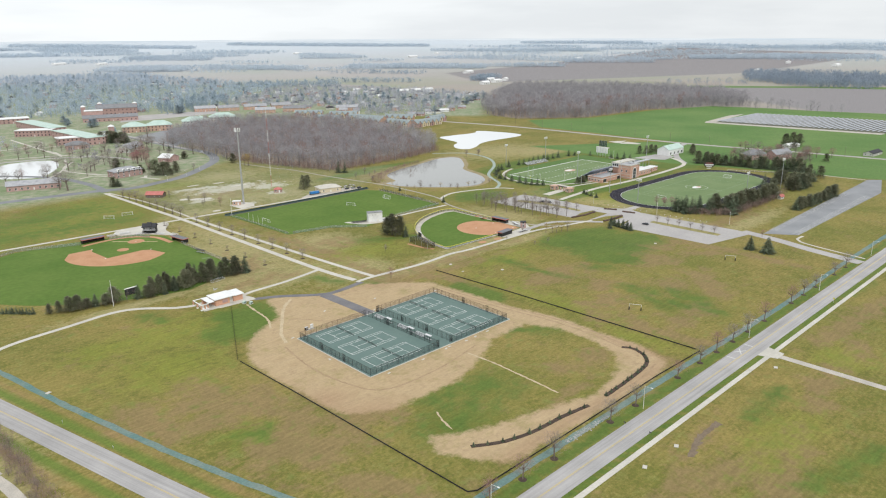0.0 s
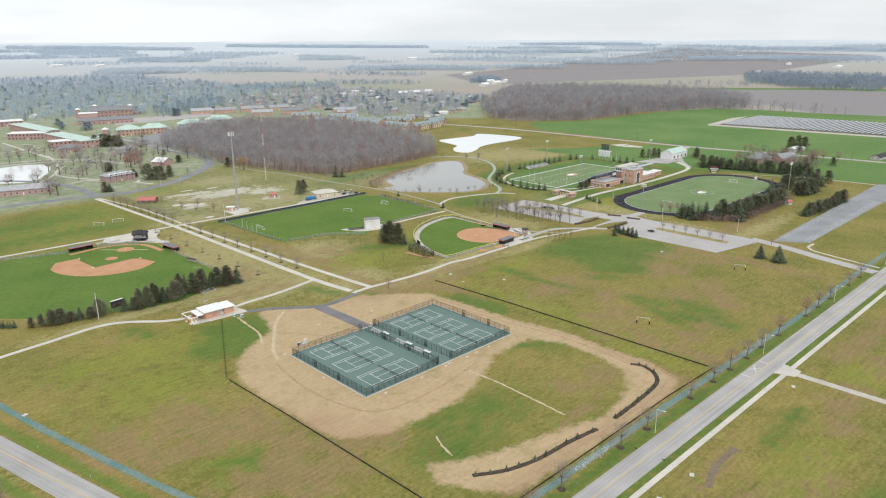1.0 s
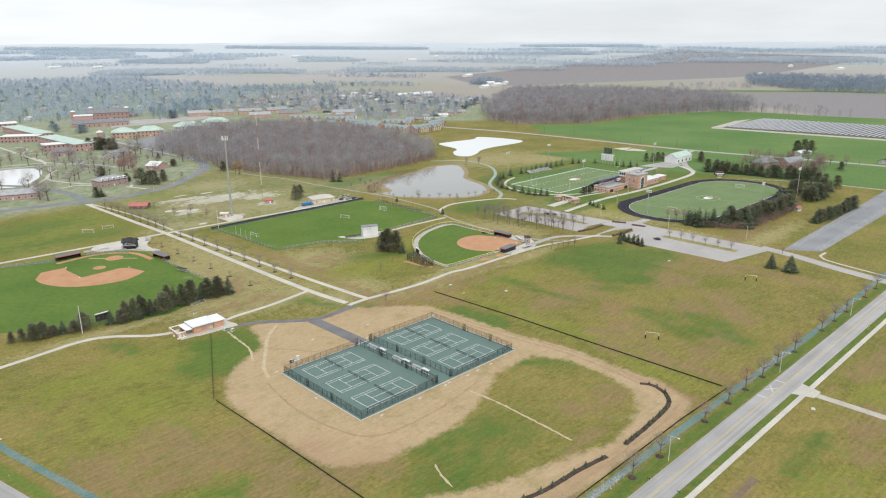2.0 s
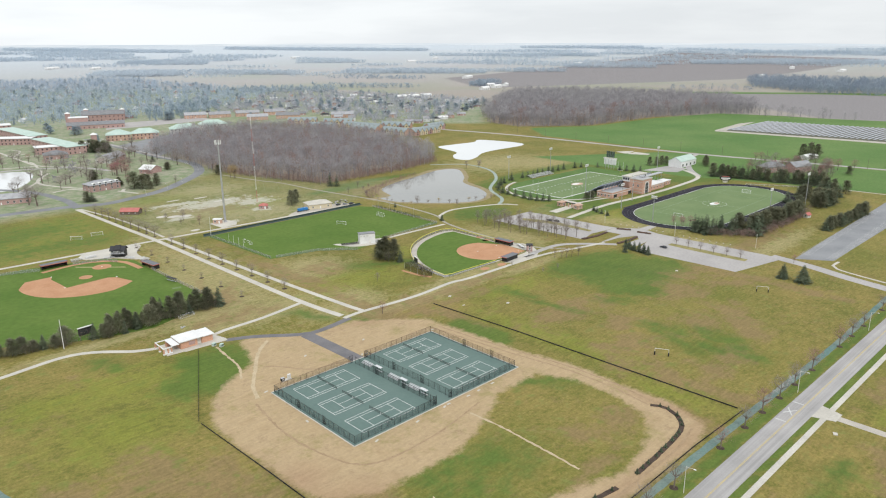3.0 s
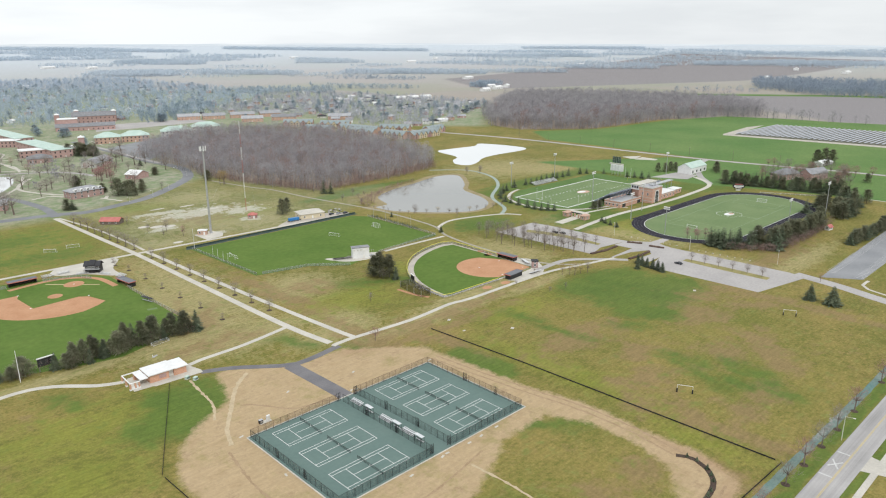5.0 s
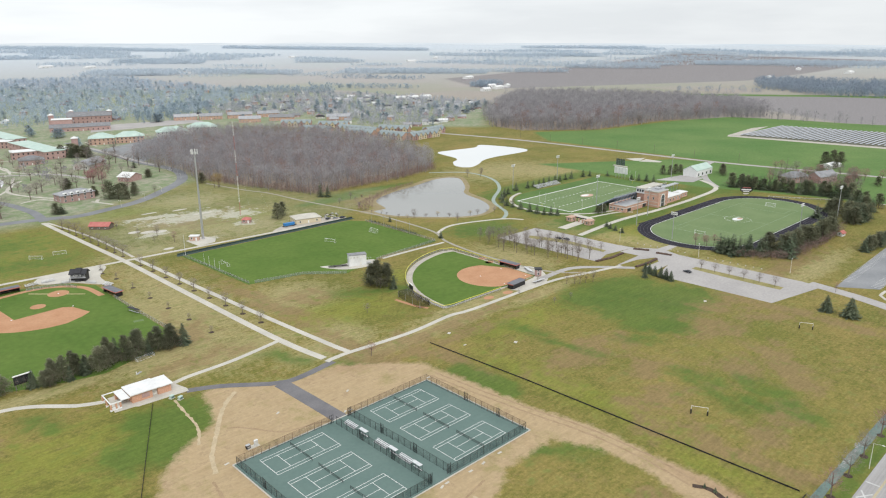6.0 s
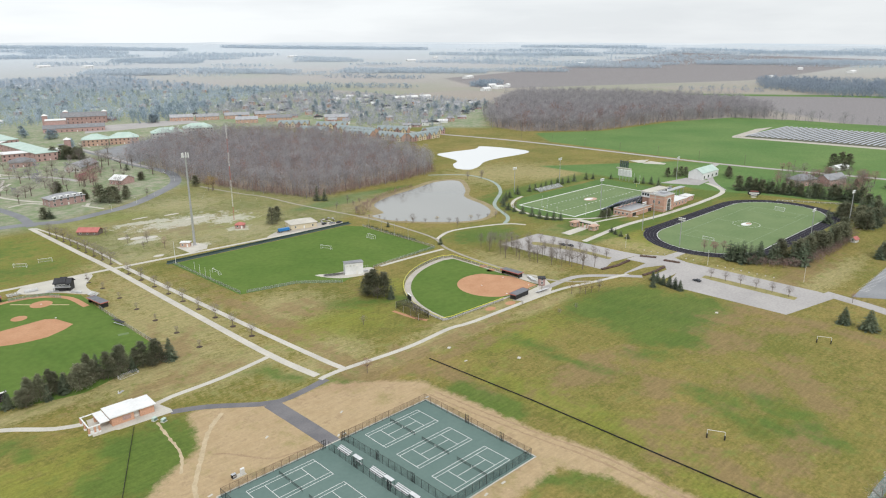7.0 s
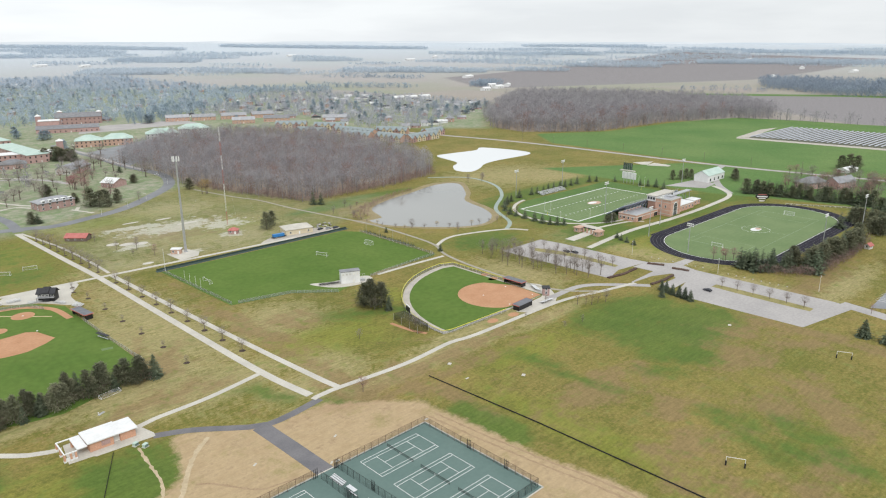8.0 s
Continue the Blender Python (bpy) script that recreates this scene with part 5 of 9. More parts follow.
for i in range(22):
    conifer(389 + i * 3.4, -17 - i * 0.2 + rt.uniform(-1.5, 1.5), rt.uniform(8, 10.5), i % 2, i, 1.25, "low dark evergreen hedge tree", "evergreens along the long car park", "evergreen")
for x, y in ((360, 252), (375, 256), (391, 256), (399, 256), (407, 256), (415, 257), (423, 257), (431, 256), (438, 256), (447, 256), (456, 256), (471, 253), (478, 250), (490, 238), (491, 212), (492, 205), (494, 198), (491, 189), (340, 242), (347, 246), (352, 249), (332, 234), (326, 224), (325, 217), (324, 208), (323, 198), (322, 190), (323, 184), (326, 180), (329, 176)):
    conifer(x, y, rt.uniform(6.2, 8.4), 0, 8, 1.1, "small dark spruce round the stadium", "spruces round the stadium", "spruce")
for x, y in ((327, 131), (324, 126), (322, 120.5), (320, 114)):
    conifer(x, y, 4.2, 0, 9, 1.4, "small round evergreen on the slope", "small evergreens on the slope", "evergreen")
for x, y, h in ((356, 158, 6), (361, 157, 6.5), (366, 159, 5.5)):
    conifer(x, y, h, 1, 9, 1.6, "dark bushy evergreen beside the grandstand", "", "evergreen")
for x, y, h in ((536, 205, 9), (541, 200, 9), (548, 198, 10), (554, 196, 9), (580, 165, 10), (585, 168, 9), (570, 160, 8), (700, 112, 15), (705, 106, 16), (709, 100, 15), (690, 98, 10), (655, 100, 8), (600, 60, 9), (620, 40, 9)):
    conifer(x, y, h, 1, 10, 1.2, "dark evergreen by the country road", "evergreens by the country road", "evergreen")
for i in range(46):
    x, y = rt.uniform(470, 960), 0
    y = 1300 - x * 0.72 + rt.uniform(-60, 260)
    conifer(x, y, rt.uniform(9, 15), 1 if i % 3 else 0, i, 1.2, "dark evergreen between the town houses", "evergreens in the town", "evergreen")

for i in range(30):
    t = i / 29
    conifer(-82.5 - 34 * t + rt.uniform(-0.3, 0.3), 163.5 + 36 * t + rt.uniform(-0.3, 0.3), rt.uniform(3.2, 3.8), 0, i, 1.05, "clipped dark evergreen in a tight hedge row", "hedge row by the outfield", "hedge_evergreen")

# deciduous trees that stand singly
for i in range(9):
    bare_tree(53.6 + i * 0.72, 274 - i * 16.05, rt.uniform(6.2, 7.6), ring=1.5, wide=1.15, label="bare sapling in a mulch ring between the walks", group="saplings between the walks", name="sapling")
for i in range(9):
    bare_tree(53.0 - i * 0.75, 300 + i * 12, rt.uniform(7.5, 9.5), ring=1.3, wide=1.5, label="bare sapling in a mulch ring beside the walk", group="saplings along the walk", name="sapling")
for x, y in ((33.4, 282), (31.7, 274), (34, 259), (34.9, 237.4), (35.1, 215.3), (35.7, 194.4), (36.6, 173), (37, 151)):
    bare_tree(x, y, 3.4, ring=1.4, label="small sapling in a mulch ring on the grass", group="saplings on the grass", name="sapling")
for x in (-31, -16.2, -0.7, 30.7, 46.9, 77.3, 95.5, 110, 125, 140, 157.7, 189.6, 205.6, 222, 250, 268):
    bare_tree(x, -89.3, rt.uniform(7.0, 9.5), "red" if int(x) in (-31, -16, 77, 110, 157, 189) else "brown", 1.4, "bare roadside tree in a dark mulch ring", "roadside trees", 1.25)
for x, y in ((236, 169), (239, 163), (240, 156), (230, 143), (254, 159), (232, 134), (253, 144), (236, 123), (253, 131), (238, 114), (258, 123), (244, 104), (245, 97), (233, 150), (235, 128), (241, 109), (247, 138), (248, 118), (237, 140), (243, 148), (246, 166), (248, 158), (246, 152), (249, 150), (247, 128), (250, 124), (249, 112), (252, 106), (250, 100), (254, 95), (241, 134), (239, 128), (243, 118), (247, 108), (234, 160), (236, 148)):
    bare_tree(x, y, rt.uniform(8, 11.5), label="tall bare tree at the car park edge", group="bare trees at the car park", wide=0.8)
for i in range(6):
    bare_tree(283, 38 - i * 8.4, 6.0, wide=1.15, label="bare sapling in the car park island", group="car park saplings", name="sapling")
    bare_tree(273 - abs(i - 3) * 0.4, 149 - i * 10, 6.2, wide=1.1, label="bare sapling in the car park island", group="car park saplings", name="sapling")
for x, y, h, c in ((333, 862, 9, "white"), (341, 866, 10, "white"), (349, 864, 9, "white"), (359, 856, 10, "white"), (369, 864, 9, "white"), (380, 870, 10, "white"), (326, 858, 8, "white"), (122, 554, 13, "crimson"), (118, 558, 12, "crimson"), (121, 560, 12, "crimson"), (158, 634, 13, "red"), (150, 640, 11, "brown"), (112, 501, 9, "red"),
                   (86.7, 329, 8.5, "brown"), (89.9, 309, 7.5, "red"), (77.4, 338, 6, "brown"), (74, 367, 6, "brown"), (80, 318, 5, "brown"), (73.8, 80, 6.6, "red"), (130, 143, 6, "brown"), (103, 120, 5, "brown"), (129, 112, 6, "brown"), (195, 454, 13, "gold"), (197, 456, 12, "gold"), (193, 457, 12, "gold"), (124, 538, 13, "red"), (128, 546, 12, "red"), (170, 548, 9, "brown"),
                   (207, 77, 7, "gold"), (210, 74, 6, "gold"), (212, 72, 7.5, "gold"), (220, 69, 7, "brown"), (216, 71, 6, "gold"), (190, 62, 3.5, "brown"), (179, 64, 3.2, "brown"), (198, 90, 4, "brown"), (175, 84, 3, "brown"), (327, 64, 8, "red"), (334, 55, 8, "red"), (331, 60, 7, "crimson"), (328, 57, 8, "red"), (330, 50, 7, "red"),
                   (20, 515, 13, "brown"), (28, 505, 12, "brown"), (8, 540, 10, "red"), (60, 560, 9, "brown"), (150, 600, 10, "brown"), (160, 590, 10, "brown"), (144, 470, 8, "brown"), (262, 216, 5, "brown"), (246, 246, 7, "brown"), (300, 214, 5, "brown"),
                   (560, 66, 10, "red"), (590, 100, 11, "red"), (600, 88, 12, "brown"), (560, 112, 11, "red"), (540, 128, 9, "red"), (620, 60, 13, "brown"), (640, 70, 10, "red"), (297, -30, 5, "red"), (390, 330, 8, "brown"), (400, 322, 8, "brown"), (410, 330, 7, "brown"), (232, 320, 6, "brown"), (250, 330, 7, "brown")):
    bare_tree(x, y, h, c, label={"red": "tree with reddish spring buds", "gold": "golden brown tree with hanging bare twigs", "white": "pear tree in full white blossom by the residence", "crimson": "crimson budding ornamental tree on the campus lawn", "brown": "bare winter tree in the grass"}[c])
for i in range(26):
    a = 2.2 + 3.0 * i / 25
    x, y = 308 + 70 * math.cos(a) * 1.05 + rt.uniform(-3, 3), 282 + 62 * math.sin(a) + rt.uniform(-3, 3)
    bare_tree(x, y, rt.uniform(2.0, 3.6), "gold" if i % 3 == 0 else "brown", label="low bare shrub on the pond bank", group="shrubs on the pond bank", name="shrub", wide=1.7)
woods("brush", "tangled purplish brown brush between road and gravel track", [(-131, 66), (-124, 66), (-120, 36), (-119, 10), (-118.5, -14), (-123.5, -14), (-125.5, 8), (-128, 40)], 1.8, 3.6, 90, 0.06, 0.9, TWIGS_WARM, 26, 0.05, 0.55, 0.1)
for i in range(14):
    bare_tree(-124.5 + rt.uniform(-2.5, 2.5), 2 + i * 3.4, rt.uniform(2.2, 3.8), "brown", label="tangled bare roadside bush", group="bushes by the gravel track", name="bush", wide=1.8)


# ---------------- tennis courts ----------------
def tennis_court(x, y):
    c = thing("tennis_court", "green tennis court with white painted lines", "tennis court", x, y, 0.072, group="tennis courts")
    L, W, t = 23.77, 10.97, 0.16

    def line(nm, x0, x1, y0, y1):
        part(nm, bx(bm_new(), x0, x1, y0, y1, -0.01, 0.008), WHITE, c)
    for yy in (0, W):
        line("doubles_sideline", 0, L, yy - t / 2, yy + t / 2)
    for yy in (1.37, W - 1.37):
        line("singles_sideline", 0, L, yy - t / 2, yy + t / 2)
    for xx in (0, L):
        line("baseline", xx - t / 2, xx + t / 2, 0, W)
    for xx in (L / 2 - 6.4, L / 2 + 6.4):
        line("service_line", xx - t / 2, xx + t / 2, 1.37, W - 1.37)
    line("centre_line", L / 2 - 6.4, L / 2 + 6.4, W / 2 - t / 2, W / 2 + t / 2)
    n = thing("tennis_net", "black tennis net with dark posts and pale tape", "net", x + L / 2, y, 0.07, group="tennis nets")
    for yy in (-0.9, W + 0.9):
        part("post", rod(bm_new(), (0, yy, 0), (0, yy, 1.09), 0.06), BLACK, n)
    part("netting", bx(bm_new(), -0.012, 0.012, -0.9, W + 0.9, 0.06, 0.98), NETTING, n, "black open netting")
    part("tape", bx(bm_new(), -0.03, 0.03, -0.9, W + 0.9, 0.96, 1.04), BLACK, n)
    part("centre_strap", bx(bm_new(), -0.035, 0.035, W / 2 - 0.04, W / 2 + 0.04, 0.0, 0.98), WHITE, n, "white centre strap")


NETTING = mesh_screen("net_cord", (0.02, 0.02, 0.02), 0.2, 0.05)
for cx_ in (0.0, 44.7):
    for cy_ in (0.0, 16.6, 33.0):
        tennis_court(cx_, cy_)


def fence(pts, h, gap, label, wire, steel, r=0.045, rails=True, group="", name="chain_link_fence", top=None, z=0.0, cap=0.7):
    f = thing(name, label, "fence", pts[0][0], pts[0][1], z, group=group)
    x0, y0 = pts[0]
    for (ax, ay), (bx_, by_) in zip(pts, pts[1:]):
        k = math.hypot(bx_ - ax, by_ - ay)
        n = max(1, round(k / gap))
        me = None
        for i in range(n + 1):
            px, py = ax + (bx_ - ax) * i / n - x0, ay + (by_ - ay) * i / n - y0
            if me is None:
                p = part("post", rod(bm_new(), (0, 0, -0.05), (0, 0, h), r), steel, f)
                me = p.data
            else:
                p = new("post", me)
                p.parent = f
            p.location = (px, py, 0)
        d = Vector((bx_ - ax, by_ - ay, 0)).normalized()
        q = Vector((-d.y, d.x, 0)) * 0.008
        a, b = Vector((ax - x0, ay - y0, 0)), Vector((bx_ - x0, by_ - y0, 0))
        bm = bm_new()
        prism(bm, [(a + q).to_2d()[:], (b + q).to_2d()[:], (b - q).to_2d()[:], (a - q).to_2d()[:]], 0.03, h - 0.02)
        part("wire_mesh", bm, wire, f)
        if rails:
            part("rail", rod(bm_new(), (*a.to_2d(), h), (*b.to_2d(), h), r * cap), top or steel, f)
    return f


X0, X1, Y0, Y1 = PAD[0] + 0.7, PAD[1] - 0.9, PAD[2] + 0.7, PAD[3] - 0.6
# brown painted on far posts for how they look against the soil
SOIL_TINTED = surface("soil_tinted_steel", (0.13, 0.075, 0.05), (0.19, 0.115, 0.08), 0.5, 3.0, 0.6, mottle=0.15)
COURT_WIRE = mesh_screen("court_chain_link", (0.03, 0.035, 0.035), 0.13, 0.05)
NEAR_WIRE = mesh_screen("court_chain_link_dense", (0.025, 0.04, 0.04), 0.2, 0.05)
for pts, lab, wire in (([(X0, Y0), (30.6, Y0)], "black chain-link fence along the tennis courts", NEAR_WIRE), ([(38.4, Y0), (X1, Y0)], "black chain-link fence along the tennis courts", NEAR_WIRE),
                       ([(X0, Y1), (X0, Y0)], "black chain-link fence along the court end", NEAR_WIRE), ([(X1, Y0), (X1, Y1)], "brown-posted chain-link fence behind the court end", COURT_WIRE),
                       ([(X0, Y1), (28.5, Y1)], "brown-posted chain-link fence beside bare soil", COURT_WIRE), ([(37, Y1), (X1, Y1)], "brown-posted chain-link fence beside bare soil", COURT_WIRE),
                       ([(30.6, 45), (30.6, Y0)], "black chain-link fence along the spectator aisle", COURT_WIRE), ([(37.4, Y1), (38.4, 18), (38.4, Y0)], "black chain-link fence along the spectator aisle", COURT_WIRE)):
    fence(pts, 3.05, 2.95, lab, wire, SOIL_TINTED if "soil" in lab or "behind" in lab else BLACK, 0.065, True, "tennis court fences", z=0.06)
for x, y, rz in ((30.6, 31, 90), (30.6, 14.5, 90), (38.4, 29.5, 90), (38.5, 12.8, 90), (30.6, -3.0, 0), (38.4, -3.0, 0), (29.5, 46.4, 0), (37.2, 46.4, 0), (X1, 25, 90), (X1, 9, 90), (X0, 30, 90), (X0, 14, 90)):
    g = thing("gate", "tall black double gate post frame in the fence", "gate", x, y, 0.06, rz, "court gates")
    for xx in (-0.7, 0.0, 0.75):
        part("gate_post", rod(bm_new(), (xx, 0, 0), (xx, 0, 3.5), 0.085), BLACK, g)
    part("gate_leaf", bx(bm_new(), -0.7, 0.75, -0.02, 0.02, 0.1, 2.2), NETTING, g, "dense black wire gate leaf")
    part("header", rod(bm_new(), (-0.7, 0, 3.1), (0.75, 0, 3.1), 0.05), BLACK, g)

kerb_pts = [(PAD[0] - 0.3, PAD[2] - 0.3), (PAD[1] + 0.3, PAD[2] - 0.3), (PAD[1] + 0.3, PAD[3] + 0.3), (PAD[0] - 0.3, PAD[3] + 0.3)]
for i in range(4):
    a, b = kerb_pts[i], kerb_pts[(i + 1) % 4]
    tagged(part("kerb", ribbon(bm_new(), [a, b], 0.45, -0.05, 0.09), CONCRETE), "pale concrete edge of the courts", "kerb", kind="structure")


def bleacher(x, y, z, rz, length, rows, label, group="", seat=ALU, name="bleacher"):
    b = thing(name, label, "bleacher", x, y, z, rz, group)
    for i in range(rows):
        part("seat", bx(bm_new(), -length / 2, length / 2, i * 0.62, i * 0.62 + 0.3, 0.40 + 0.22 * i, 0.45 + 0.22 * i), seat, b)
        part("footboard", bx(bm_new(), -length / 2, length / 2, i * 0.62 - 0.32, i * 0.62 - 0.06, 0.18 + 0.22 * i, 0.22 + 0.22 * i), seat, b)
    n = max(2, int(length / 2) + 1)
    for j in range(n):
        xx = -length / 2 + 0.2 + (length - 0.4) * j / (n - 1)
        bm = bm_new()
        rod(bm, (xx, 0, 0.05), (xx, rows * 0.62 - 0.3, 0.05), 0.03)
        rod(bm, (xx, 0.0, 0.1), (xx, rows * 0.62 - 0.4, 0.2 + 0.22 * rows), 0.03)
        rod(bm, (xx, rows * 0.62 - 0.4, 0.0), (xx, rows * 0.62 - 0.4, 0.2 + 0.22 * rows), 0.03)
        part("frame", bm, STEEL, b)
    return b


for y in (40.6, 23.8, 11.8):
    bleacher(33.0, y, 0.07, -90, 6.2, 3, "three-row aluminium bleacher in the court aisle", "court bleachers")
for y in (32.2, 16.8, 5.2):
    s = thing("shade_shelter", "flat white shade shelter on dark posts", "shelter", 32.6, y, 0.07, group="court shelters")
    bm = bx(bm_new(), -0.7, 0.7, -1.9, 1.9, 2.3, 2.42, 0.04)
    part("canopy", bm, ALU, s, "flat pale metal canopy")
    for xx in (-0.6, 0.6):
        for yy in (-1.7, 0, 1.7):
            part("post", rod(bm_new(), (xx, yy, 0), (xx, yy, 2.3), 0.06), BLACK, s)
    part("bench", bx(bm_new(), 0.1, 0.5, -1.9, 1.9, 0.42, 0.47), ALU, s, "aluminium bench")

u = thing("utility_cabinet", "pale grey electrical cabinet on a concrete pad", "cabinet", 2.4, 52.6, 0, 0)
part("pad", bx(bm_new(), -2.2, 2.2, -0.9, 0.9, -0.05, 0.2, 0.03), CONCRETE, u)
bm = bx(bm_new(), 0.6, 1.9, -0.3, 0.35, 0.2, 2.1, 0.04)
part("body", bm, ROOF_WHITE, u)
part("door", bx(bm_new(), 0.7, 1.8, -0.34, -0.30, 0.35, 1.95, 0.01), SIDING, u)
g = thing("generator", "dark grey metal generator box on the pad", "generator", 0.9, 52.6, 0.2)
part("body", bx(bm_new(), -0.9, 0.5, -0.5, 0.5, 0, 1.2, 0.06), BLACK, g)
part("vent", bx(bm_new(), -0.6, 0.2, -0.53, -0.5, 0.3, 0.9), STEEL, g)
part("lid", bx(bm_new(), -0.94, 0.54, -0.54, 0.54, 1.2, 1.28, 0.02), STEEL, g)
for x, y, rz in ((-8.5, 49.5, 10), (20, 66, 30), (-9.5, 20, 80), (0, -7, 20), (18, -7.4, 10), (32, -6.6, 20), (34.5, -6.2, 0), (44, -7, 0), (50, -6.8, 15), (58, -6.5, 0), (38, 50, 40), (40, 49.5, 0), (48, 62, 30), (77.5, 48.5, 0), (110, 60, 0)):
    tagged(part("concrete_slab", bx(bm_new(), -0.8, 0.8, -0.35, 0.35, -0.02, 0.12, 0.03), CONCRETE), "small pale concrete marker slab in the soil", "slab", "marker slabs").matrix_basis = pose(x, y, 0, 0, 0, rz)


# ---------------- silt fences, beds ----------------
def silt_fence(pts, label, curve=False):
    f = thing("silt_fence", label, "fence", 0, 0, 0, group="silt fences")
    pts = smooth(pts, 3) if curve else pts
    part("fabric", ribbon(bm_new(), pts, 0.07, -0.05, 0.5, 0.03), SILT, f)
    me = None
    for (ax, ay), (bx_, by_) in zip(pts, pts[1:]):
        n = max(1, int(math.hypot(bx_ - ax, by_ - ay) / 3))
        for i in range(n):
            if me is None:
                p = part("stake", bx(bm_new(), -0.03, 0.03, -0.03, 0.03, -0.05, 0.85), BARK, f)
                me = p.data
            else:
                p = new("stake", me)
                p.parent = f
            p.location = (ax + (bx_ - ax) * i / n, ay + (by_ - ay) * i / n + 0.06, 0)


silt_fence([(-9.5, 104), (-27, 67.5), (-37, 46.5)], "black silt fence across the meadow")
silt_fence([(-37, 44.5), (-35.3, 6.5), (-32.5, -82), (-30, -83.6), (30, -83.4), (73, -83.0), (106, -84)], "black silt fence round the works")
silt_fence([(100.5, 72), (103.5, 20), (106.2, -82)], "black silt fence across the meadow")
for pts, n in (([(-14.5, -66), (-5, -71.5), (7, -74.6), (21.8, -75.6), (35, -77.5)], 10), ([(45.5, -77.8), (60, -77), (77.5, -75), (85, -70.5), (88.3, -63.5), (86.3, -58.5)], 14)):
    sp = smooth(pts, 1.5)
    tagged(part("mulch_bed", ribbon(bm_new(), sp, 1.7, -0.05, 0.09, 0.15), MULCH), "curved dark mulch bed", "flower bed")
    for i in range(n):
        x, y = sp[int((i + 0.4) * (len(sp) - 1) / n)]
        conifer(x, y, rt.uniform(1.5, 2.1), 0, i, 1.15, "small young conifer planted in the mulch bed", "young conifers in the beds", "young_conifer")
rs = random.Random(77)
for name, n, area_ in (("riprap", 260, (10, 34)), ("riprap", 240, (126, 154)), ("riprap", 60, (212, 232))):
    bm = bm_new()
    for i in range(n):
        s_ = rs.uniform(0.14, 0.34)
        bmesh.ops.create_icosphere(bm, subdivisions=1, radius=s_, matrix=Matrix.Translation((rs.uniform(*area_), -86.4 + rs.gauss(0, 0.6), 0.02)) @ Matrix.Diagonal((1, rs.uniform(0.6, 1), 0.45, 1)))
    tagged(part(name, bm, STONE), "pale broken stones in the ditch", "stones", kind="stuff")


# ---------------- buildings ----------------
def gable_mesh(w, d, z, rise, over=0.5, thick=0.25, cross=False):
    """Two sloping slabs with the ridge along x, and the gable ends closed."""
    bm = bm_new()
    W, D = w / 2 + over, d / 2 + over
    drop = rise * over / (d / 2)
    prof = [(-D, z - drop), (0, z + rise), (D, z - drop), (D, z - drop - thick), (0, z + rise - thick), (-D, z - drop - thick)]
    a = [bm.verts.new((-W, y, zz)) for y, zz in prof]
    b = [bm.verts.new((W, y, zz)) for y, zz in prof]
    for i in range(6):
        j = (i + 1) % 6
        bm.faces.new((a[i], a[j], b[j], b[i]))
    for s in (a, b):
        bm.faces.new((s[0], s[1], s[4], s[5]))
        bm.faces.new((s[1], s[2], s[3], s[4]))
    bmesh.ops.recalc_face_normals(bm, faces=bm.faces)
    return bm


def hip_mesh(w, d, z, rise, over=0.5, thick=0.25):
    bm = bm_new()
    W, D = w / 2 + over, d / 2 + over
    r = max(0.05, W - D)
    lo = [bm.verts.new(p) for p in ((-W, -D, z - thick), (W, -D, z - thick), (W, D, z - thick), (-W, D, z - thick))]
    mi = [bm.verts.new(p) for p in ((-W, -D, z), (W, -D, z), (W, D, z), (-W, D, z))]
    hi = [bm.verts.new((-r, 0, z + rise)), bm.verts.new((r, 0, z + rise))]
    bm.faces.new(lo[::-1])
    for i in range(4):
        j = (i + 1) % 4
        bm.faces.new((lo[i], lo[j], mi[j], mi[i]))
    bm.faces.new((mi[0], mi[1], hi[1], hi[0]))
    bm.faces.new((mi[2], mi[3], hi[0], hi[1]))
    bm.faces.new((mi[1], mi[2], hi[1]))
    bm.faces.new((mi[3], mi[0], hi[0]))
    bmesh.ops.recalc_face_normals(bm, faces=bm.faces)
    return bm


def wall_mesh(w, d, h, gable=0.0):
    if not gable:
        return bx(bm_new(), -w / 2, w / 2, -d / 2, d / 2, -0.05, h)
    bm = bm_new()
    prof = [(-d / 2, -0.05), (d / 2, -0.05), (d / 2, h), (0, h + gable), (-d / 2, h)]
    a = [bm.verts.new((-w / 2, y, z)) for y, z in prof]
    b = [bm.verts.new((w / 2, y, z)) for y, z in prof]
    for i in range(5):
        j = (i + 1) % 5
        bm.faces.new((a[i], a[j], b[j], b[i]))
    bm.faces.new(a[::-1])
    bm.faces.new(b)
    bmesh.ops.recalc_face_normals(bm, faces=bm.faces)
    return bm


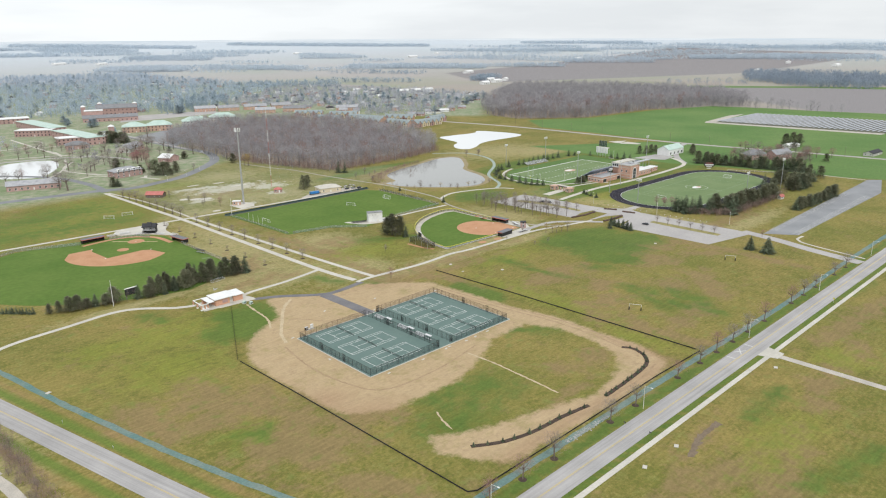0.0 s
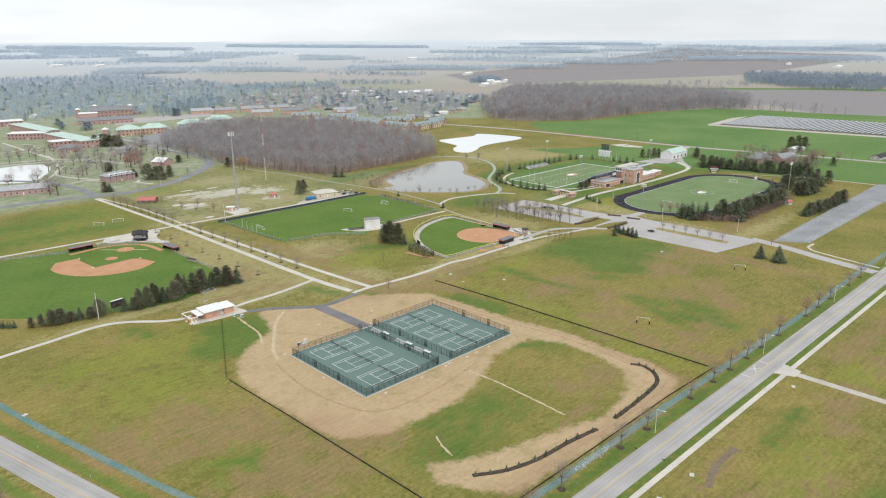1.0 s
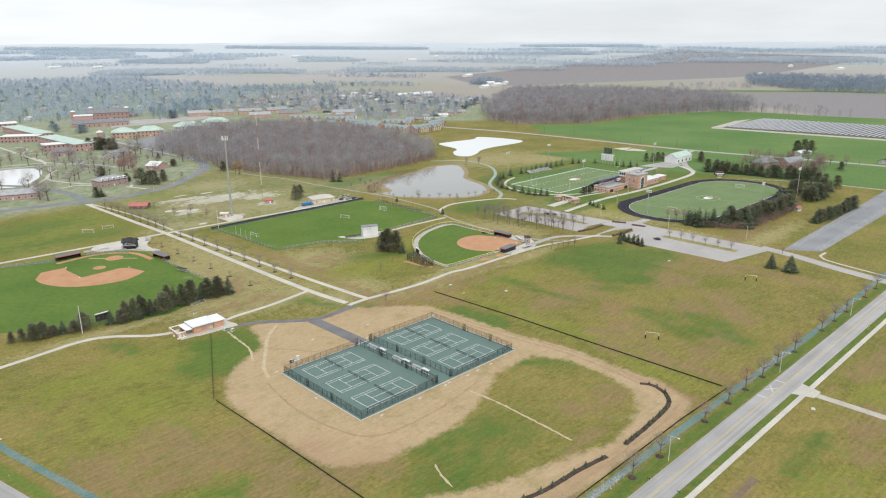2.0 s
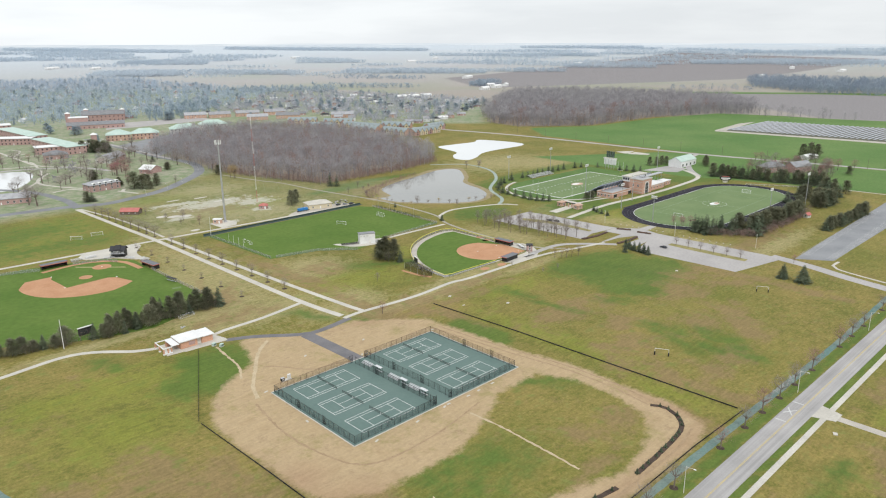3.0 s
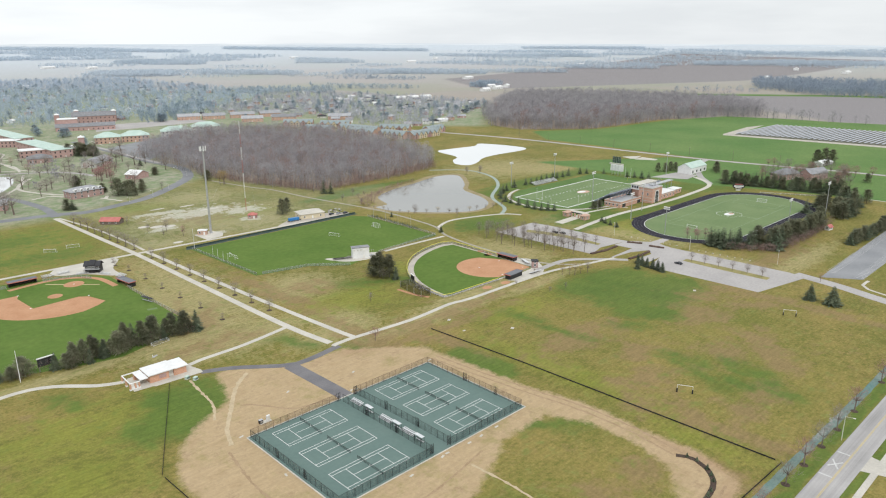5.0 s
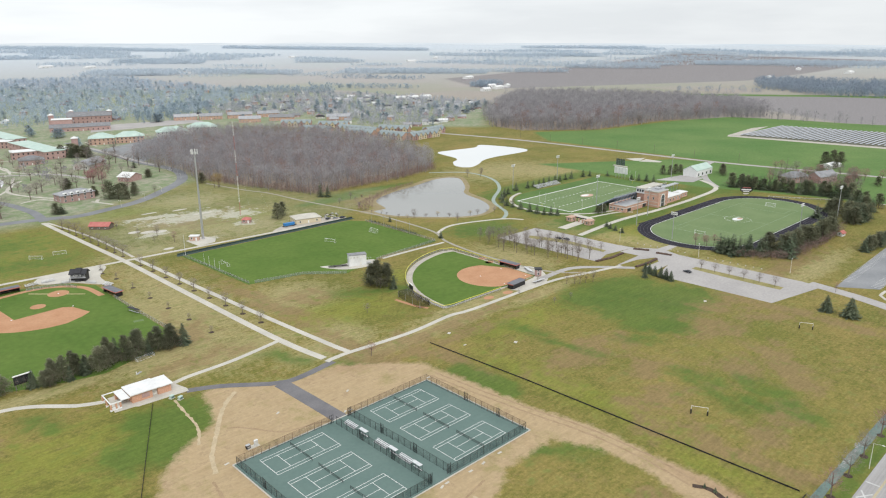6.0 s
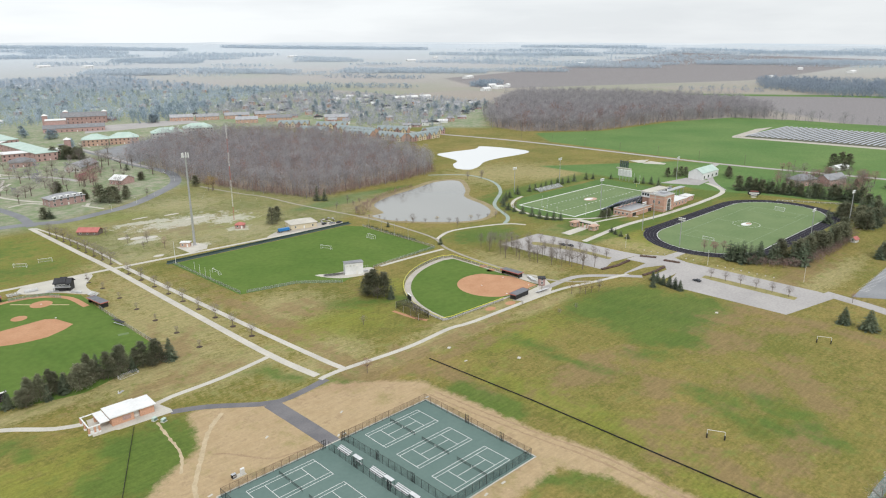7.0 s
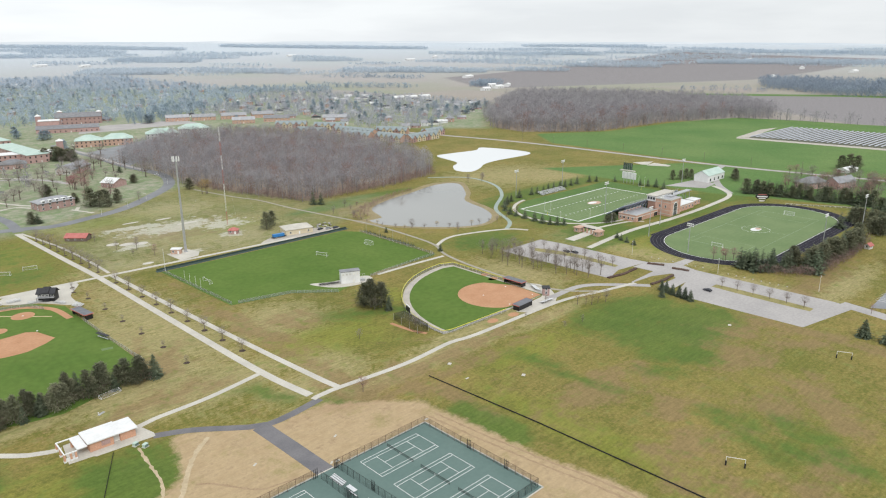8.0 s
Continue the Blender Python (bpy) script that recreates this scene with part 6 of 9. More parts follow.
def window(parent, x, y, z, w, h, face, framed=True):
    """A framed pane a little proud of the wall; face is the outward axis of the wall."""
    if not framed:
        q = part("window", bx(bm_new(), -w / 2, w / 2, -0.03, 0.02, 0, h), GLASS, parent)
        q.matrix_basis = pose(x, y, z, 0, 0, {"-y": 0, "+x": 90, "+y": 180, "-x": -90}[face])
        return q
    o = new("window")
    o.parent = parent
    o.matrix_basis = pose(x, y, z, 0, 0, {"-y": 0, "+x": 90, "+y": 180, "-x": -90}[face])
    part("pane", bx(bm_new(), -w / 2 + 0.06, w / 2 - 0.06, -0.03, 0.02, 0.06, h - 0.06), GLASS, o)
    bm = bm_new()
    bx(bm, -w / 2 - 0.06, -w / 2 + 0.07, -0.06, 0.02, 0, h)
    bx(bm, w / 2 - 0.07, w / 2 + 0.06, -0.06, 0.02, 0, h)
    bx(bm, -w / 2 + 0.07, w / 2 - 0.07, -0.06, 0.02, h - 0.09, h)
    bx(bm, -w / 2 + 0.07, w / 2 - 0.07, -0.09, 0.02, -0.06, 0.07)
    bx(bm, -0.04, 0.04, -0.05, 0.02, 0.07, h - 0.09)
    part("frame", bm, WHITE, o, "white window frame")
    return o


def building(name, label, category, x, y, w, d, h, wall, roof, roof_mat, rise=2.5, storeys=2, nx=4, ny=2, rz=0, group="", win=(1.1, 1.5), door=True, over=0.5, chimney=False, z=None, trim=None, framed=True):
    b = thing(name, label, category, x, y, land(x, y) if z is None else z, rz, group)
    part("wall", wall_mesh(w, d, h, rise * 0.97 if roof == "gable" else 0), wall, b)
    if roof == "gable":
        part("roof", gable_mesh(w, d, h + 0.12, rise, over), roof_mat, b)
    elif roof == "hip":
        part("roof", hip_mesh(w, d, h + 0.1, rise, over), roof_mat, b)
    else:
        bm = bx(bm_new(), -w / 2 - over, w / 2 + over, -d / 2 - over, d / 2 + over, h, h + 0.45, 0.05)
        part("roof", bm, roof_mat, b)
    for s in range(storeys):
        zz = 0.9 + s * h / storeys
        for i in range(nx):
            if not (door and s == 0 and i == nx // 2):
                window(b, -w / 2 + w * (i + 0.5) / nx, -d / 2, zz, *win, "-y", framed)
        for i in range(ny):
            window(b, -w / 2, -d / 2 + d * (i + 0.5) / ny, zz, *win, "-x", framed)
    if door:
        xx = -w / 2 + w * (nx // 2 + 0.5) / nx
        dr = part("door", bx(bm_new(), xx - 0.5, xx + 0.5, -d / 2 - 0.05, -d / 2 + 0.02, 0.05, 2.1), WHITE, b, "white panelled door")
        part("handle", rod(bm_new(), (xx + 0.38, -d / 2 - 0.09, 1.05), (xx + 0.38, -d / 2 - 0.04, 1.05), 0.04), BLACK, dr)
    if chimney:
        part("chimney", bx(bm_new(), w * 0.2 - 0.5, w * 0.2 + 0.5, -0.4, 0.4, h, h + rise + 1.2), BRICK, b, "red brick chimney")
    if trim:
        part("fascia", bx(bm_new(), -w / 2 - 0.08, w / 2 + 0.08, -d / 2 - 0.08, d / 2 + 0.08, h - 0.5, h - 0.02), trim, b)
    return b


# park pavilion with white roofs
BRICK_ORANGE = surface("orange_brick", (0.54, 0.30, 0.20), (0.60, 0.35, 0.24), 0.4, 2.5, 0.9, mottle=0.14)
p = thing("park_pavilion", "brick park pavilion with white flat roofs and open yard", "pavilion", -9.2, 113.2, 0, -1.5)
lay("paving", CONCRETE, [(-22, 107.2), (-15, 106.6), (-14, 105.8), (4.5, 104.6), (5, 107), (1.5, 120.5), (-20, 120)], -0.05, 0.08, "pale concrete paving round the pavilion", "pavement")
part("wall", bx(bm_new(), -5.5, 2.0, -3.9, 4.2, -0.05, 3.3), BRICK_ORANGE, p, "orange brick wall")
part("wall", bx(bm_new(), 4.2, 9.2, -3.6, 4.2, -0.05, 3.0), BRICK_ORANGE, p, "orange brick wall")
part("door", bx(bm_new(), 2.0, 4.2, -2.6, 4.2, 0.1, 2.9), SIDING, p, "pale recessed doorway")
part("roof", bx(bm_new(), -6.2, 4.6, -4.6, 4.9, 3.3, 3.75, 0.06), ROOF_WHITE, p, "raised white main roof")
part("roof", bx(bm_new(), 4.62, 9.9, -4.2, 4.9, 3.0, 3.4, 0.06), ROOF_WHITE, p, "lower white roof")
part("roof", bx(bm_new(), -9.4, -6.22, -4.4, 4.6, 2.75, 3.1, 0.06), ROOF_WHITE, p, "lower white roof")
part("wall", bx(bm_new(), -9.2, -5.52, 3.2, 4.2, -0.05, 2.75), BRICK_ORANGE, p, "orange brick wall")
for k, (a0, a1, b0, b1) in enumerate(((-13.4, -9.42, -4.7, -4.3), (-13.4, -9.42, 4.4, 4.8), (-13.4, -13.0, -4.28, 4.38))):
    part("beam", bx(bm_new(), a0, a1, b0, b1, 2.6, 2.95, 0.03), WHITE, p, "white pergola beam")
for xx, yy in ((-13.2, -4.5), (-13.2, 0), (-13.2, 4.6), (-11.3, -4.5), (-9.8, -4.3)):
    part("pier", bx(bm_new(), xx - 0.3, xx + 0.3, yy - 0.3, yy + 0.3, -0.05, 2.6), BRICK_ORANGE, p, "brick pier")
    part("pier_base", bx(bm_new(), xx - 0.4, xx + 0.4, yy - 0.4, yy + 0.4, -0.05, 0.6), WHITE, p)
part("yard_wall", bx(bm_new(), -12.9, -10.2, -4.6, -4.4, 0, 1.3), WHITE, p, "low white yard wall")
part("plaque", bx(bm_new(), -1.9, 0.9, -3.99, -3.91, 1.0, 2.6), BRICK, p, "dark brick relief")
for x, y in ((-2.6, 103.4), (-0.6, 100.4)):
    b = thing("transformer_box", "low pale teal utility box on the grass", "utility box", x, y, 0, 20, "utility boxes")
    part("plinth", bx(bm_new(), -1.0, 1.0, -0.8, 0.8, -0.05, 0.12, 0.02), CONCRETE, b, "concrete plinth")
    part("cabinet", bx(bm_new(), -0.8, 0.8, -0.6, 0.6, 0.12, 1.1, 0.05), ROOF_GREEN, b)
    part("lid", bx(bm_new(), -0.84, 0.84, -0.64, 0.64, 1.1, 1.2, 0.03), ROOF_GREEN, b)
    part("door", bx(bm_new(), -0.7, 0.7, -0.64, -0.6, 0.2, 1.0), TEAL, b)

# ball field buildings
lay("paving", CONCRETE, smooth([(0, 279), (2, 290), (20, 291), (38, 288), (29, 270), (28, 254), (24, 256), (14, 269)], 4, True), -0.05, 0.06, "pale concrete plaza behind home plate", "pavement")
b = thing("press_box", "black two-storey ball field press box with gabled roofs", "press box", 19, 271.5, 0.05, -38)
part("wall", bx(bm_new(), -4, 4, -2.6, 2.6, 0, 4.6), BLACK, b)
part("roof", gable_mesh(8, 5.2, 4.7, 1.8, 0.7), ROOF_DARK, b, "dark pitched roof")
part("gable_bay", wall_mesh(3.2, 6.4, 4.9, 2.2), ROOF_DARK, b, "black gabled bay")
for xx in (-3, -1, 1, 3):
    window(b, xx, -3.25 if abs(xx) < 1.5 else -2.6, 2.8, 1.5, 1.1, "-y")
part("canopy", bx(bm_new(), -4.4, 4.4, -4.4, -2.7, 2.3, 2.5, 0.04), STEEL, b, "grey metal canopy")
for xx in (-4, 0, 4):
    part("post", rod(bm_new(), (xx, -4.2, 0), (xx, -4.2, 2.3), 0.08), BLACK, b)


ROOF_SLATY = surface("dark_grey_sheet_roof", (0.13, 0.135, 0.15), (0.18, 0.185, 0.20), 0.3, 1.5, 0.7, mottle=0.1)


def dugout(x, y, rz, length, label, group):
    d = thing("dugout", label, "dugout", x, y, 0.03, rz, group)
    part("back_wall", bx(bm_new(), -length / 2, length / 2, 1.5, 1.8, -0.05, 2.5), BLACK, d)
    for s in (-1, 1):
        part("side_wall", bx(bm_new(), s * length / 2 - 0.15, s * length / 2 + 0.15, -1.7, 1.49, -0.05, 2.5), BLACK, d, "dark side wall")
    part("roof", bx(bm_new(), -length / 2 - 0.5, length / 2 + 0.5, -2.3, 2.2, 2.5, 2.8, 0.04), ROOF_SLATY, d, "dark grey flat roof")
    part("fascia", bx(bm_new(), -length / 2 - 0.52, length / 2 + 0.52, -2.42, -2.32, 2.4, 2.85), ROOF_RED, d, "red fascia board")
    for s in (-1, 1):
        part("end_fascia", bx(bm_new(), s * (length / 2 + 0.56) - 0.05, s * (length / 2 + 0.56) + 0.05, -2.3, 2.2, 2.4, 2.85), ROOF_RED, d, "red fascia board")
    part("bench", bx(bm_new(), -length / 2 + 0.4, length / 2 - 0.4, 0.8, 1.3, 0.3, 0.5), BARK, d, "wooden bench")
    for i in range(4):
        part("post", rod(bm_new(), (-length / 2 + length * (i + 0.5) / 4, -1.7, 0), (-length / 2 + length * (i + 0.5) / 4, -1.7, 2.5), 0.07), BLACK, d)
    return d


dugout(-17.5, 275.5, 0, 13.5, "long dark dugout with red fascia by the ball field", "ball field dugouts")
dugout(23.8, 235.5, -82, 13, "dark dugout with grey roof and red fascia", "ball field dugouts")
for x, y, rz, n in ((-3.5, 279, 0, 4), (5, 279.5, 0, 4), (12.5, 271, -20, 3), (21, 262, -60, 3), (25.5, 251, -75, 5)):
    bleacher(x, y, 0.05, rz, 6.5, n, "aluminium bleacher behind the ball field", "ball field bleachers")
for pts in ([(22, 229), (22.6, 200), (24.5, 165), (20, 152)], [(-26, 273), (-60, 286), (-108, 264)], [(13, 258), (8, 268), (-8, 272)]):
    fence(pts, 1.8, 3.4, "low grey chain-link fence round the ball field", WIRE_GREY, STEEL, 0.04, True, "ball field fences")
b = thing("bullpen_bench", "white-framed shaded players' bench by the foul line", "bench", 21.2, 201, 0.03, -75)
part("canopy", bx(bm_new(), -4, 4, -0.9, 0.9, 2.0, 2.12, 0.03), ROOF_DARK, b)
part("bench", bx(bm_new(), -3.8, 3.8, -0.2, 0.3, 0.4, 0.48), ALU, b)
for xx in (-3.7, 0, 3.7):
    part("post", rod(bm_new(), (xx, 0.7, 0), (xx, 0.7, 2.0), 0.06), STEEL, b)
lay("bullpen_mat", TURF_PALE, [(16.5, 190), (21, 189), (20.5, 186.8), (16, 187.6)], 0, 0.06, "pale practice mat by the foul line", "mat")
s = thing("scoreboard", "dark ball field scoreboard on two posts", "scoreboard", -40, 151, 0, 4)
part("board", bx(bm_new(), -3.2, 3.2, -0.25, 0.25, 2.2, 5.6, 0.05), BLACK, s)
part("crown_board", bx(bm_new(), -3.4, 3.4, -0.3, 0.3, 5.62, 6.0, 0.05), WHITE, s, "white top board")
for xx in (-2.6, 2.6):
    part("post", rod(bm_new(), (xx, 0.4, -0.05), (xx, 0.4, 5.5), 0.14), STEEL, s)
for xx in (-2, 0, 2):
    part("panel", bx(bm_new(), xx - 0.7, xx + 0.7, -0.3, -0.255, 2.8, 4.8), GLASS, s)


def pole(x, y, h, r, label, mat_, name="pole", group=""):
    q = thing(name, label, "pole", x, y, 0, group=group)
    part("shaft", rod(bm_new(), (0, 0, -0.1), (0, 0, h), r, r * 0.6, 8), mat_, q)
    part("cap", rod(bm_new(), (0, 0, h), (0, 0, h + 0.15), r * 0.9, r * 0.5, 8), mat_, q)
    return q


pole(-51, 146.2, 13.5, 0.16, "tall white foul pole", WHITE, "foul_pole")
pole(135.5, 161, 8.5, 0.1, "slim white flagpole in the grass", WHITE, "flagpole")
pole(81.7, 275, 13, 0.14, "tall pale net pole at the practice pitch", WHITE, "net_pole")
for y in (250.4, 244, 237, 231):
    pole(82.2, y, 6.0, 0.09, "pale net pole behind the goal", WHITE, "net_pole", "net poles")


# ---------------- goals ----------------
def soccer_goal(x, y, rz, label="white soccer goal with net", group="soccer goals", w=7.3, h=2.44):
    g = thing("soccer_goal", label, "goal", x, y, 0.04, rz, group)
    for s in (-1, 1):
        part("post", rod(bm_new(), (s * w / 2, 0, 0), (s * w / 2, 0, h), 0.09, None, 8), WHITE, g)
        part("brace", rod(bm_new(), (s * w / 2, 0.9, h), (s * w / 2, 2.0, 0.05), 0.05), WHITE, g)
        part("top_arm", rod(bm_new(), (s * w / 2, 0, h), (s * w / 2, 0.9, h), 0.05), WHITE, g)
        part("ground_bar", rod(bm_new(), (s * w / 2, 0, 0.05), (s * w / 2, 2.0, 0.05), 0.05), WHITE, g)
    part("crossbar", rod(bm_new(), (-w / 2, 0, h), (w / 2, 0, h), 0.09, None, 8), WHITE, g)
    part("back_bar", rod(bm_new(), (-w / 2, 2.0, 0.05), (w / 2, 2.0, 0.05), 0.05), WHITE, g)
    bm = bm_new()
    v = [bm.verts.new(q) for q in ((-w / 2, 0.9, h), (w / 2, 0.9, h), (w / 2, 2.0, 0.05), (-w / 2, 2.0, 0.05))]
    bm.faces.new(v)
    bmesh.ops.solidify(bm, geom=bm.faces[:], thickness=0.02)
    part("net", bm, GOAL_NET, g, "open white netting")
    return g


GOAL_NET = mesh_screen("white_net_cord", (0.75, 0.75, 0.75), 0.12, 0.1)
soccer_goal(89, 239, -90)
soccer_goal(162.4, 235.5, -68)
soccer_goal(200, 235.5, 90)
soccer_goal(12, 330, -40)
soccer_goal(26, 331, -15)
lying = soccer_goal(4.0, 144.6, 190, "white soccer goal tipped on its face beside the evergreens")
lying.matrix_basis = pose(4.0, 146.0, 0.1, 90, 0, 11) @ Matrix.Diagonal((1.08, 0.5, 0.8, 1))
soccer_goal(353.5, 74.5, -90)
soccer_goal(473, 75, 90)
g = thing("training_frame", "small white training frame on the grass", "goal", -4, 132.5, 0, 30)
part("post", bx(bm_new(), -0.6, -0.3, -0.1, 0.1, 0, 1.2), WHITE, g)
part("base", bx(bm_new(), -0.6, 2.2, -0.5, 0.5, 0, 0.1), STEEL, g)


def gridiron_goal(x, y, rz):
    g = thing("practice_goal", "white practice goal with black padded posts", "goal", x, y, 0, rz, "practice goals")
    for s in (-1, 1):
        q = part("post", rod(bm_new(), (s * 2.8, 0, -0.05), (s * 2.8, 0, 3.1), 0.08, None, 8), WHITE, g)
        part("pad", rod(bm_new(), (s * 2.8, 0, 0.05), (s * 2.8, 0, 1.7), 0.26, None, 8), BLACK, q, "black foam pad")
    part("crossbar", rod(bm_new(), (-2.8, 0, 3.05), (2.8, 0, 3.05), 0.08, None, 8), WHITE, g)


gridiron_goal(127, -40.0, -62)
gridiron_goal(234.5, -37.5, -62)

# ---------------- practice pitch buildings ----------------
lay("paving", CONCRETE, smooth([(128, 197), (133, 185), (142, 179), (156, 178), (160, 186), (150, 190), (138, 192)], 3, True), -0.05, 0.06, "pale concrete pad under the stand", "pavement")
b = thing("filming_booth", "tall white pitch-side press booth with flat roof", "press box", 146, 184.5, 0.05, -24)
part("wall", bx(bm_new(), -5.2, 5.2, -2.2, 2.2, -0.05, 6.6), ROOF_WHITE, b, "white clad wall")
part("roof", bx(bm_new(), -5.5, 5.5, -2.5, 2.5, 6.6, 6.95, 0.05), ROOF_GREY, b, "grey flat roof")
for i in range(5):
    part("hatch", bx(bm_new(), -4.6 + i * 2.0, -3.6 + i * 2.0, -2.24, -2.2, 4.8, 5.6), SIDING, b)
part("door", bx(bm_new(), 1.2, 2.2, -2.25, -2.2, 0.1, 2.2), SIDING, b)
part("stair", bx(bm_new(), 5.3, 8.4, -1.0, 0.6, 0, 1.2, 0.05), STEEL, b, "grey steel landing")
for xx in (5.4, 6.8, 8.3):
    part("rail_post", rod(bm_new(), (xx, -1.0, 1.2), (xx, -1.0, 4.2), 0.05), STEEL, b)
part("rail", rod(bm_new(), (5.3, -1.0, 4.2), (8.4, -1.0, 4.2), 0.05), STEEL, b)
bleacher(136.5, 191, 0.05, 156, 11, 6, "dark steel stand beside the white booth", "", BLACK, "grandstand")
fence([(132, 176), (113, 192), (86, 198)], 1.6, 3.5, "grey chain-link fence at the practice pitch", WIRE_GREY, STEEL, 0.04, True, "practice pitch fences")
fence([(83, 199), (80, 274)], 1.6, 3.5, "grey chain-link fence at the practice pitch", WIRE_GREY, STEEL, 0.04, True, "practice pitch fences")
fence([(160, 184), (214, 189), (214, 264)], 1.6, 3.5, "grey chain-link fence at the practice pitch", WIRE_GREY, STEEL, 0.04, True, "practice pitch fences")
f = thing("windscreen", "dark green windscreen wall behind the practice pitch", "screen", 78, 278.5)
for i in range(27):
    part("panel", bx(bm_new(), i * 5 + 0.06, i * 5 + 4.94, -0.06, 0.06, 0.05, 1.1), WINDSCREEN, f)
    part("post", rod(bm_new(), (i * 5, 0, -0.05), (i * 5, 0, 1.25), 0.06), BLACK, f)
lay("runway", WINDSCREEN, [(77, 275), (213, 275.5), (213, 278.2), (77, 278.2)], -0.03, 0.05, "dark strip between pitch and windscreen", "ground")
building("storage_building", "tan metal storage building with tan low roof", "building", 183, 295, 19, 13, 3.6, TAN_WALL, "hip", CONCRETE, 2.2, 1, 3, 1, -14, door=True)
lay("gravel_yard", GRAVEL, smooth([(150, 286), (160, 293), (172, 298), (195, 296), (212, 284), (208, 281), (160, 283)], 4, True), -0.05, 0.045, "grey gravel storage yard", "yard")
for x, y, rx, ry in ((80, 352, 4, 3), (87, 346, 5, 3.4), (94, 342, 5, 3.6), (80.5, 296.5, 3.4, 2), (140, 372, 8, 2), (132, 395, 6, 1.6), (110, 400, 6, 1.4)):
    lay("slab", CONCRETE, arc(x, y, rx, 0, 340, 14, ry), -0.05, 0.07, "worn pale concrete slab in the grass", "slab")
building("red_shelter", "open picnic shelter with red metal roof", "shelter", 68, 380, 14, 8, 2.6, BARK, "gable", ROOF_RED, 2.0, 1, 3, 2, -44, door=False)
building("equipment_hut", "small brick hut with red roof below the tower", "hut", 150, 322, 6, 5, 2.6, BRICK, "hip", ROOF_RED, 1.6, 1, 2, 1, -40)

# tall mast
lay("paving", CONCRETE, [(96, 306), (110, 309), (113, 297), (109, 290), (97, 288.5)], -0.05, 0.08, "concrete pad under the mast", "pavement")
m = thing("light_mast", "very tall grey monopole with a crown of pale panels", "mast", 107, 303, 0)
part("shaft", rod(bm_new(), (0, 0, -0.1), (0, 0, 59), 0.85, 0.42, 12), STEEL, m)
part("base_flange", rod(bm_new(), (0, 0, 0.05), (0, 0, 0.5), 1.3, 1.2, 12), STEEL, m)
part("platform", rod(bm_new(), (0, 0, 57.6), (0, 0, 58.0), 1.7, 1.7, 10), STEEL, m)
for i in range(7):
    a = i * 2 * math.pi / 7
    part("antenna_panel", bx(bm_new(), 2.0 * math.cos(a) - 0.25, 2.0 * math.cos(a) + 0.25, 2.0 * math.sin(a) - 0.2, 2.0 * math.sin(a) + 0.2, 57.2, 60.2, 0.05), WHITE, m)
    part("arm", rod(bm_new(), (0, 0, 58.4), (2.0 * math.cos(a), 2.0 * math.sin(a), 58.4), 0.06), STEEL, m)
building("mast_hut", "small brick hut with flat pale roof by the mast", "hut", 101.5, 304, 6, 3.6, 2.8, BRICK_TAN, "flat", ROOF_WHITE, 0, 1, 2, 1, -40, over=0.3)
r = thing("radio_tower", "slim lattice radio tower in red and white bands", "tower", 158, 346)
for i in range(7):
    bm = bm_new()
    z0, z1 = i * 10.0, i * 10.0 + 10
    leg = [(0.36 * math.cos(a), 0.36 * math.sin(a)) for a in (0.3, 2.4, 4.5)]
    for j in range(3):
        (ax, ay), (bx_, by_) = leg[j], leg[(j + 1) % 3]
        rod(bm, (ax, ay, z0), (ax, ay, z1), 0.05, None, 4)
        for k in range(5):
            rod(bm, (ax, ay, z0 + 2 * k), (bx_, by_, z0 + 2 * k + 2), 0.03, None, 3)
    part("lattice_section", bm, ROOF_RED if i in (0, 3, 5) else WHITE, r)
for a in (0.3, 2.4, 4.5):
    part("guy_wire", rod(bm_new(), (0, 0, 60), (30 * math.cos(a), 30 * math.sin(a), 0), 0.02, None, 3), STEEL, r)

# ---------------- softball ----------------
lay("warning_track", GRAVEL, [(207.5, 98), (207.5, 166.5)] + arc(203, 100, 69.5, 87, 182, 24)[1:] + [(137, 97.0), (180, 96.5)], -0.05, 0.03, "pale gravel warning track", "gravel")
YELLOW_CAP = surface("yellow_fence_cap", (0.62, 0.58, 0.08), (0.68, 0.62, 0.12), 0.3, 2.0, 0.6, mottle=0.06)
fence([(207.8, 128), (207.8, 166.5)] + arc(203, 100, 70, 86, 182, 14)[1:] + [(137.5, 96.2), (174, 95.5)], 1.7, 3.2, "chain-link softball fence with yellow cap", WIRE_GREY, STEEL, 0.05, True, top=YELLOW_CAP, cap=3.0)
dugout(207.8, 118.8, -88, 12, "dark softball dugout with red fascia", "softball dugouts")
dugout(184.5, 93.8, 184, 11, "dark softball dugout with grey roof", "softball dugouts")
lay("paving", CONCRETE, smooth([(178, 92.5), (181, 87), (203, 87.5), (215, 100), (217, 110), (211, 117), (206.5, 110), (206, 98), (192, 95.5)], 4, True), -0.05, 0.045, "pale concrete softball plaza", "pavement")
building("score_booth", "small red and black softball score booth", "booth", 207, 97, 3.4, 3.4, 3.9, BRICK, "flat", ROOF_DARK, 0, 2, 1, 1, 45, over=0.4)
bleacher(199, 91.5, 0.05, 180, 8, 5, "low aluminium bleacher at the softball field", "softball bleachers")
bleacher(211.5, 106, 0.05, 60, 8, 5, "low aluminium bleacher at the softball field", "softball bleachers")
for x, y in ((161, 92.5), (174, 90.8), (208.5, 141), (206, 133)):
    lay("infield", CLAY, arc(x, y, 3.2, 0, 340, 14, 2.2), -0.05, 0.04, "small clay warm-up patch", "clay")
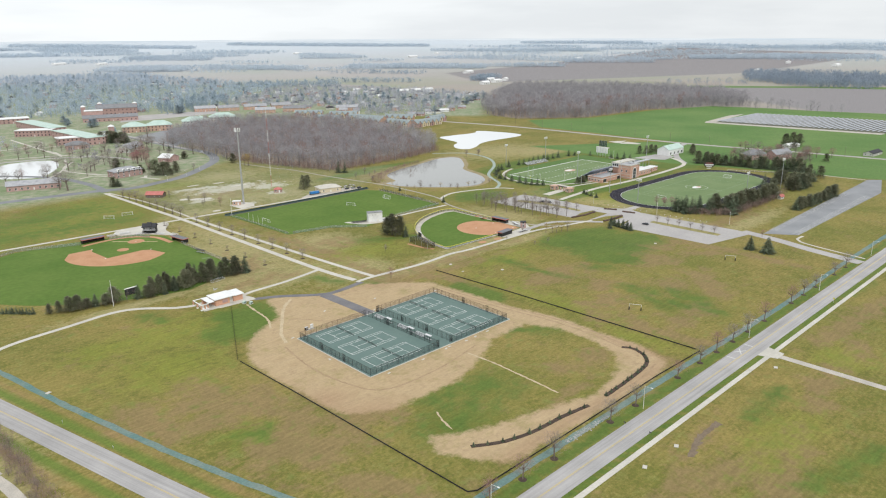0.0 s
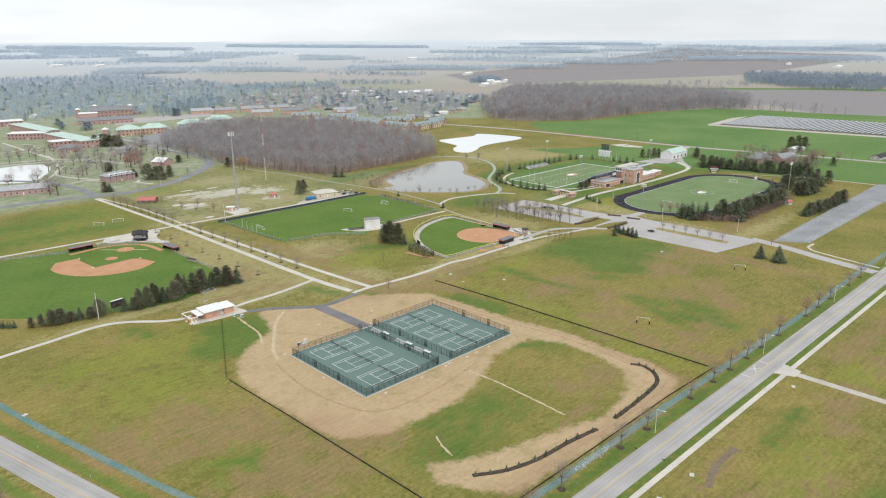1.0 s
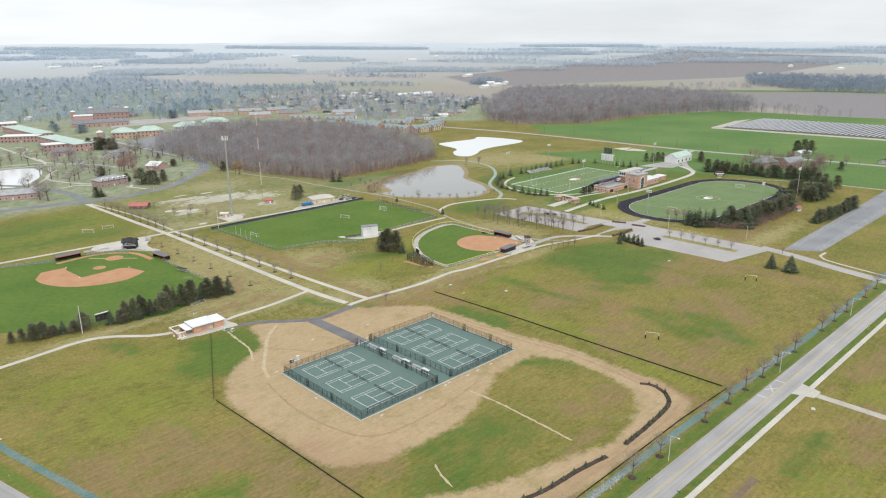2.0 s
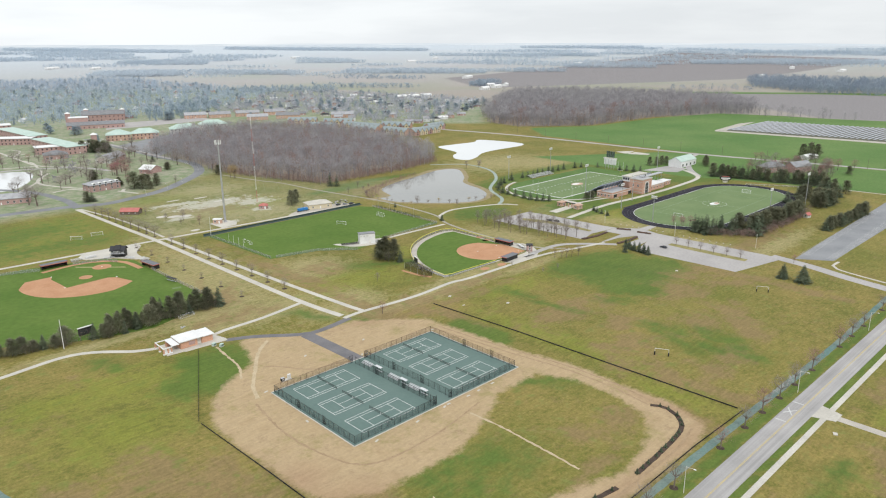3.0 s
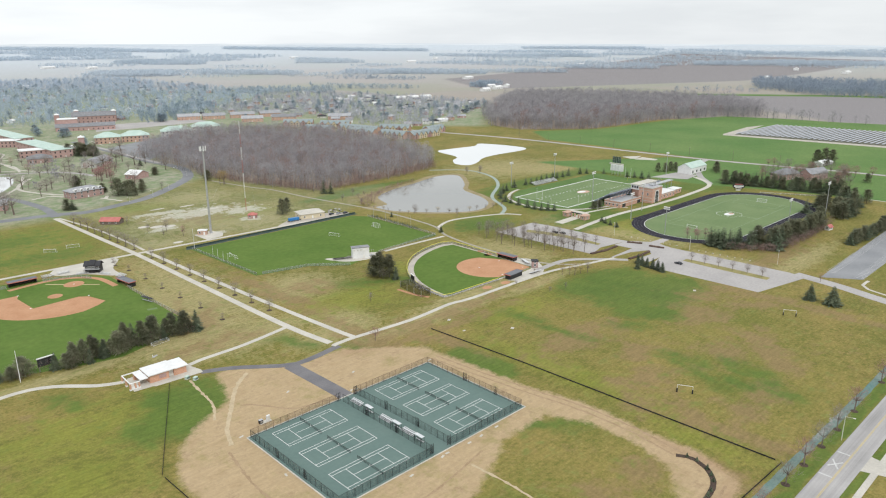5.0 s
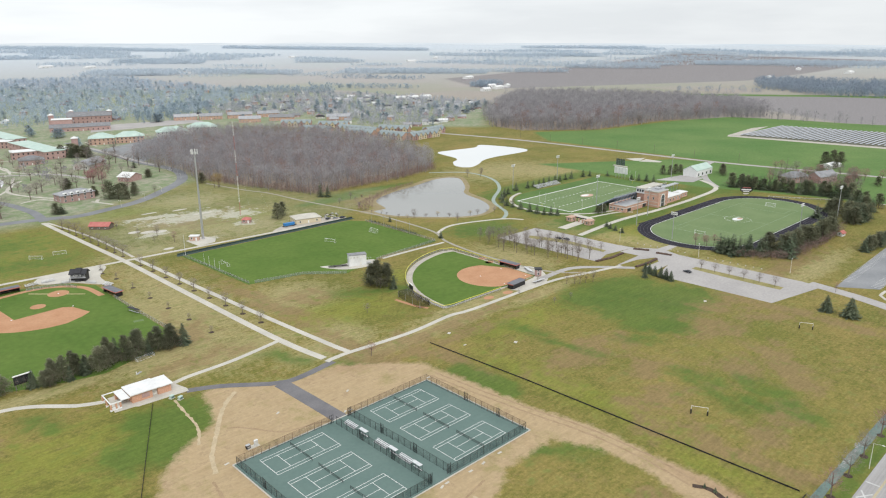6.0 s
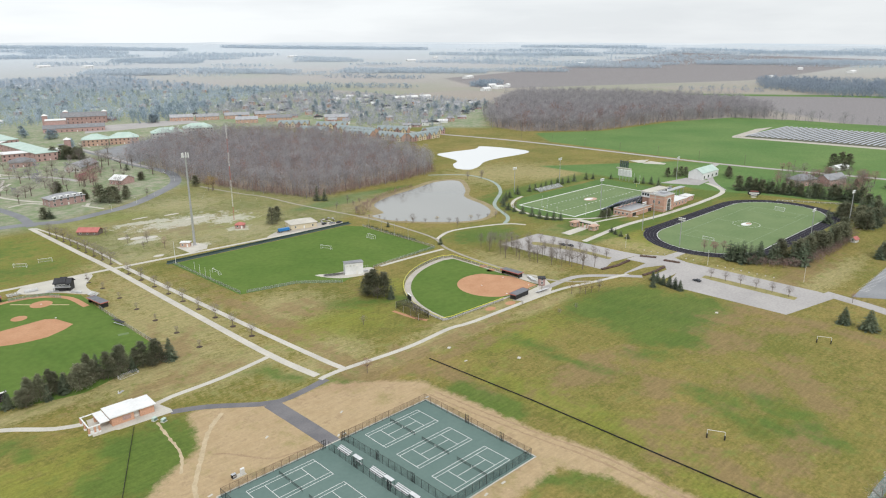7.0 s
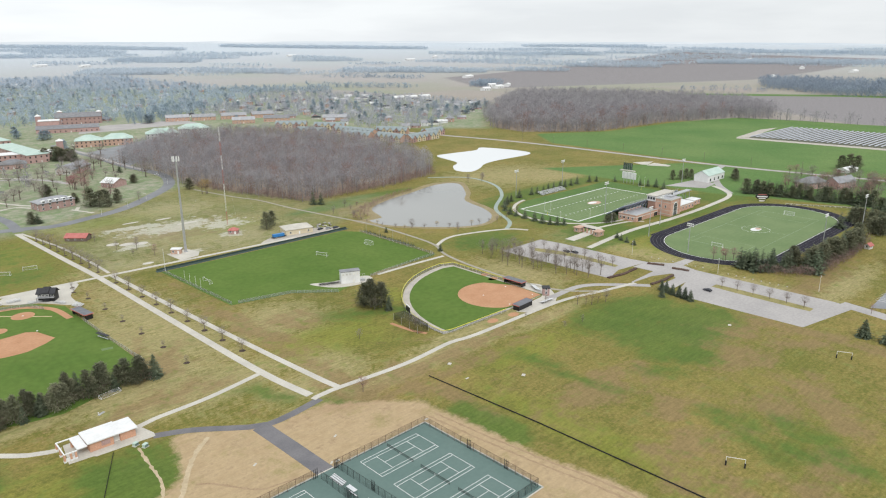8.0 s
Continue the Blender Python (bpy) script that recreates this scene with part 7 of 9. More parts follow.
c = thing("batting_cage", "dark green netted batting cage beside orange soil", "cage", 129.5, 115.5, 0, -8)
for xx in (-3, 3):
    for yy in (-10, -3.3, 3.3, 10):
        part("post", rod(bm_new(), (xx, yy, -0.05), (xx, yy, 3.6), 0.07), STEEL, c)
for xx in (-3, 3):
    part("side_net", bx(bm_new(), xx - 0.01, xx + 0.01, -10, 10, 0.05, 3.55), NETTING, c, "dark netting")
part("roof_net", bx(bm_new(), -3, 3, -10, 10, 3.55, 3.58), NETTING, c, "dark netting")
for yy in (-10, 10):
    part("end_net", bx(bm_new(), -3, 3, yy - 0.01, yy + 0.01, 0.05, 3.55), NETTING, c, "dark netting")
lane("infield", CLAY, [(124.5, 124), (126, 110), (128.5, 103.5)], 2.0, "strip of orange soil beside the cage", 0.04, "clay")
s = thing("scoreboard", "small dark softball scoreboard on posts", "scoreboard", 137, 126, 0, 70)
part("board", bx(bm_new(), -2.4, 2.4, -0.2, 0.2, 2.0, 4.6, 0.05), BLACK, s)
part("header", bx(bm_new(), -2.4, 2.4, -0.24, 0.24, 4.62, 5.1, 0.04), WHITE, s, "white header board")
for xx in (-1.8, 1.8):
    part("post", rod(bm_new(), (xx, 0, -0.05), (xx, 0, 4.6), 0.1), STEEL, s)


# ---------------- stadium ----------------
def painted(parent, x0, x1, y0, y1, z, name="yard_line", mat_=WHITE):
    return part(name, bx(bm_new(), x0, x1, y0, y1, z - 0.012, z + 0.006), mat_, parent)


FAINT = surface("faint_pitch_paint", (0.26, 0.33, 0.22), (0.32, 0.38, 0.28), 0.3, 2, 0.9, mottle=0.1)
fl = thing("pitch_markings", "white football pitch markings on synthetic turf", "markings")
for y in (174.6, 228.4):
    painted(fl, 344, 462, y - 0.6, y + 0.6, 0.056, "border_line")
for x in (344.6, 461.4):
    painted(fl, x - 0.6, x + 0.6, 175.3, 227.7, 0.056, "border_line")
for i in range(21):
    x = 353.2 + i * (452.8 - 353.2) / 20
    painted(fl, x - 0.05, x + 0.05, 175.3, 227.7, 0.054, "yard_line", FAINT)
    for y in (192, 211):
        painted(fl, x - 0.6, x + 0.6, y - 0.5, y + 0.5, 0.058, "yard_number")
lay("pitch_emblem", BRICK_TAN, arc(403, 201, 7, 0, 345, 20, 4.6), 0.0, 0.062, "pale red oval emblem on the pitch", "emblem")
lay("pitch_emblem", ROOF_WHITE, arc(402, 202, 5, 0, 345, 20, 2.4), 0.0, 0.07, "white shape inside the emblem", "emblem")
sm = thing("pitch_markings", "white soccer pitch markings on synthetic turf", "markings")
for y in (53.5, 96.5):
    painted(sm, 356, 471, y - 0.09, y + 0.09, 0.076, "touchline", FAINT)
for x in (356, 413.5, 471):
    painted(sm, x - 0.14, x + 0.14, 53.7, 96.3, 0.076, "goal_line", FAINT)
for s in (0, 1):
    x0, x1 = (356, 372) if s == 0 else (455, 471)
    xa = x1 if s == 0 else x0
    painted(sm, xa - 0.08, xa + 0.08, 58, 92, 0.078, "penalty_line", FAINT)
    for y in (58, 92):
        painted(sm, x0, x1, y - 0.08, y + 0.08, 0.078, "penalty_line", FAINT)
ring = [(x, y) for x, y in arc(413.5, 75, 9.1, 0, 360, 40)]
part("centre_circle", ribbon(bm_new(), ring, 0.16, 0.06, 0.084), WHITE, sm)
lay("pitch_emblem", ROOF_WHITE, arc(413.5, 75, 5.4, 0, 345, 20, 3.2), 0.0, 0.082, "white emblem patch in the centre circle", "emblem")
lay("pitch_emblem", BRICK_TAN, arc(416, 74.5, 2.6, 0, 345, 16, 1.8), 0.0, 0.09, "reddish shape on the emblem", "emblem")
LANE = surface("worn_lane_paint", (0.16, 0.155, 0.17), (0.2, 0.19, 0.2), 0.3, 2, 0.8, mottle=0.1)
trk = thing("track_markings", "white lane lines on the running track", "markings")
for rr in (34.9, 37.3, 39.7, 42.0, 43.7):
    pts = arc(TC[0] + TS, TC[1], rr, -90, 90, 26) + arc(TC[0] - TS, TC[1], rr, 90, 270, 26)
    part("lane_line", ribbon(bm_new(), pts + [pts[0]], 0.35 if rr < 35 else 0.1, 0.03, 0.062), WHITE if rr < 35 else LANE, trk)
lane("pavement", CONCRETE, arc(380, 201, 53, 100, 262, 30, 47), 2.6, "curved concrete walk round the end of the pitch", 0.06)
lane("path", CONCRETE, [(294, 130.5), (347, 134.5), (400, 131.2), (462, 131.5), (510, 138), (535, 165)], 4.0, "pale concrete walk past the grandstand", 0.06)
lane("path", CONCRETE, [(337, 155), (369, 149), (378, 141)], 2.4, "pale concrete walk to the grandstand", 0.06)
lane("path", CONCRETE, [(300, 150), (323, 151), (336, 152), (338, 168)], 7.0, "paved stadium entrance walk", 0.055)
lane("road", ASPHALT_LOT, [(640, 205), (600, 195), (545, 165), (515, 140)], 6.0, "pale service drive to the barn", 0.05, "road")
lay("paving", ASPHALT_LOT, [(505, 195), (545, 190), (548, 168), (520, 165)], -0.05, 0.045, "pale yard beside the barn", "yard")

SEATS = surface("blue_grey_seating", (0.20, 0.235, 0.30), (0.27, 0.30, 0.37), 0.5, 2.0, 0.5, mottle=0.08)
BRICK_ROSE = surface("rose_brick", (0.50, 0.30, 0.23), (0.57, 0.36, 0.28), 0.4, 2.5, 0.9, mottle=0.13)
gs = thing("grandstand", "rose brick grandstand with blue-grey seating and arched tower", "grandstand", 0, 0, 0)
part("base_wall", bx(bm_new(), 372, 402.4, 144, 158.8, -0.05, 3.9), BRICK_ROSE, gs)
part("base_band", bx(bm_new(), 371.93, 402.3, 143.93, 158.87, 3.0, 3.35), WHITE, gs, "pale stone band")
part("base_roof", bx(bm_new(), 372.6, 402.3, 144.6, 158.2, 3.9, 3.98), STEEL, gs, "grey flat concourse deck")
for x0, x1, y0, y1 in ((371.8, 402.4, 143.8, 144.4), (371.8, 372.4, 144.42, 158.9), (372.42, 402.4, 158.3, 158.9)):
    part("parapet", bx(bm_new(), x0, x1, y0, y1, 3.9, 4.8, 0.04), BRICK_ROSE, gs)
    part("coping", bx(bm_new(), x0 - 0.08, x1 + 0.08, y0 - 0.08, y1 + 0.08, 4.8, 4.95, 0.03), CONCRETE, gs, "pale stone coping")
for i in range(15):
    y = 172 - i * 0.98
    part("seat_tier", bx(bm_new(), 376, 456, y - 0.97, y, 0.4 + i * 0.56, 0.96 + i * 0.56), ALU if i in (4, 9) else SEATS, gs)
for i in range(17):
    x = 378 + i * 4.8
    part("support", rod(bm_new(), (x, 157.2, 0), (x, 157.2, 8.8), 0.2), SEATS, gs)
    part("raker", rod(bm_new(), (x, 157.4, 8.3), (x, 170.5, 0.6), 0.2), SEATS, gs)
    part("brace", rod(bm_new(), (x, 157.3, 4.4), (x, 163.5, 4.7), 0.14), SEATS, gs)
    if i < 16:
        part("cross_brace", rod(bm_new(), (x, 157.2, 4.2), (x + 4.8, 157.2, 8.6), 0.1), STEEL, gs)
for z in (9.3, 9.9, 10.5):
    part("top_rail", rod(bm_new(), (376, 157.0, z), (456, 157.0, z), 0.07), STEEL, gs)
for i in range(21):
    part("rail_post", rod(bm_new(), (376 + i * 4, 157.0, 8.6), (376 + i * 4, 157.0, 10.6), 0.06), STEEL, gs)
part("tower", bx(bm_new(), 403.6, 419.2, 135.2, 147.4, -0.05, 12.0), BRICK_ROSE, gs, "tall brick tower")
for z, h in ((1.4, 0.5), (4.2, 0.35), (10.0, 0.4)):
    part("string_course", bx(bm_new(), 403.5, 419.3, 135.1, 147.3, z, z + h), CONCRETE, gs, "pale stone band")
part("cornice", bx(bm_new(), 403.2, 419.6, 134.8, 147.8, 12.0, 12.7, 0.08), CONCRETE, gs, "pale stone cornice")
part("tower_roof", bx(bm_new(), 403.9, 418.9, 135.5, 147.1, 12.7, 12.78), ROOF_GREY, gs, "grey flat roof")
for x in (404.6, 417.6):
    part("pilaster", bx(bm_new(), x - 0.9, x + 0.9, 134.86, 135.19, -0.05, 11.9), BRICK_ROSE, gs, "brick pilaster")
part("press_box", bx(bm_new(), 407, 434, 149.2, 156.6, 8.6, 12.6), ROOF_WHITE, gs, "white press box")
part("press_roof", bx(bm_new(), 406.4, 434.6, 148.6, 157.4, 12.6, 13.1, 0.06), CONCRETE, gs, "pale flat roof")
for i in range(8):
    part("upper_window", bx(bm_new(), 407.8 + i * 3.3, 410.4 + i * 3.3, 156.6, 156.68, 9.9, 12.0), GLASS, gs)
for i in range(3):
    part("side_window", bx(bm_new(), 406.92, 407.0, 150 + i * 2.2, 151.6 + i * 2.2, 9.9, 11.8), GLASS, gs)
for i in range(6):
    part("rear_window", bx(bm_new(), 421 + i * 2.1, 422.4 + i * 2.1, 149.12, 149.2, 9.9, 11.8), GLASS, gs)
part("press_base", bx(bm_new(), 408, 433, 149.6, 156.2, -0.05, 8.6), BRICK_ROSE, gs)
part("roof_unit", bx(bm_new(), 411, 416, 139, 143, 12.78, 14.0, 0.1), STEEL, gs, "grey rooftop unit")
part("roof_deck", bx(bm_new(), 434.7, 464, 149.6, 154, 8.8, 9.3), STEEL, gs, "grey camera deck")
for x in (440, 451, 462):
    for y in (150.2, 153.4):
        part("deck_post", rod(bm_new(), (x, y, 0), (x, y, 8.8), 0.2), STEEL, gs)
bm = bm_new()
prism(bm, [(-2.3, 0.2), (2.3, 0.2)] + [(2.3 * math.cos(radians(a)), 7.2 + 2.3 * math.sin(radians(a))) for a in range(0, 181, 15)], 0, 0.12)
ar = part("arch_window", bm, GLASS, gs, "tall dark arched window")
ar.matrix_basis = Matrix.Translation((411.2, 135.18, 0)) @ Matrix.Rotation(radians(90), 4, "X")
bm = bm_new()
ribbon(bm, [(2.7, 0.3), (2.7, 3.5)] + [(2.7 * math.cos(radians(a)), 7.2 + 2.7 * math.sin(radians(a))) for a in range(0, 181, 12)] + [(-2.7, 3.5), (-2.7, 0.3)], 0.6, 0, 0.22)
ar = part("arch_surround", bm, WHITE, gs, "pale stone arch")
ar.matrix_basis = Matrix.Translation((411.2, 135.18, 0)) @ Matrix.Rotation(radians(90), 4, "X")
for k in (-0.75, 0.75):
    part("mullion", bx(bm_new(), 411.2 + k - 0.1, 411.2 + k + 0.1, 134.96, 135.05, 0.3, 8.9), STEEL, gs)
for k in (3.2, 6.2):
    part("transom", bx(bm_new(), 408.95, 413.45, 134.94, 135.05, k, k + 0.25), STEEL, gs)
part("wing", bx(bm_new(), 419.3, 445, 137.4, 149.0, -0.05, 4.6), BRICK_ROSE, gs)
part("wing_band", bx(bm_new(), 419.3, 445.06, 137.34, 149.06, 3.5, 3.9), CONCRETE, gs, "pale stone band")
part("wing_roof", bx(bm_new(), 419.3, 445.4, 137.0, 149.1, 4.6, 5.0, 0.05), ROOF_WHITE, gs, "pale flat roof")
part("annex", bx(bm_new(), 451, 461, 140, 147.5, -0.05, 3.8), BRICK_ROSE, gs, "low brick annex")
part("annex_roof", bx(bm_new(), 450.6, 461.4, 139.6, 147.9, 3.8, 4.2, 0.05), ROOF_WHITE, gs, "pale flat roof")
for x in (377, 399):
    part("opening", bx(bm_new(), x - 2.4, x + 2.4, 143.88, 143.99, 0.2, 2.9), GLASS, gs, "dark glazed opening")
for y in (147, 150.5, 154, 157):
    window(gs, 372, y, 1.2, 1.5, 1.5, "-x")
for x in (423, 428, 433, 438, 443):
    window(gs, x, 137.4, 1.4, 1.6, 1.8, "-y")
for x in (453.5, 458.5):
    window(gs, x, 140, 1.2, 1.5, 1.6, "-y")
for y in (139, 143.6):
    window(gs, 403.6, y, 6.0, 1.4, 2.2, "-x")
bleacher(412, 248, 0.05, 0, 34, 9, "low grey aluminium visitors' stand", "", ALU, "visitor_stand")
for x in (342, 474):
    g = thing("goal_post", "tall yellowish football goal post", "goal", x, 201, 0.04, 0, "football goal posts")
    part("stem", rod(bm_new(), (0, 0, 0), (0, 0, 3.05), 0.12, None, 8), YELLOW_CAP, g)
    part("crossbar", rod(bm_new(), (0, -2.85, 3.05), (0, 2.85, 3.05), 0.09, None, 8), WHITE, g)
    for s in (-2.85, 2.85):
        part("upright", rod(bm_new(), (0, s, 3.05), (0, s, 12), 0.07, None, 8), WHITE, g)
s = thing("scoreboard", "large white and black stadium scoreboard on posts", "scoreboard", 491, 224, 0, 90)
part("board", bx(bm_new(), -7, 7, -0.5, 0.5, 4.2, 10.2, 0.06), ROOF_WHITE, s)
part("lower_panel", bx(bm_new(), -6.8, 6.8, -0.56, -0.51, 4.4, 6.6), WHITE, s, "white advertising panel")
for xx in (-3.4, 0, 3.4):
    part("side_panel", bx(bm_new(), xx - 1.3, xx + 1.3, -0.56, -0.51, 7.2, 9.4), PANEL, s)
for xx in (-5, -1.7, 1.7, 5):
    part("post", rod(bm_new(), (xx, 0.4, -0.05), (xx, 0.4, 10.0), 0.22), STEEL, s)
bf = thing("banner_frame", "row of dark vertical banners on a pale platform", "banners", 544, 258, 0, 90)
part("platform", bx(bm_new(), -8, 8, -1.6, 1.6, -0.05, 1.0, 0.05), CONCRETE, bf, "pale raised platform")
for xx in (-4.2, -2.1, 0, 2.1, 4.2):
    part("banner", bx(bm_new(), xx - 0.85, xx + 0.85, -0.2, 0.2, 1.6, 8.2, 0.05), WINDSCREEN, bf, "dark vertical banner")
    part("mast", rod(bm_new(), (xx, 0.35, 1.0), (xx, 0.35, 8.6), 0.1), STEEL, bf)
lay("paving", CONCRETE, [(592, 282), (612, 269), (590, 263), (587, 268)], -0.05, 0.04, "pale gravel throwing sector in the grass", "paving")
lay("paving", CONCRETE, [(586, 262), (605, 264), (604, 244), (596, 242)], -0.05, 0.04, "pale gravel throwing sector in the grass", "paving")
for y in (158.5, 142.8):
    building("gate_house", "small pinkish brick stadium gate house", "gate house", 322.5, y, 6, 4.4, 3.2, BRICK_TAN, "hip", BRICK_TAN, 0.9, 1, 1, 1, 0, "stadium gate houses", door=False, over=0.6)
ga = thing("gate_arch", "brick piers with dark iron gate arch", "gate", 323, 150.5)
for yy in (-4.6, -1.6, 1.6, 4.6):
    part("pier", bx(bm_new(), -0.5, 0.5, yy - 0.5, yy + 0.5, -0.05, 3.0, 0.05), BRICK_TAN, ga)
part("arch", bx(bm_new(), -0.2, 0.2, -5, 5, 3.0, 3.7, 0.05), BLACK, ga)


def floodlight(x, y, h, rz, label="tall steel floodlight pole with lamp bank", group="floodlights"):
    q = thing("floodlight", label, "floodlight", x, y, 0, rz, group)
    part("shaft", rod(bm_new(), (0, 0, -0.1), (0, 0, h), 0.3, 0.16, 8), STEEL, q)
    for k in range(2):
        part("crossarm", bx(bm_new(), -2.3, 2.3, -0.08, 0.08, h - 0.4 - k * 1.2, h - 0.2 - k * 1.2), STEEL, q)
        for i in range(4):
            part("lamp_head", bx(bm_new(), -2.2 + i * 1.2, -1.4 + i * 1.2, -0.5, 0.3, h - 0.2 - k * 1.2, h + 0.35 - k * 1.2, 0.08), WHITE, q)


for x, y, h, rz in ((375.7, 173, 24.5, 0), (378.5, 262.7, 21.5, 180), (441, 261.5, 22.5, 180), (377, 128, 21, 0), (408.6, 29.7, 19.5, 180), (458.7, 22, 25.5, 180), (525, 190, 22, 0), (330, 82, 18, 90), (345, 118, 20, 0)):
    floodlight(x, y, h, rz)


def lamp_post(x, y, h, rz, arm=1.8, label="slim pale lamp post with one arm", group="lamp posts"):
    q = thing("lamp_post", label, "street lamp", x, y, 0, rz, group)
    part("shaft", rod(bm_new(), (0, 0, -0.1), (0, 0, h), 0.12, 0.07, 8), STEEL_PALE, q)
    part("arm", rod(bm_new(), (0, 0, h - 0.15), (arm, 0, h + 0.2), 0.05, None, 6), STEEL_PALE, q)
    part("lamp_head", bx(bm_new(), arm - 0.1, arm + 0.7, -0.18, 0.18, h + 0.12, h + 0.28, 0.04), WHITE, q)


STEEL_PALE = surface("pale_painted_steel", (0.62, 0.60, 0.54), (0.68, 0.66, 0.6), 0.4, 2.0, 0.6, mottle=0.06)
for x in (-34, 46.6, 133.8, 217.6, 301.8, 386):
    lamp_post(x, -92.6, 9.0, -90, 2.4, "tall pale roadside lamp post", "roadside lamp posts")
for x, y in ((303.4, 49.9), (312.4, -0.9), (300, 103), (351, 151), (353.5, 171), (104, 440), (150, 470), (128, 452), (190, 520), (330, 180)):
    lamp_post(x, y, 9.0 if x > 250 else 5.0, 200, 1.4, "slim pale car park lamp post", "car park lamp posts")

# fields behind
building("barn", "big white metal barn with pale green roof", "barn", 560, 181, 32, 14, 6.2, ROOF_WHITE, "gable", ROOF_GREEN, 4.0, 1, 4, 0, 0, win=(2.6, 2.6), door=False, over=0.3)
building("house", "large brick country house with grey roofs", "house", 588, 101, 24, 13, 5.5, BRICK, "hip", ROOF_GREY, 4.5, 2, 6, 3, -20, chimney=True)
building("house", "brick country house with white trimmed windows", "house", 608, 83, 26, 12, 6, BRICK, "gable", ROOF_GREY, 4, 2, 7, 2, -15, chimney=True)
building("house", "low white ranch house with grey roof", "house", 695, 104, 22, 10, 3, ROOF_WHITE, "gable", ROOF_WHITE, 2, 1, 5, 2, -8)
building("house", "low dark ranch house by the country road", "house", 700, 20, 26, 10, 3, SIDING, "gable", ROOF_DARK, 2.2, 1, 6, 2, -4)
building("shed", "small white shed with red roof", "shed", 418, 6, 4.4, 3.4, 2.4, WHITE, "gable", ROOF_RED, 1.3, 1, 1, 1, -10, door=False)
bleacher(433, 17, 0.05, 180, 16, 5, "aluminium bleacher beside the track", "track bleachers")
lay("sign_mount", CONCRETE, arc(505, 109, 3, 0, 340, 12, 2), 0, 0.2, "round concrete sign footing", "footing")
s = thing("sign", "oval black and white sign with red top", "sign", 505, 109, 0.15, -55)
bm = bm_new()
prism(bm, arc(0, 3.4, 5.2, 0, 345, 24, 2.4), -0.15, 0.15)
q = part("board", bm, BLACK, s)
q.matrix_basis = Matrix.Rotation(radians(90), 4, "X")
for a, z0, z1, mt in ((4.0, 2.9, 3.9, WHITE), (2.6, 1.6, 2.3, WHITE), (3.2, 4.8, 5.4, ROOF_RED)):
    part("lettering_bar", bx(bm_new(), -a, a, -0.22, -0.16, z0, z1), mt, s)
for xx in (-3, 3):
    part("post", rod(bm_new(), (xx, 0.1, -0.05), (xx, 0.1, 2.2), 0.14), BLACK, s)
fence([(505, 90), (530, 45)], 1.0, 4, "low white rail behind the track", WIRE_GREY, WHITE, 0.08, True)


# solar farm
PANEL_PALE = surface("pale_solar_glass", (0.30, 0.315, 0.35), (0.38, 0.39, 0.42), 0.1, 0.5, 0.25, spec=0.6, mottle=0.08, relief=0)
# ground colour darkened to stand in for shaded gaps between panel rows
SOLAR_SOIL = surface("darkened_row_ground", (0.12, 0.125, 0.09), (0.17, 0.165, 0.125), 0.05, 0.5, 0.95, mottle=0.2)


def solar_row(x0, x1, y):
    q = thing("solar_panel_row", "long tilted row of pale blue-grey solar panels", "solar panels", x0, y, 0, group="solar panel rows")
    me = None
    n = int((x1 - x0) / 24)
    post = None
    for i in range(n):
        p = part("panel", bx(bm_new(), 0.05, 23.95, -0.95, 0.95, -0.05, 0.05), PANEL_PALE, q) if me is None else new("panel", me)
        me, p.parent = p.data, q
        p.matrix_basis = pose(i * 24, 0, 1.75, 22, 0, 0)
        s = part("post", rod(bm_new(), (0, 0, -0.1), (0, 0, 1.8), 0.09, None, 4), STEEL, q) if post is None else new("post", post)
        post, s.parent, s.location = s.data, q, (i * 24 + 12, 0.2, 0)


for i in range(52):
    if i not in (41, 42):
        solar_row(866 + i * 0.85, 1012 + i * 1.4, 274 - i * 6.4)
lay("bare_strip", SOLAR_SOIL, [(864, 282), (1012, 282), (1088, -62), (908, -62)], -0.05, 0.025, "ground under the solar panels, darkened for the shade there", "ground")
lay("bare_strip", GRAVEL, [(848, 285), (862, 290), (892, 60), (876, 60)], -0.05, 0.03, "bare tan strip along the solar panels", "ground")
lay("bare_strip", GRAVEL, [(862, 290), (960, 300), (1000, 292), (866, 276)], -0.05, 0.03, "bare tan ground by the solar panels", "ground")

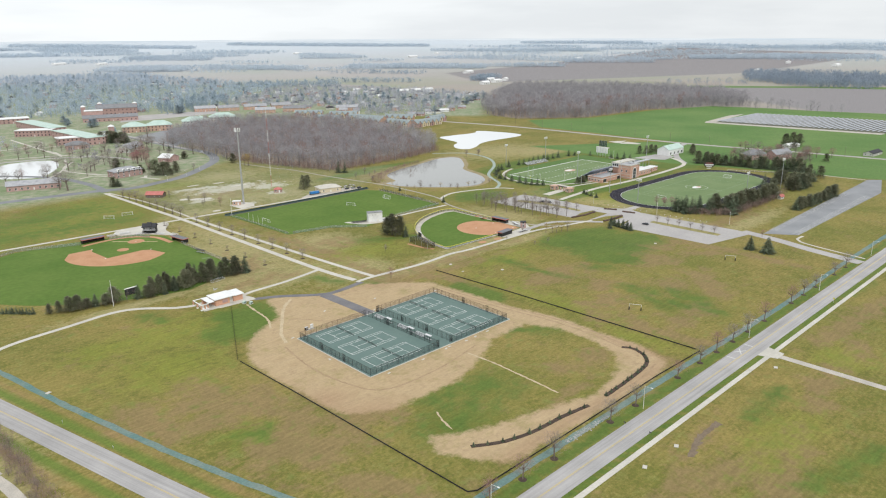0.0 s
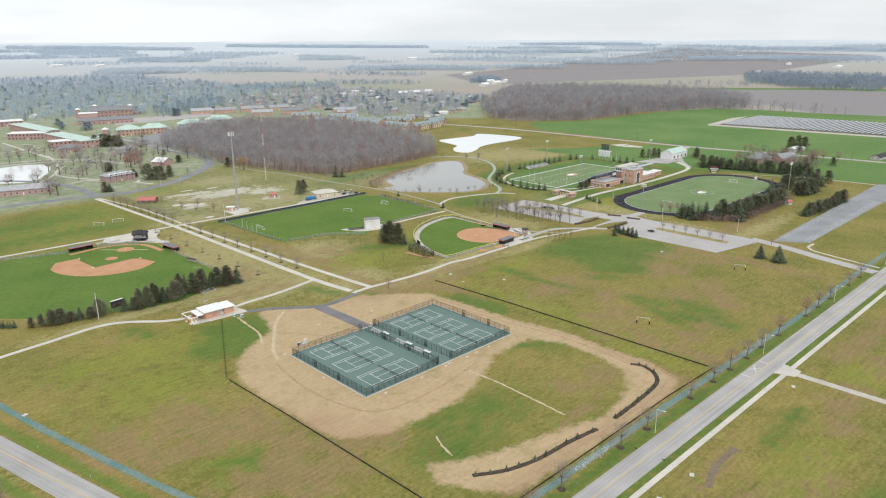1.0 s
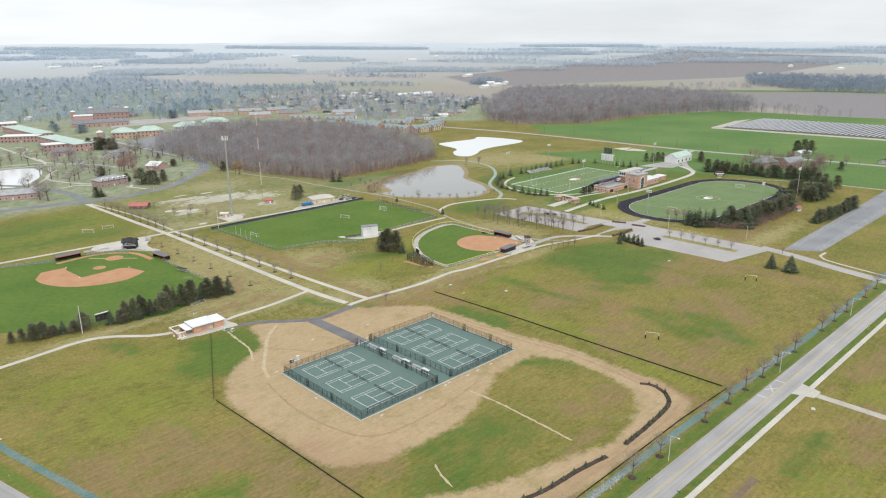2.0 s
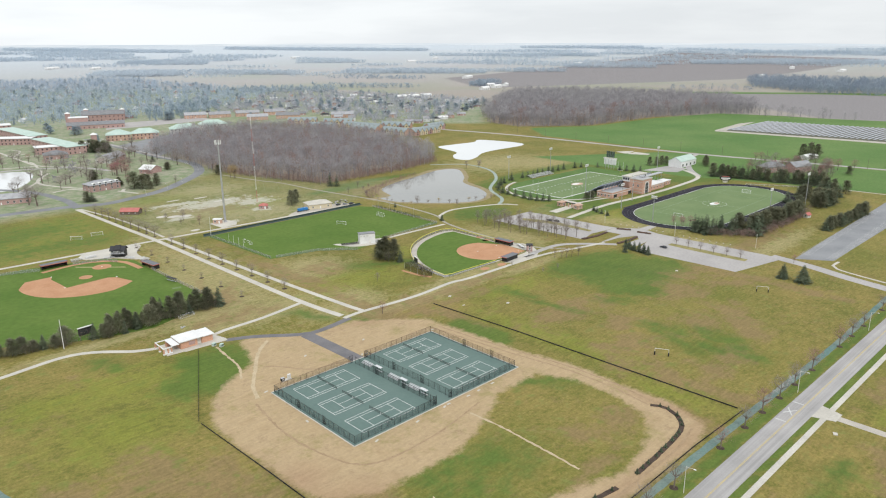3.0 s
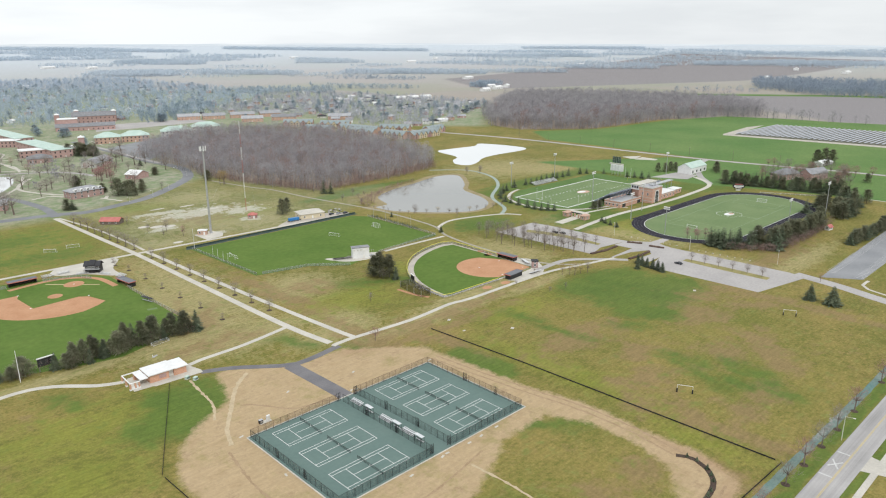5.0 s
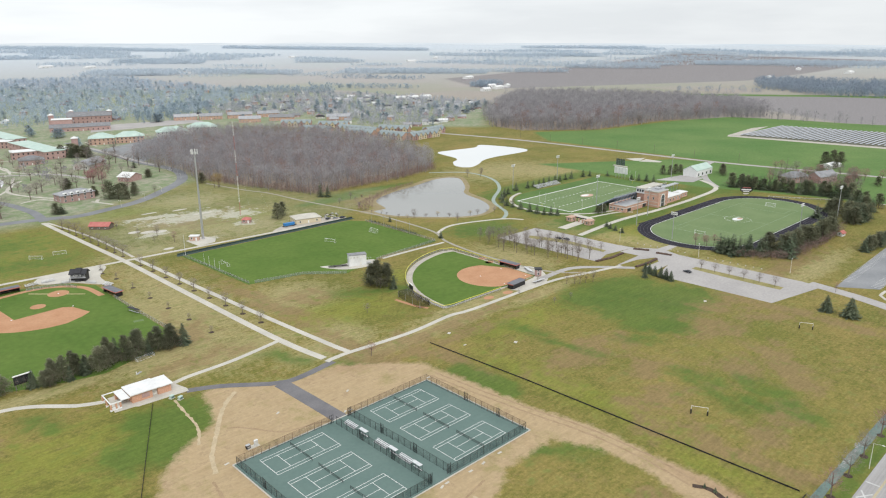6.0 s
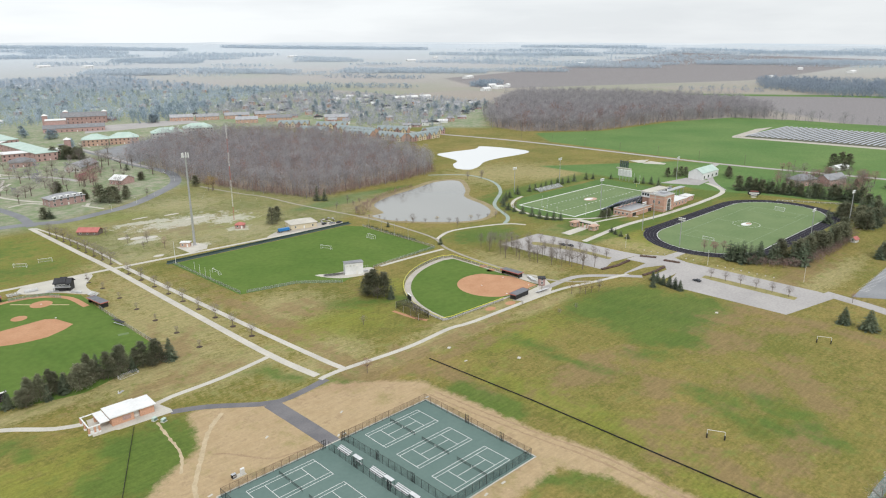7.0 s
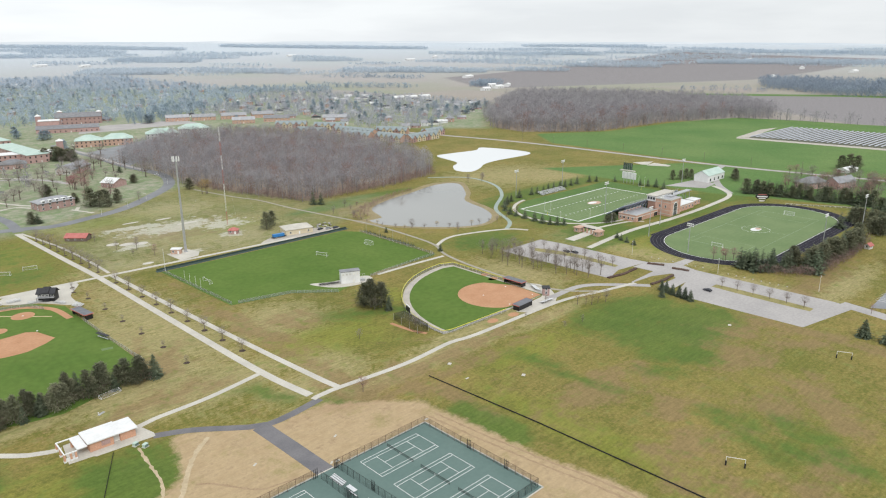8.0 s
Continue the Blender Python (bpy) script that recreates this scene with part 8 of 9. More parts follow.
# ---------------- campus ----------------
cb = [("classroom_building", "long brick campus hall with pale green roof", 134, 942, 22, 132, 9, BRICK, "hip", ROOF_GREEN, 4, 2, 4, 14, 4),
      ("classroom_building", "long brick campus hall with pale green roof", 137, 790, 22, 116, 9, BRICK, "hip", ROOF_GREEN, 4, 2, 4, 10, 4),
      ("classroom_building", "flat-roofed brick campus block with white edge", 112, 882, 46, 22, 8, BRICK, "flat", ROOF_WHITE, 0, 2, 10, 5, -35),
      ("classroom_building", "flat-roofed brick campus block with white edge", 133, 762, 58, 20, 8, BRICK, "flat", ROOF_WHITE, 0, 2, 12, 5, -10),
      ("chapel", "brick campus pavilion with grey hipped roof", 112, 716, 24, 18, 5, BRICK, "hip", ROOF_GREY, 4, 1, 5, 4, -10),
      ("residence_hall", "pale brick residence with green hipped roofs", 222, 822, 30, 24, 8, BRICK_TAN, "hip", ROOF_GREEN, 6, 2, 6, 4, -20),
      ("residence_hall", "pale brick residence with green hipped roofs", 254, 812, 34, 20, 8, BRICK_TAN, "hip", ROOF_GREEN, 6, 2, 7, 4, -20),
      ("residence_hall", "pale residence with green hipped roofs", 318, 830, 40, 22, 7, SIDING, "hip", ROOF_GREEN, 6, 2, 8, 4, -20),
      ("residence_hall", "pale residence with green hipped roofs", 372, 850, 40, 22, 7, SIDING, "hip", ROOF_GREEN, 6, 2, 8, 4, -20),
      ("college_hall", "tall windowless red brick campus hall", 231, 1008, 26, 22, 16, BRICK, "flat", ROOF_WHITE, 0, 1, 0, 0, -18),
      ("college_hall", "long brick college hall with grey roof", 250, 990, 80, 20, 6, BRICK, "gable", ROOF_GREY, 4, 1, 12, 3, -18),
      ("college_hall", "long brick college hall with grey roof and turrets", 296, 1090, 64, 22, 11, BRICK, "gable", ROOF_GREY, 6, 2, 10, 3, -18),
      ("college_hall", "flat brick campus building at the town edge", 128, 1078, 50, 30, 7, BRICK, "flat", ROOF_WHITE, 0, 2, 8, 4, -10),
      ("college_hall", "flat brick campus building at the town edge", 60, 1010, 60, 30, 7, BRICK, "flat", ROOF_WHITE, 0, 2, 8, 4, -10),
      ("house", "brick campus house with grey mansard roof", 86, 494, 27, 15, 6, BRICK, "hip", ROOF_GREY, 3, 2, 5, 2, 8),
      ("house", "brick campus house with white gable", 152, 547, 14, 16, 4.5, BRICK, "gable", ROOF_WHITE, 3.2, 1, 3, 3, -62),
      ("house", "white-walled campus house with gabled grey roof", 150, 650, 34, 17, 5, SIDING, "gable", ROOF_GREY, 4.2, 1, 5, 3, 42),
      ("office_building", "long low brick campus building with dark roof", 6, 493, 42, 13, 5, BRICK, "gable", ROOF_GREY, 3.0, 1, 9, 2, -18)]
for nm, lab, x, y, w, d, h, wall, roof, rm, rise, st, nx, ny, rz in cb:
    building(nm, lab, "building", x, y, w, d, h, wall, roof, rm, rise, st, nx, ny, rz, "campus buildings" if nm != "house" else "campus houses", (1.5, 1.9), nx > 0, 0.8, framed=y < 700)
dh = thing("dormer_row", "white dormer windows along the mansard roof", "dormer", 86, 494, 6.2, 8)
for i in range(5):
    dm = part("dormer", bx(bm_new(), -11.5 + i * 5.2, -8.7 + i * 5.2, -7.6, -4.6, 0, 1.7, 0.05), WHITE, dh)
    part("pane", bx(bm_new(), -11.0 + i * 5.2, -9.2 + i * 5.2, -7.66, -7.6, 0.4, 1.4), GLASS, dm)
for x, y, h in ((226, 1040, 20), (275, 1108, 18), (325, 1082, 17), (180, 790, 14)):
    t_ = thing("turret", "square brick turret with pale cap", "turret", x, y, 0, -18, "campus turrets")
    part("shaft", bx(bm_new(), -3.5, 3.5, -3.5, 3.5, -0.05, h), BRICK, t_)
    part("cap", hip_mesh(7, 7, h, 2.4, 0.6), ROOF_WHITE, t_, "pale pyramid cap")
for pts in ([(75, 860), (78, 760), (83, 672), (110, 640)], [(30, 760), (95, 775)], [(76, 616), (57, 582), (55, 552), (76, 510), (100, 505)], [(-60, 690), (10, 690), (83, 672)], [(95, 470), (100, 480)]):
    lane("path", CONCRETE, pts, 3.0, "pale campus footpath", 0.05)
for pts in ([(78, 730), (83, 699), (78, 661)], [(90, 830), (97, 804), (78, 756)], [(84, 756), (104, 752)], [(210, 849), (208, 801)], [(93, 475), (102, 452)], [(49, 509), (63, 514), (72, 503)], [(22, 520), (30, 535), (44, 556), (62, 590), (70, 620), (76, 640)]):
    lane("path", CONCRETE, pts, 2.4, "narrow pale campus footpath", 0.065)
lane("road", ASPHALT_LOT, [(0, 668), (56, 660), (78, 652), (102, 637), (117, 615), (126, 586)], 6.0, "pale grey campus drive", 0.058, "road")
lane("road", ASPHALT_LOT, [(192, 840), (196, 790), (199, 737), (200, 660), (204, 606)], 5.0, "pale grey campus drive", 0.062, "road")


def gabled_block(x, y, rz, bays, label):
    """Apartment range: long brick block with a row of cross gables."""
    L = bays * 9.0
    b = thing("apartment_building", label, "apartments", x, y, 0, rz, "apartment ranges")
    part("wall", wall_mesh(L, 13, 6.2, 4.2), BRICK_TAN, b)
    part("roof", gable_mesh(L, 13, 6.3, 4.3, 0.6), ROOF_SLATE, b)
    for i in range(bays):
        xx = -L / 2 + 9 * (i + 0.5)
        bm = wall_mesh(15.5, 6.4, 5.6, 3.8)
        bm.transform(Matrix.Rotation(radians(90), 4, "Z"))
        bm.transform(Matrix.Translation((xx, 0, 0)))
        part("gable_bay", bm, BRICK if i % 3 == 0 else TAN_WALL, b)
        bm = gable_mesh(15.8, 6.4, 5.7, 3.9, 0.7)
        bm.transform(Matrix.Rotation(radians(90), 4, "Z"))
        bm.transform(Matrix.Translation((xx, 0, 0.02)))
        part("bay_roof", bm, ROOF_SLATE, b)
        for zz in (0.9, 3.6):
            window(b, xx, -7.75, zz, 1.8, 1.5, "-y", False)
            window(b, xx + 3.8, -6.5, zz, 1.1, 1.5, "-y", False)
    for zz in (0.9, 3.6):
        for yy in (-3.2, 3.2):
            window(b, -L / 2, yy, zz, 1.3, 1.5, "-x", False)
    return b


ROOF_SLATE = surface("blue_grey_slate_roof", (0.24, 0.28, 0.29), (0.30, 0.34, 0.34), 0.3, 1.5, 0.85, mottle=0.1)
for x, y, rz, n in ((520, 672, -80, 8), (516, 590, -84, 5), (548, 566, 6, 6), (560, 640, -60, 5), (530, 745, -50, 5), (590, 590, 10, 4), (500, 800, -45, 5), (500, 640, -75, 5), (480, 715, -65, 5)):
    gabled_block(x, y, rz, n, "brick apartment range with slate-grey cross gables")
for x, y, w, rz in ((455, 990, 36, -20), (500, 975, 40, -22), (480, 905, 34, -30), (530, 890, 40, -34), (545, 960, 36, -20), (600, 830, 38, -40), (420, 1010, 36, -20)):
    building("apartment_house", "long two-storey pale brick apartment house", "apartments", x, y, w, 14, 6, BRICK_TAN, "gable", ROOF_GREY, 4, 2, 7, 2, rz, "apartment houses")

# town houses: a few kinds, then copies along the streets
house_kinds = []
for i, (wall, rm, w, d, h, rise, kind) in enumerate(((SIDING, ROOF_GREY, 12, 8, 5.2, 2.8, "gable"), (BRICK, ROOF_GREY, 14, 9, 3.2, 2.6, "gable"), (ROOF_WHITE, ROOF_GREY, 11, 8, 5.4, 3.2, "gable"), (SIDING, ROOF_DARK, 15, 9, 3.2, 2.4, "hip"), (ROOF_WHITE, ROOF_WHITE, 16, 9, 3.4, 2.2, "gable"), (BRICK_TAN, ROOF_GREY, 12, 10, 5.6, 3.0, "hip"))):
    lab = ("two-storey pale sided house with grey roof", "low red brick house with grey roof", "white two-storey house with steep grey roof", "low sided house with dark hipped roof", "long white house with pale roof", "tan brick house with hipped roof")[i]
    house_kinds.append(building("house", lab, "house", 610 + i * 22, 668 + i * 4, w, d, h, wall, kind, rm, rise, 2 if h > 5 else 1, 2, 1, rt.uniform(-60, -20), "town houses", chimney=i % 2 == 0, framed=False))
placed = []
tries = 0
TOWN = [(580, 720), (650, 650), (760, 690), (990, 850), (960, 1150), (900, 1500), (800, 2100), (300, 2200), (-300, 2150), (-250, 1250), (180, 1120), (470, 1040), (560, 900)]
while len(placed) < 245 and tries < 9000:
    tries += 1
    near = len(placed) < 90
    x, y = (rt.uniform(560, 990), rt.uniform(640, 1250)) if near else (rt.uniform(-280, 960), rt.uniform(1050, 2150))
    if inside_distance(np.array([x]), np.array([y]), TOWN)[0] < 5 or any(math.hypot(x - a, y - b) < (26 if near else 34) for a, b in placed) or math.hypot(x - 660, y - 680) < 75:
        continue
    placed.append((x, y))
    copy_thing(house_kinds[rt.randrange(6)], pose(x, y, land(x, y), 0, 0, rt.choice((-38, 52, -30, 60, -45))))
for x, y, w, d, rz in ((2224, 793, 40, 16, 10), (2717, 885, 50, 18, 20), (2638, 689, 60, 20, 5), (2500, 1700, 50, 16, 0), (3060, 560, 60, 20, 10), (3100, 1250, 60, 18, 0), (769, 3000, 60, 18, 30), (900, 2900, 50, 18, 30), (1900, 3000, 60, 20, 20), (2400, 2500, 60, 20, 40), (2150, 2400, 50, 18, 0), (1600, 1500, 50, 18, 20), (919, 1048, 26, 10, -15), (950, 1041, 26, 10, -15), (982, 1034, 26, 10, -15), (1330, 1130, 34, 14, 10), (1400, 1160, 30, 14, 30), (1250, 1100, 26, 14, 0), (1365, 1185, 24, 12, -10)):
    building("farm_building", "distant white farm building with pale roof", "barn", x, y, w, d, 6, ROOF_WHITE, "gable", ROOF_WHITE, 3, 1, 3, 0, rz, "distant farm buildings", (2.5, 2.5), False, framed=False)


# ---------------- vehicles and small things ----------------
def car(x, y, rz, paint, label, long=4.6):
    c = thing("car", label, "car", x, y, 0.05, rz, "parked cars")
    bm = bm_new()
    prof = [(-long / 2, 0.35), (long / 2, 0.35), (long / 2, 0.72), (long / 2 - 0.15, 0.86), (long * 0.24, 0.95), (-long / 2 + 0.1, 0.98), (-long / 2, 0.8)]
    a = [bm.verts.new((px, -0.9, pz)) for px, pz in prof]
    b = [bm.verts.new((px, 0.9, pz)) for px, pz in prof]
    for i in range(len(prof)):
        j = (i + 1) % len(prof)
        bm.faces.new((a[i], a[j], b[j], b[i]))
    bm.faces.new(a[::-1])
    bm.faces.new(b)
    bmesh.ops.recalc_face_normals(bm, faces=bm.faces)
    part("body", bm, paint, c)
    bm = bm_new()
    lo = [(-long * 0.42, 0.95), (long * 0.22, 0.95)]
    hi = [(-long * 0.30, 1.45), (long * 0.06, 1.45)]
    v = [bm.verts.new((px, s * (0.84 if k == 0 else 0.66), pz)) for k, row in enumerate((lo, hi)) for s in (-1, 1) for px, pz in row]
    for q in ((0, 1, 5, 4), (3, 2, 6, 7), (1, 3, 7, 5), (2, 0, 4, 6)):
        bm.faces.new([v[i] for i in q])
    bmesh.ops.recalc_face_normals(bm, faces=bm.faces)
    part("glasshouse", bm, GLASS, c, "dark glazing")
    part("roof", bx(bm_new(), -long * 0.3, long * 0.06, -0.66, 0.66, 1.44, 1.5, 0.02), paint, c)
    for sx in (-long * 0.31, long * 0.31):
        for sy in (-0.86, 0.86):
            w = part("wheel", rod(bm_new(), (sx, sy - 0.1, 0.33), (sx, sy + 0.1, 0.33), 0.33, None, 12), ROOF_DARK, c)
            part("rim", rod(bm_new(), (sx, sy - 0.115, 0.33), (sx, sy + 0.115, 0.33), 0.19, None, 10), STEEL, w)
    for sy in (-0.6, 0.6):
        part("headlight", bx(bm_new(), long / 2 - 0.04, long / 2 + 0.02, sy - 0.2, sy + 0.2, 0.6, 0.74), WHITE, c)
    return c


PAINT_DARK = surface("dark_car_paint", (0.02, 0.022, 0.03), (0.03, 0.03, 0.04), 0.5, 2, 0.25, spec=0.5, mottle=0.05, relief=0)
PAINT_SILVER = surface("silver_car_paint", (0.5, 0.51, 0.52), (0.55, 0.55, 0.56), 0.5, 2, 0.25, metal=0.5, mottle=0.05, relief=0)
for x, y, rz, pm, lab in ((276.4, 135, 80, PAINT_DARK, "dark car in the car park"), (278.2, 130, 80, PAINT_DARK, "dark car in the car park"), (272, 40.6, 85, PAINT_DARK, "dark car in the car park"), (200.5, 570, 110, WHITE, "white car on the campus road"),
                          (198, 288, 20, PAINT_DARK, "dark car beside the storage building"), (203, 285.5, 10, PAINT_SILVER, "silver car beside the storage building"), (208, 284, 15, PAINT_DARK, "dark car beside the storage building"),
                          (240, 700, 30, PAINT_SILVER, "silver car in the campus car park"), (252, 716, 30, PAINT_DARK, "dark car in the campus car park"), (262, 742, 30, BRICK, "red car in the campus car park")):
    car(x, y, rz, pm, lab)
tr = thing("box_trailer", "bright blue box trailer in the yard", "trailer", 166, 290.6, 0.04, -6)
part("box", bx(bm_new(), -4, 4, -1.2, 1.2, 0.9, 2.7, 0.06), BLUE, tr)
part("chassis", bx(bm_new(), -5, 5.8, -0.5, 0.5, 0.55, 0.88), BLACK, tr)
for sx in (-3.2, -2.0, 3.4):
    for sy in (-1.05, 1.05):
        w = part("wheel", rod(bm_new(), (sx, sy - 0.15, 0.5), (sx, sy + 0.15, 0.5), 0.5, None, 12), ROOF_DARK, tr)
        part("rim", rod(bm_new(), (sx, sy - 0.16, 0.5), (sx, sy + 0.16, 0.5), 0.26, None, 10), STEEL, w)
rp = random.Random(9)
for i in range(26):
    bm = bm_new()
    bmesh.ops.create_icosphere(bm, subdivisions=1, radius=rp.uniform(0.6, 1.3), matrix=Matrix.Diagonal((1, rp.uniform(0.6, 1.2), 0.6, 1)))
    for v in bm.verts:
        v.co += Vector((rp.uniform(-0.2, 0.2), rp.uniform(-0.2, 0.2), rp.uniform(-0.1, 0.1)))
    o = part("rubble_heap", bm, rp.choice((STONE, STONE, CONCRETE, MULCH)))
    o.matrix_basis = pose(194 + rp.uniform(0, 18), 294 + rp.uniform(-3, 7), 0.4)
    tagged(o, "small heap of rubble in the yard", "rubble", "rubble heaps")
for i in range(22):
    conifer(216.5 + rp.uniform(-0.6, 0.6), 262 - i * 2.4, rp.uniform(1.6, 2.4), 0, i, 1.25, "young evergreen in the hedge by the pitch", "young hedge by the pitch", "young_evergreen")
for i in range(4):
    pole(213.5, 256 - i * 14, 9, 0.09, "tall pale net pole by the pitch", STEEL, "net_pole", "net poles")
for x, y in ((33.1, -112.8), (15.5, -111.8), (112.8, -112.6), (128, 46.3), (235.5, 11.7), (114, 74), (-102, 71.5)):
    tagged(part("drain_cover", bx(bm_new(), -0.9, 0.9, -0.7, 0.7, -0.02, 0.22, 0.05), CONCRETE), "pale concrete drain cover in the grass", "drain cover", "drain covers").matrix_basis = pose(x, y, 0, 0, 0, 25)
for x, y, h, mt, lab in ((204.6, -103.8, 2.6, YELLOW_CAP, "yellow road sign on a post"), (-98.5, 15.1, 1.1, WHITE, "white marker post in the verge"), (-105.2, 44.3, 1.1, WHITE, "white marker post in the verge"), (33.2, -93.4, 0.8, BLACK, "small dark roadside box"), (33.6, -103, 0.8, BLACK, "small dark roadside box")):
    q = thing("road_sign" if h > 2 else "marker_post", lab, "sign" if h > 2 else "post", x, y, 0, 90)
    part("post", rod(bm_new(), (0, 0, -0.05), (0, 0, h), 0.05), STEEL, q)
    part("plate", bx(bm_new(), -0.42, 0.42, -0.06, -0.02, h - 0.85 if h > 2 else h - 0.4, h, 0.01), mt, q)
# rail crossing marks on the road
xw = thing("road_marking", "white painted crossing mark on the road", "road marking", 117.5, -96.0)
for x in (-8.4, 8.2):
    part("stop_bar", bx(bm_new(), x - 0.3, x + 0.3, -1.8, 2.0, 0.05, 0.085), WORN_WHITE, xw)
for s in (-1, 1):
    bm = bx(bm_new(), -2.9, 2.9, -0.25, 0.25, 0.05, 0.085 + 0.003 * s)
    bm.transform(Matrix.Rotation(radians(32 * s), 4, "Z"))
    part("cross_stroke", bm, WORN_WHITE, xw)
# hedges and white stones at the car park
def clipped_hedge(ax, ay, bx_, by_, wide, tall, seed):
    """A lumpy clipped hedge along a line."""
    rnd = random.Random(seed)
    long = math.hypot(bx_ - ax, by_ - ay)
    bm = bm_new()
    n = max(3, int(long / 0.7))
    rows = []
    for i in range(n + 1):
        x = -long / 2 + long * i / n
        rows.append([bm.verts.new((x + rnd.uniform(-0.1, 0.1), y * wide / 2 * rnd.uniform(0.85, 1.12), z * tall * rnd.uniform(0.82, 1.1) - (0.05 if z == 0 else 0))) for y, z in ((-1, 0), (-1.05, 0.6), (-0.6, 1), (0.6, 1), (1.05, 0.6), (1, 0))])
    for r, q in zip(rows, rows[1:]):
        for k in range(5):
            bm.faces.new((r[k], r[k + 1], q[k + 1], q[k]))
    bm.faces.new(rows[0])
    bm.faces.new(rows[-1][::-1])
    bmesh.ops.recalc_face_normals(bm, faces=bm.faces)
    ob = part("hedge", bm, HEDGE)
    ob.matrix_basis = pose((ax + bx_) / 2, (ay + by_) / 2, 0, 0, 0, math.degrees(math.atan2(by_ - ay, bx_ - ax)))
    return tagged(ob, "low dark reddish clipped hedge at the car park", "hedge", "car park hedges")


HEDGE = surface("dark_reddish_hedge", (0.07, 0.045, 0.038), (0.12, 0.08, 0.06), 0.5, 2.5, 0.95, mottle=0.3)
for k, seg in enumerate(((291, 87.2, 295, 78.5), (293.3, 72.5, 295.6, 63.3), (252.1, 88.7, 264, 86.4), (264, 86.4, 278, 86.8), (259.7, 66.4, 271, 65.2), (271, 65.2, 282, 65.9))):
    clipped_hedge(*seg, 1.8, 0.9, 500 + k)
for i in range(8):
    for x, y in ((304 + i * 0.4, 92 - i * 4.5), (306 + i * 0.3, 45 - i * 4.5)):
        tagged(part("boulder", bx(bm_new(), -0.32, 0.32, -0.28, 0.28, -0.05, 0.42, 0.12), WORN_WHITE), "pale boulder edging the drive", "boulder", "pale boulders").matrix_basis = pose(x, y, 0, 0, 0, i * 40)

# stall lines in the long car park
pl = thing("parking_lines", "white stall lines in the long car park", "markings")
stall = None
for i in range(56):
    for y in (-41.5, -26.5):
        q = part("stall_line", bx(bm_new(), -0.15, 0.15, -2.6, 2.6, 0.03, 0.066), WORN_WHITE, pl) if stall is None else new("stall_line", stall)
        stall, q.parent, q.location = q.data, pl, (320 + i * 2.8, y + (i * 2.8 - 80) * 0.018, 0)

# bases
for x, y in ((3, 256), (-24.5, 256.5), (-25, 231.5), (2.5, 231), (201.5, 101.5), (201, 119.5), (183, 101), (183, 119)):
    tagged(part("base_bag", bx(bm_new(), -0.35, 0.35, -0.35, 0.35, 0.0, 0.14, 0.03), WHITE), "white base bag on the clay", "base", "base bags").matrix_basis = pose(x, y, 0.05)
# utility poles along the country road
for i in range(14):
    y = 470 - i * 48
    x = 648 + max(0, (230 - y)) * 0.11 - max(0, y - 230) * 0.05
    q = thing("utility_pole", "weathered wooden utility pole beside the country road", "pole", x, y, 0, 5, "utility poles")
    part("shaft", rod(bm_new(), (0, 0, -0.1), (0, 0, 10.5), 0.17, 0.11, 6), BARK, q)
    part("crossarm", bx(bm_new(), -1.2, 1.2, -0.06, 0.06, 9.6, 9.8), BARK, q)
    for s in (-1, 0, 1):
        part("insulator", rod(bm_new(), (s, 0, 9.8), (s, 0, 10.05), 0.06, None, 5), STEEL, q)
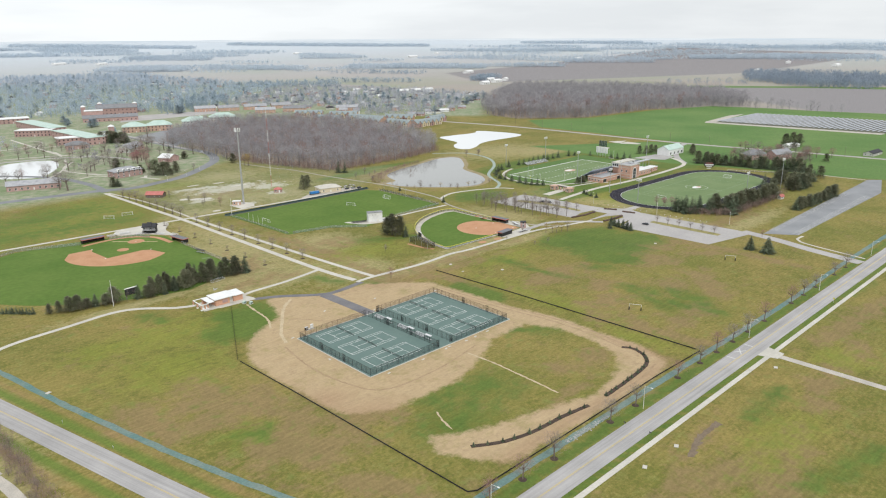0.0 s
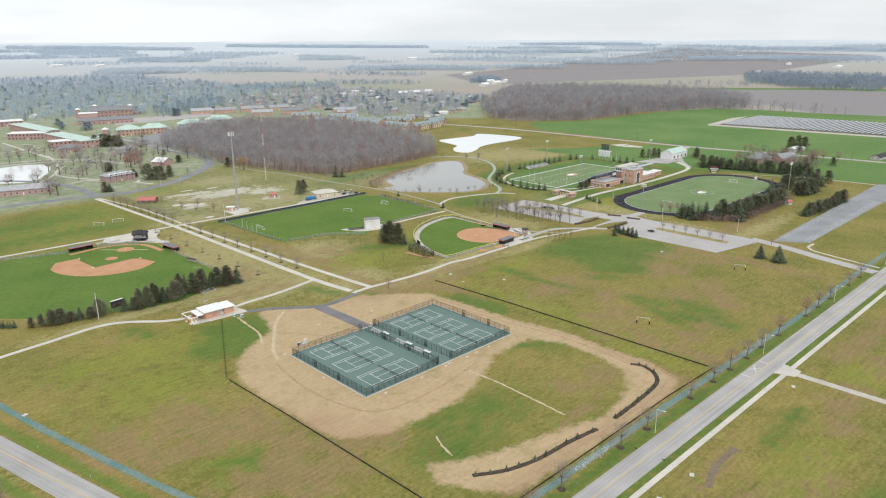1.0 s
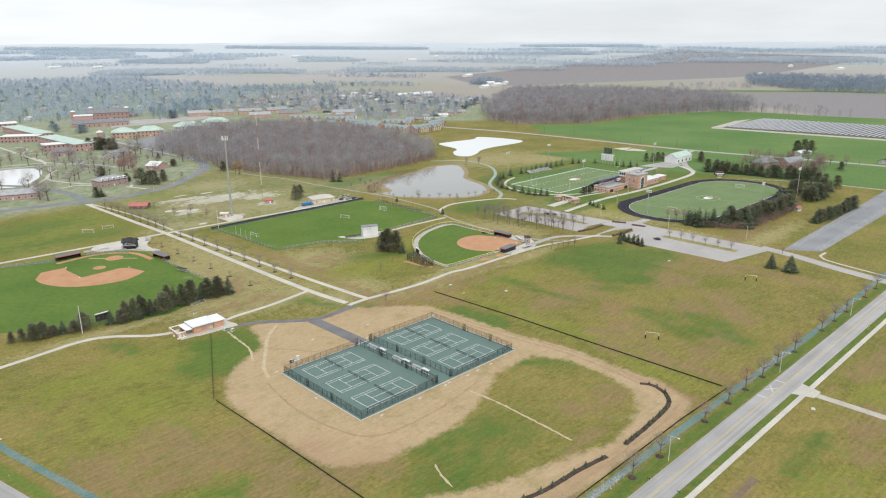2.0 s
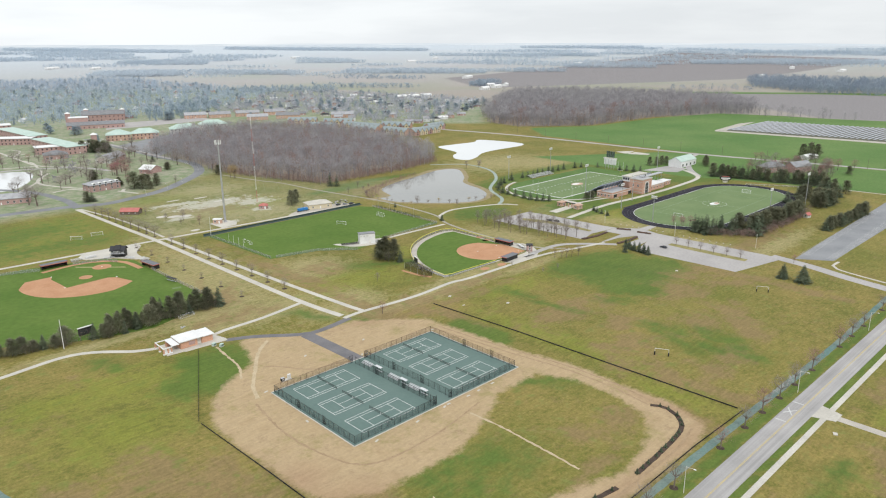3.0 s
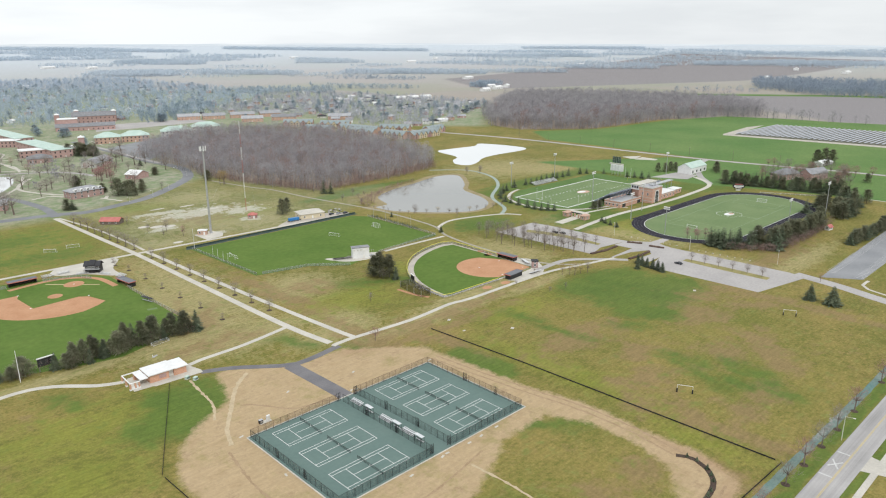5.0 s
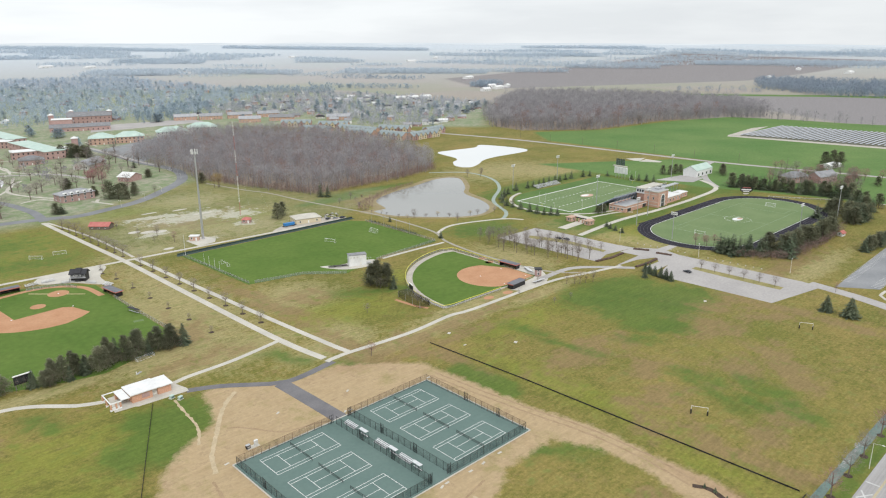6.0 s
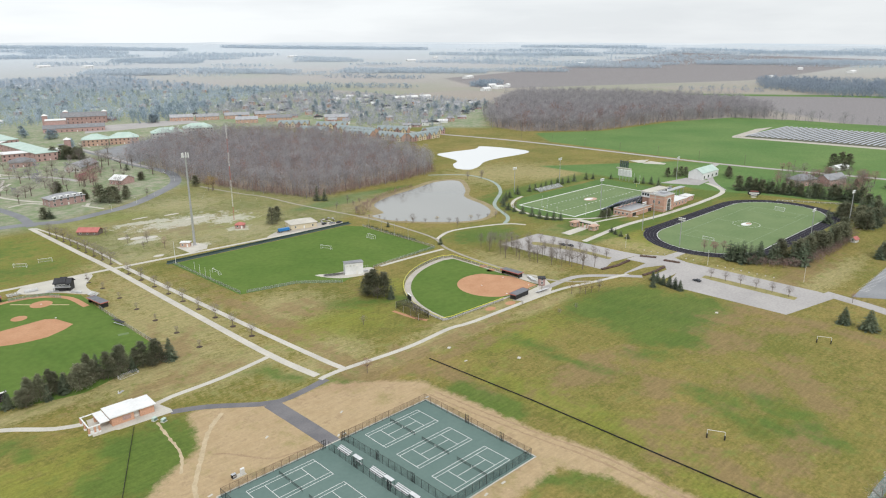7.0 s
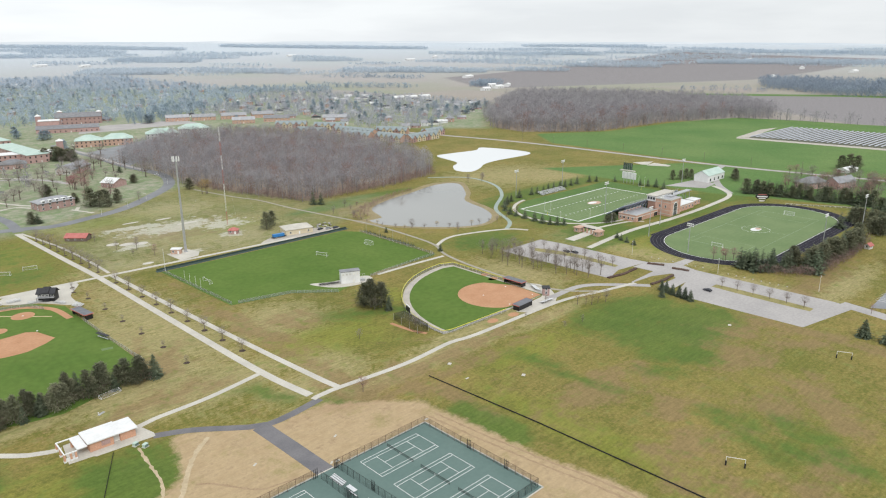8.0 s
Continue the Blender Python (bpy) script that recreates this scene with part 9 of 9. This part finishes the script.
# campus garden trees
rg = random.Random(31)
spots_c = []
while len(spots_c) < 60:
    x, y = rg.uniform(-60, 195), rg.uniform(480, 770)
    if any(math.hypot(x - a, y - b) < 9.5 for a, b in spots_c) or any(abs(x - q[2]) < q[4] / 2 + 6 and abs(y - q[3]) < max(q[4], q[5]) / 2 + 4 for q in cb) or (y < 520 and 60 < x < 130) or (x > 140 and y < 545 + (x - 140)) or (-10 < x < 68 and 540 < y < 660):
        continue
    spots_c.append((x, y))
    c = rg.choice(("brown", "brown", "brown", "red"))
    bare_tree(x, y, rg.uniform(9, 15), c, label="reddish budding campus tree on the lawn" if c == "red" else "bare campus tree on the lawn", group="campus trees", wide=1.3)
for x, y, h, c in ((24, 461, 17, "brown"), (20, 470, 15, "brown"), (56, 564, 14, "brown"), (53, 590, 13, "brown"), (83, 610, 12, "brown"), (136, 575, 15, "red"), (131, 568, 14, "red"), (150, 632, 16, "brown"), (166, 640, 16, "brown"), (120, 552, 13, "red"), (128, 495, 12, "red"),
                   (179, 622, 15, "brown"), (75, 545, 12, "brown"), (69, 539, 11, "brown"), (132, 612, 13, "brown"), (125, 660, 12, "brown"), (105, 672, 12, "brown"), (190, 569, 13, "brown"), (206, 735, 14, "brown"), (178, 655, 14, "brown")):
    bare_tree(x, y, h, c, label="broad reddish budding tree beside the campus houses" if c == "red" else "broad bare tree beside the campus houses", group="campus trees", wide=1.7)
for i, (x, y, h) in enumerate(((157, 731, 13), (162, 726, 14), (167, 722, 13), (172, 716, 11), (163, 742, 14), (172, 735, 12), (190, 815, 12), (94, 540, 11), (106, 508, 7), (118, 512, 10), (124, 492, 9), (133, 487, 9), (151, 566, 6), (171, 549, 8), (58, 448, 9), (62, 447, 8), (196, 918, 13), (204, 925, 12), (181, 612, 7), (176, 960, 12), (371, 1009, 14), (379, 1014, 13), (186, 1010, 11))):
    conifer(x, y, h, 1 if i % 3 else 0, i, 1.5, "broad dark evergreen among the campus buildings", "evergreens on the campus", "evergreen")
for i in range(60):
    x, y = rg.uniform(556, 650), rg.uniform(40, 138)
    if math.hypot(x - 588, y - 101) < 14 or math.hypot(x - 608, y - 83) < 14:
        continue
    c = rg.choice(("brown", "red", "brown"))
    bare_tree(x, y, rg.uniform(8, 13), c, label="bare garden tree beside the country house", group="country garden trees", wide=1.2)
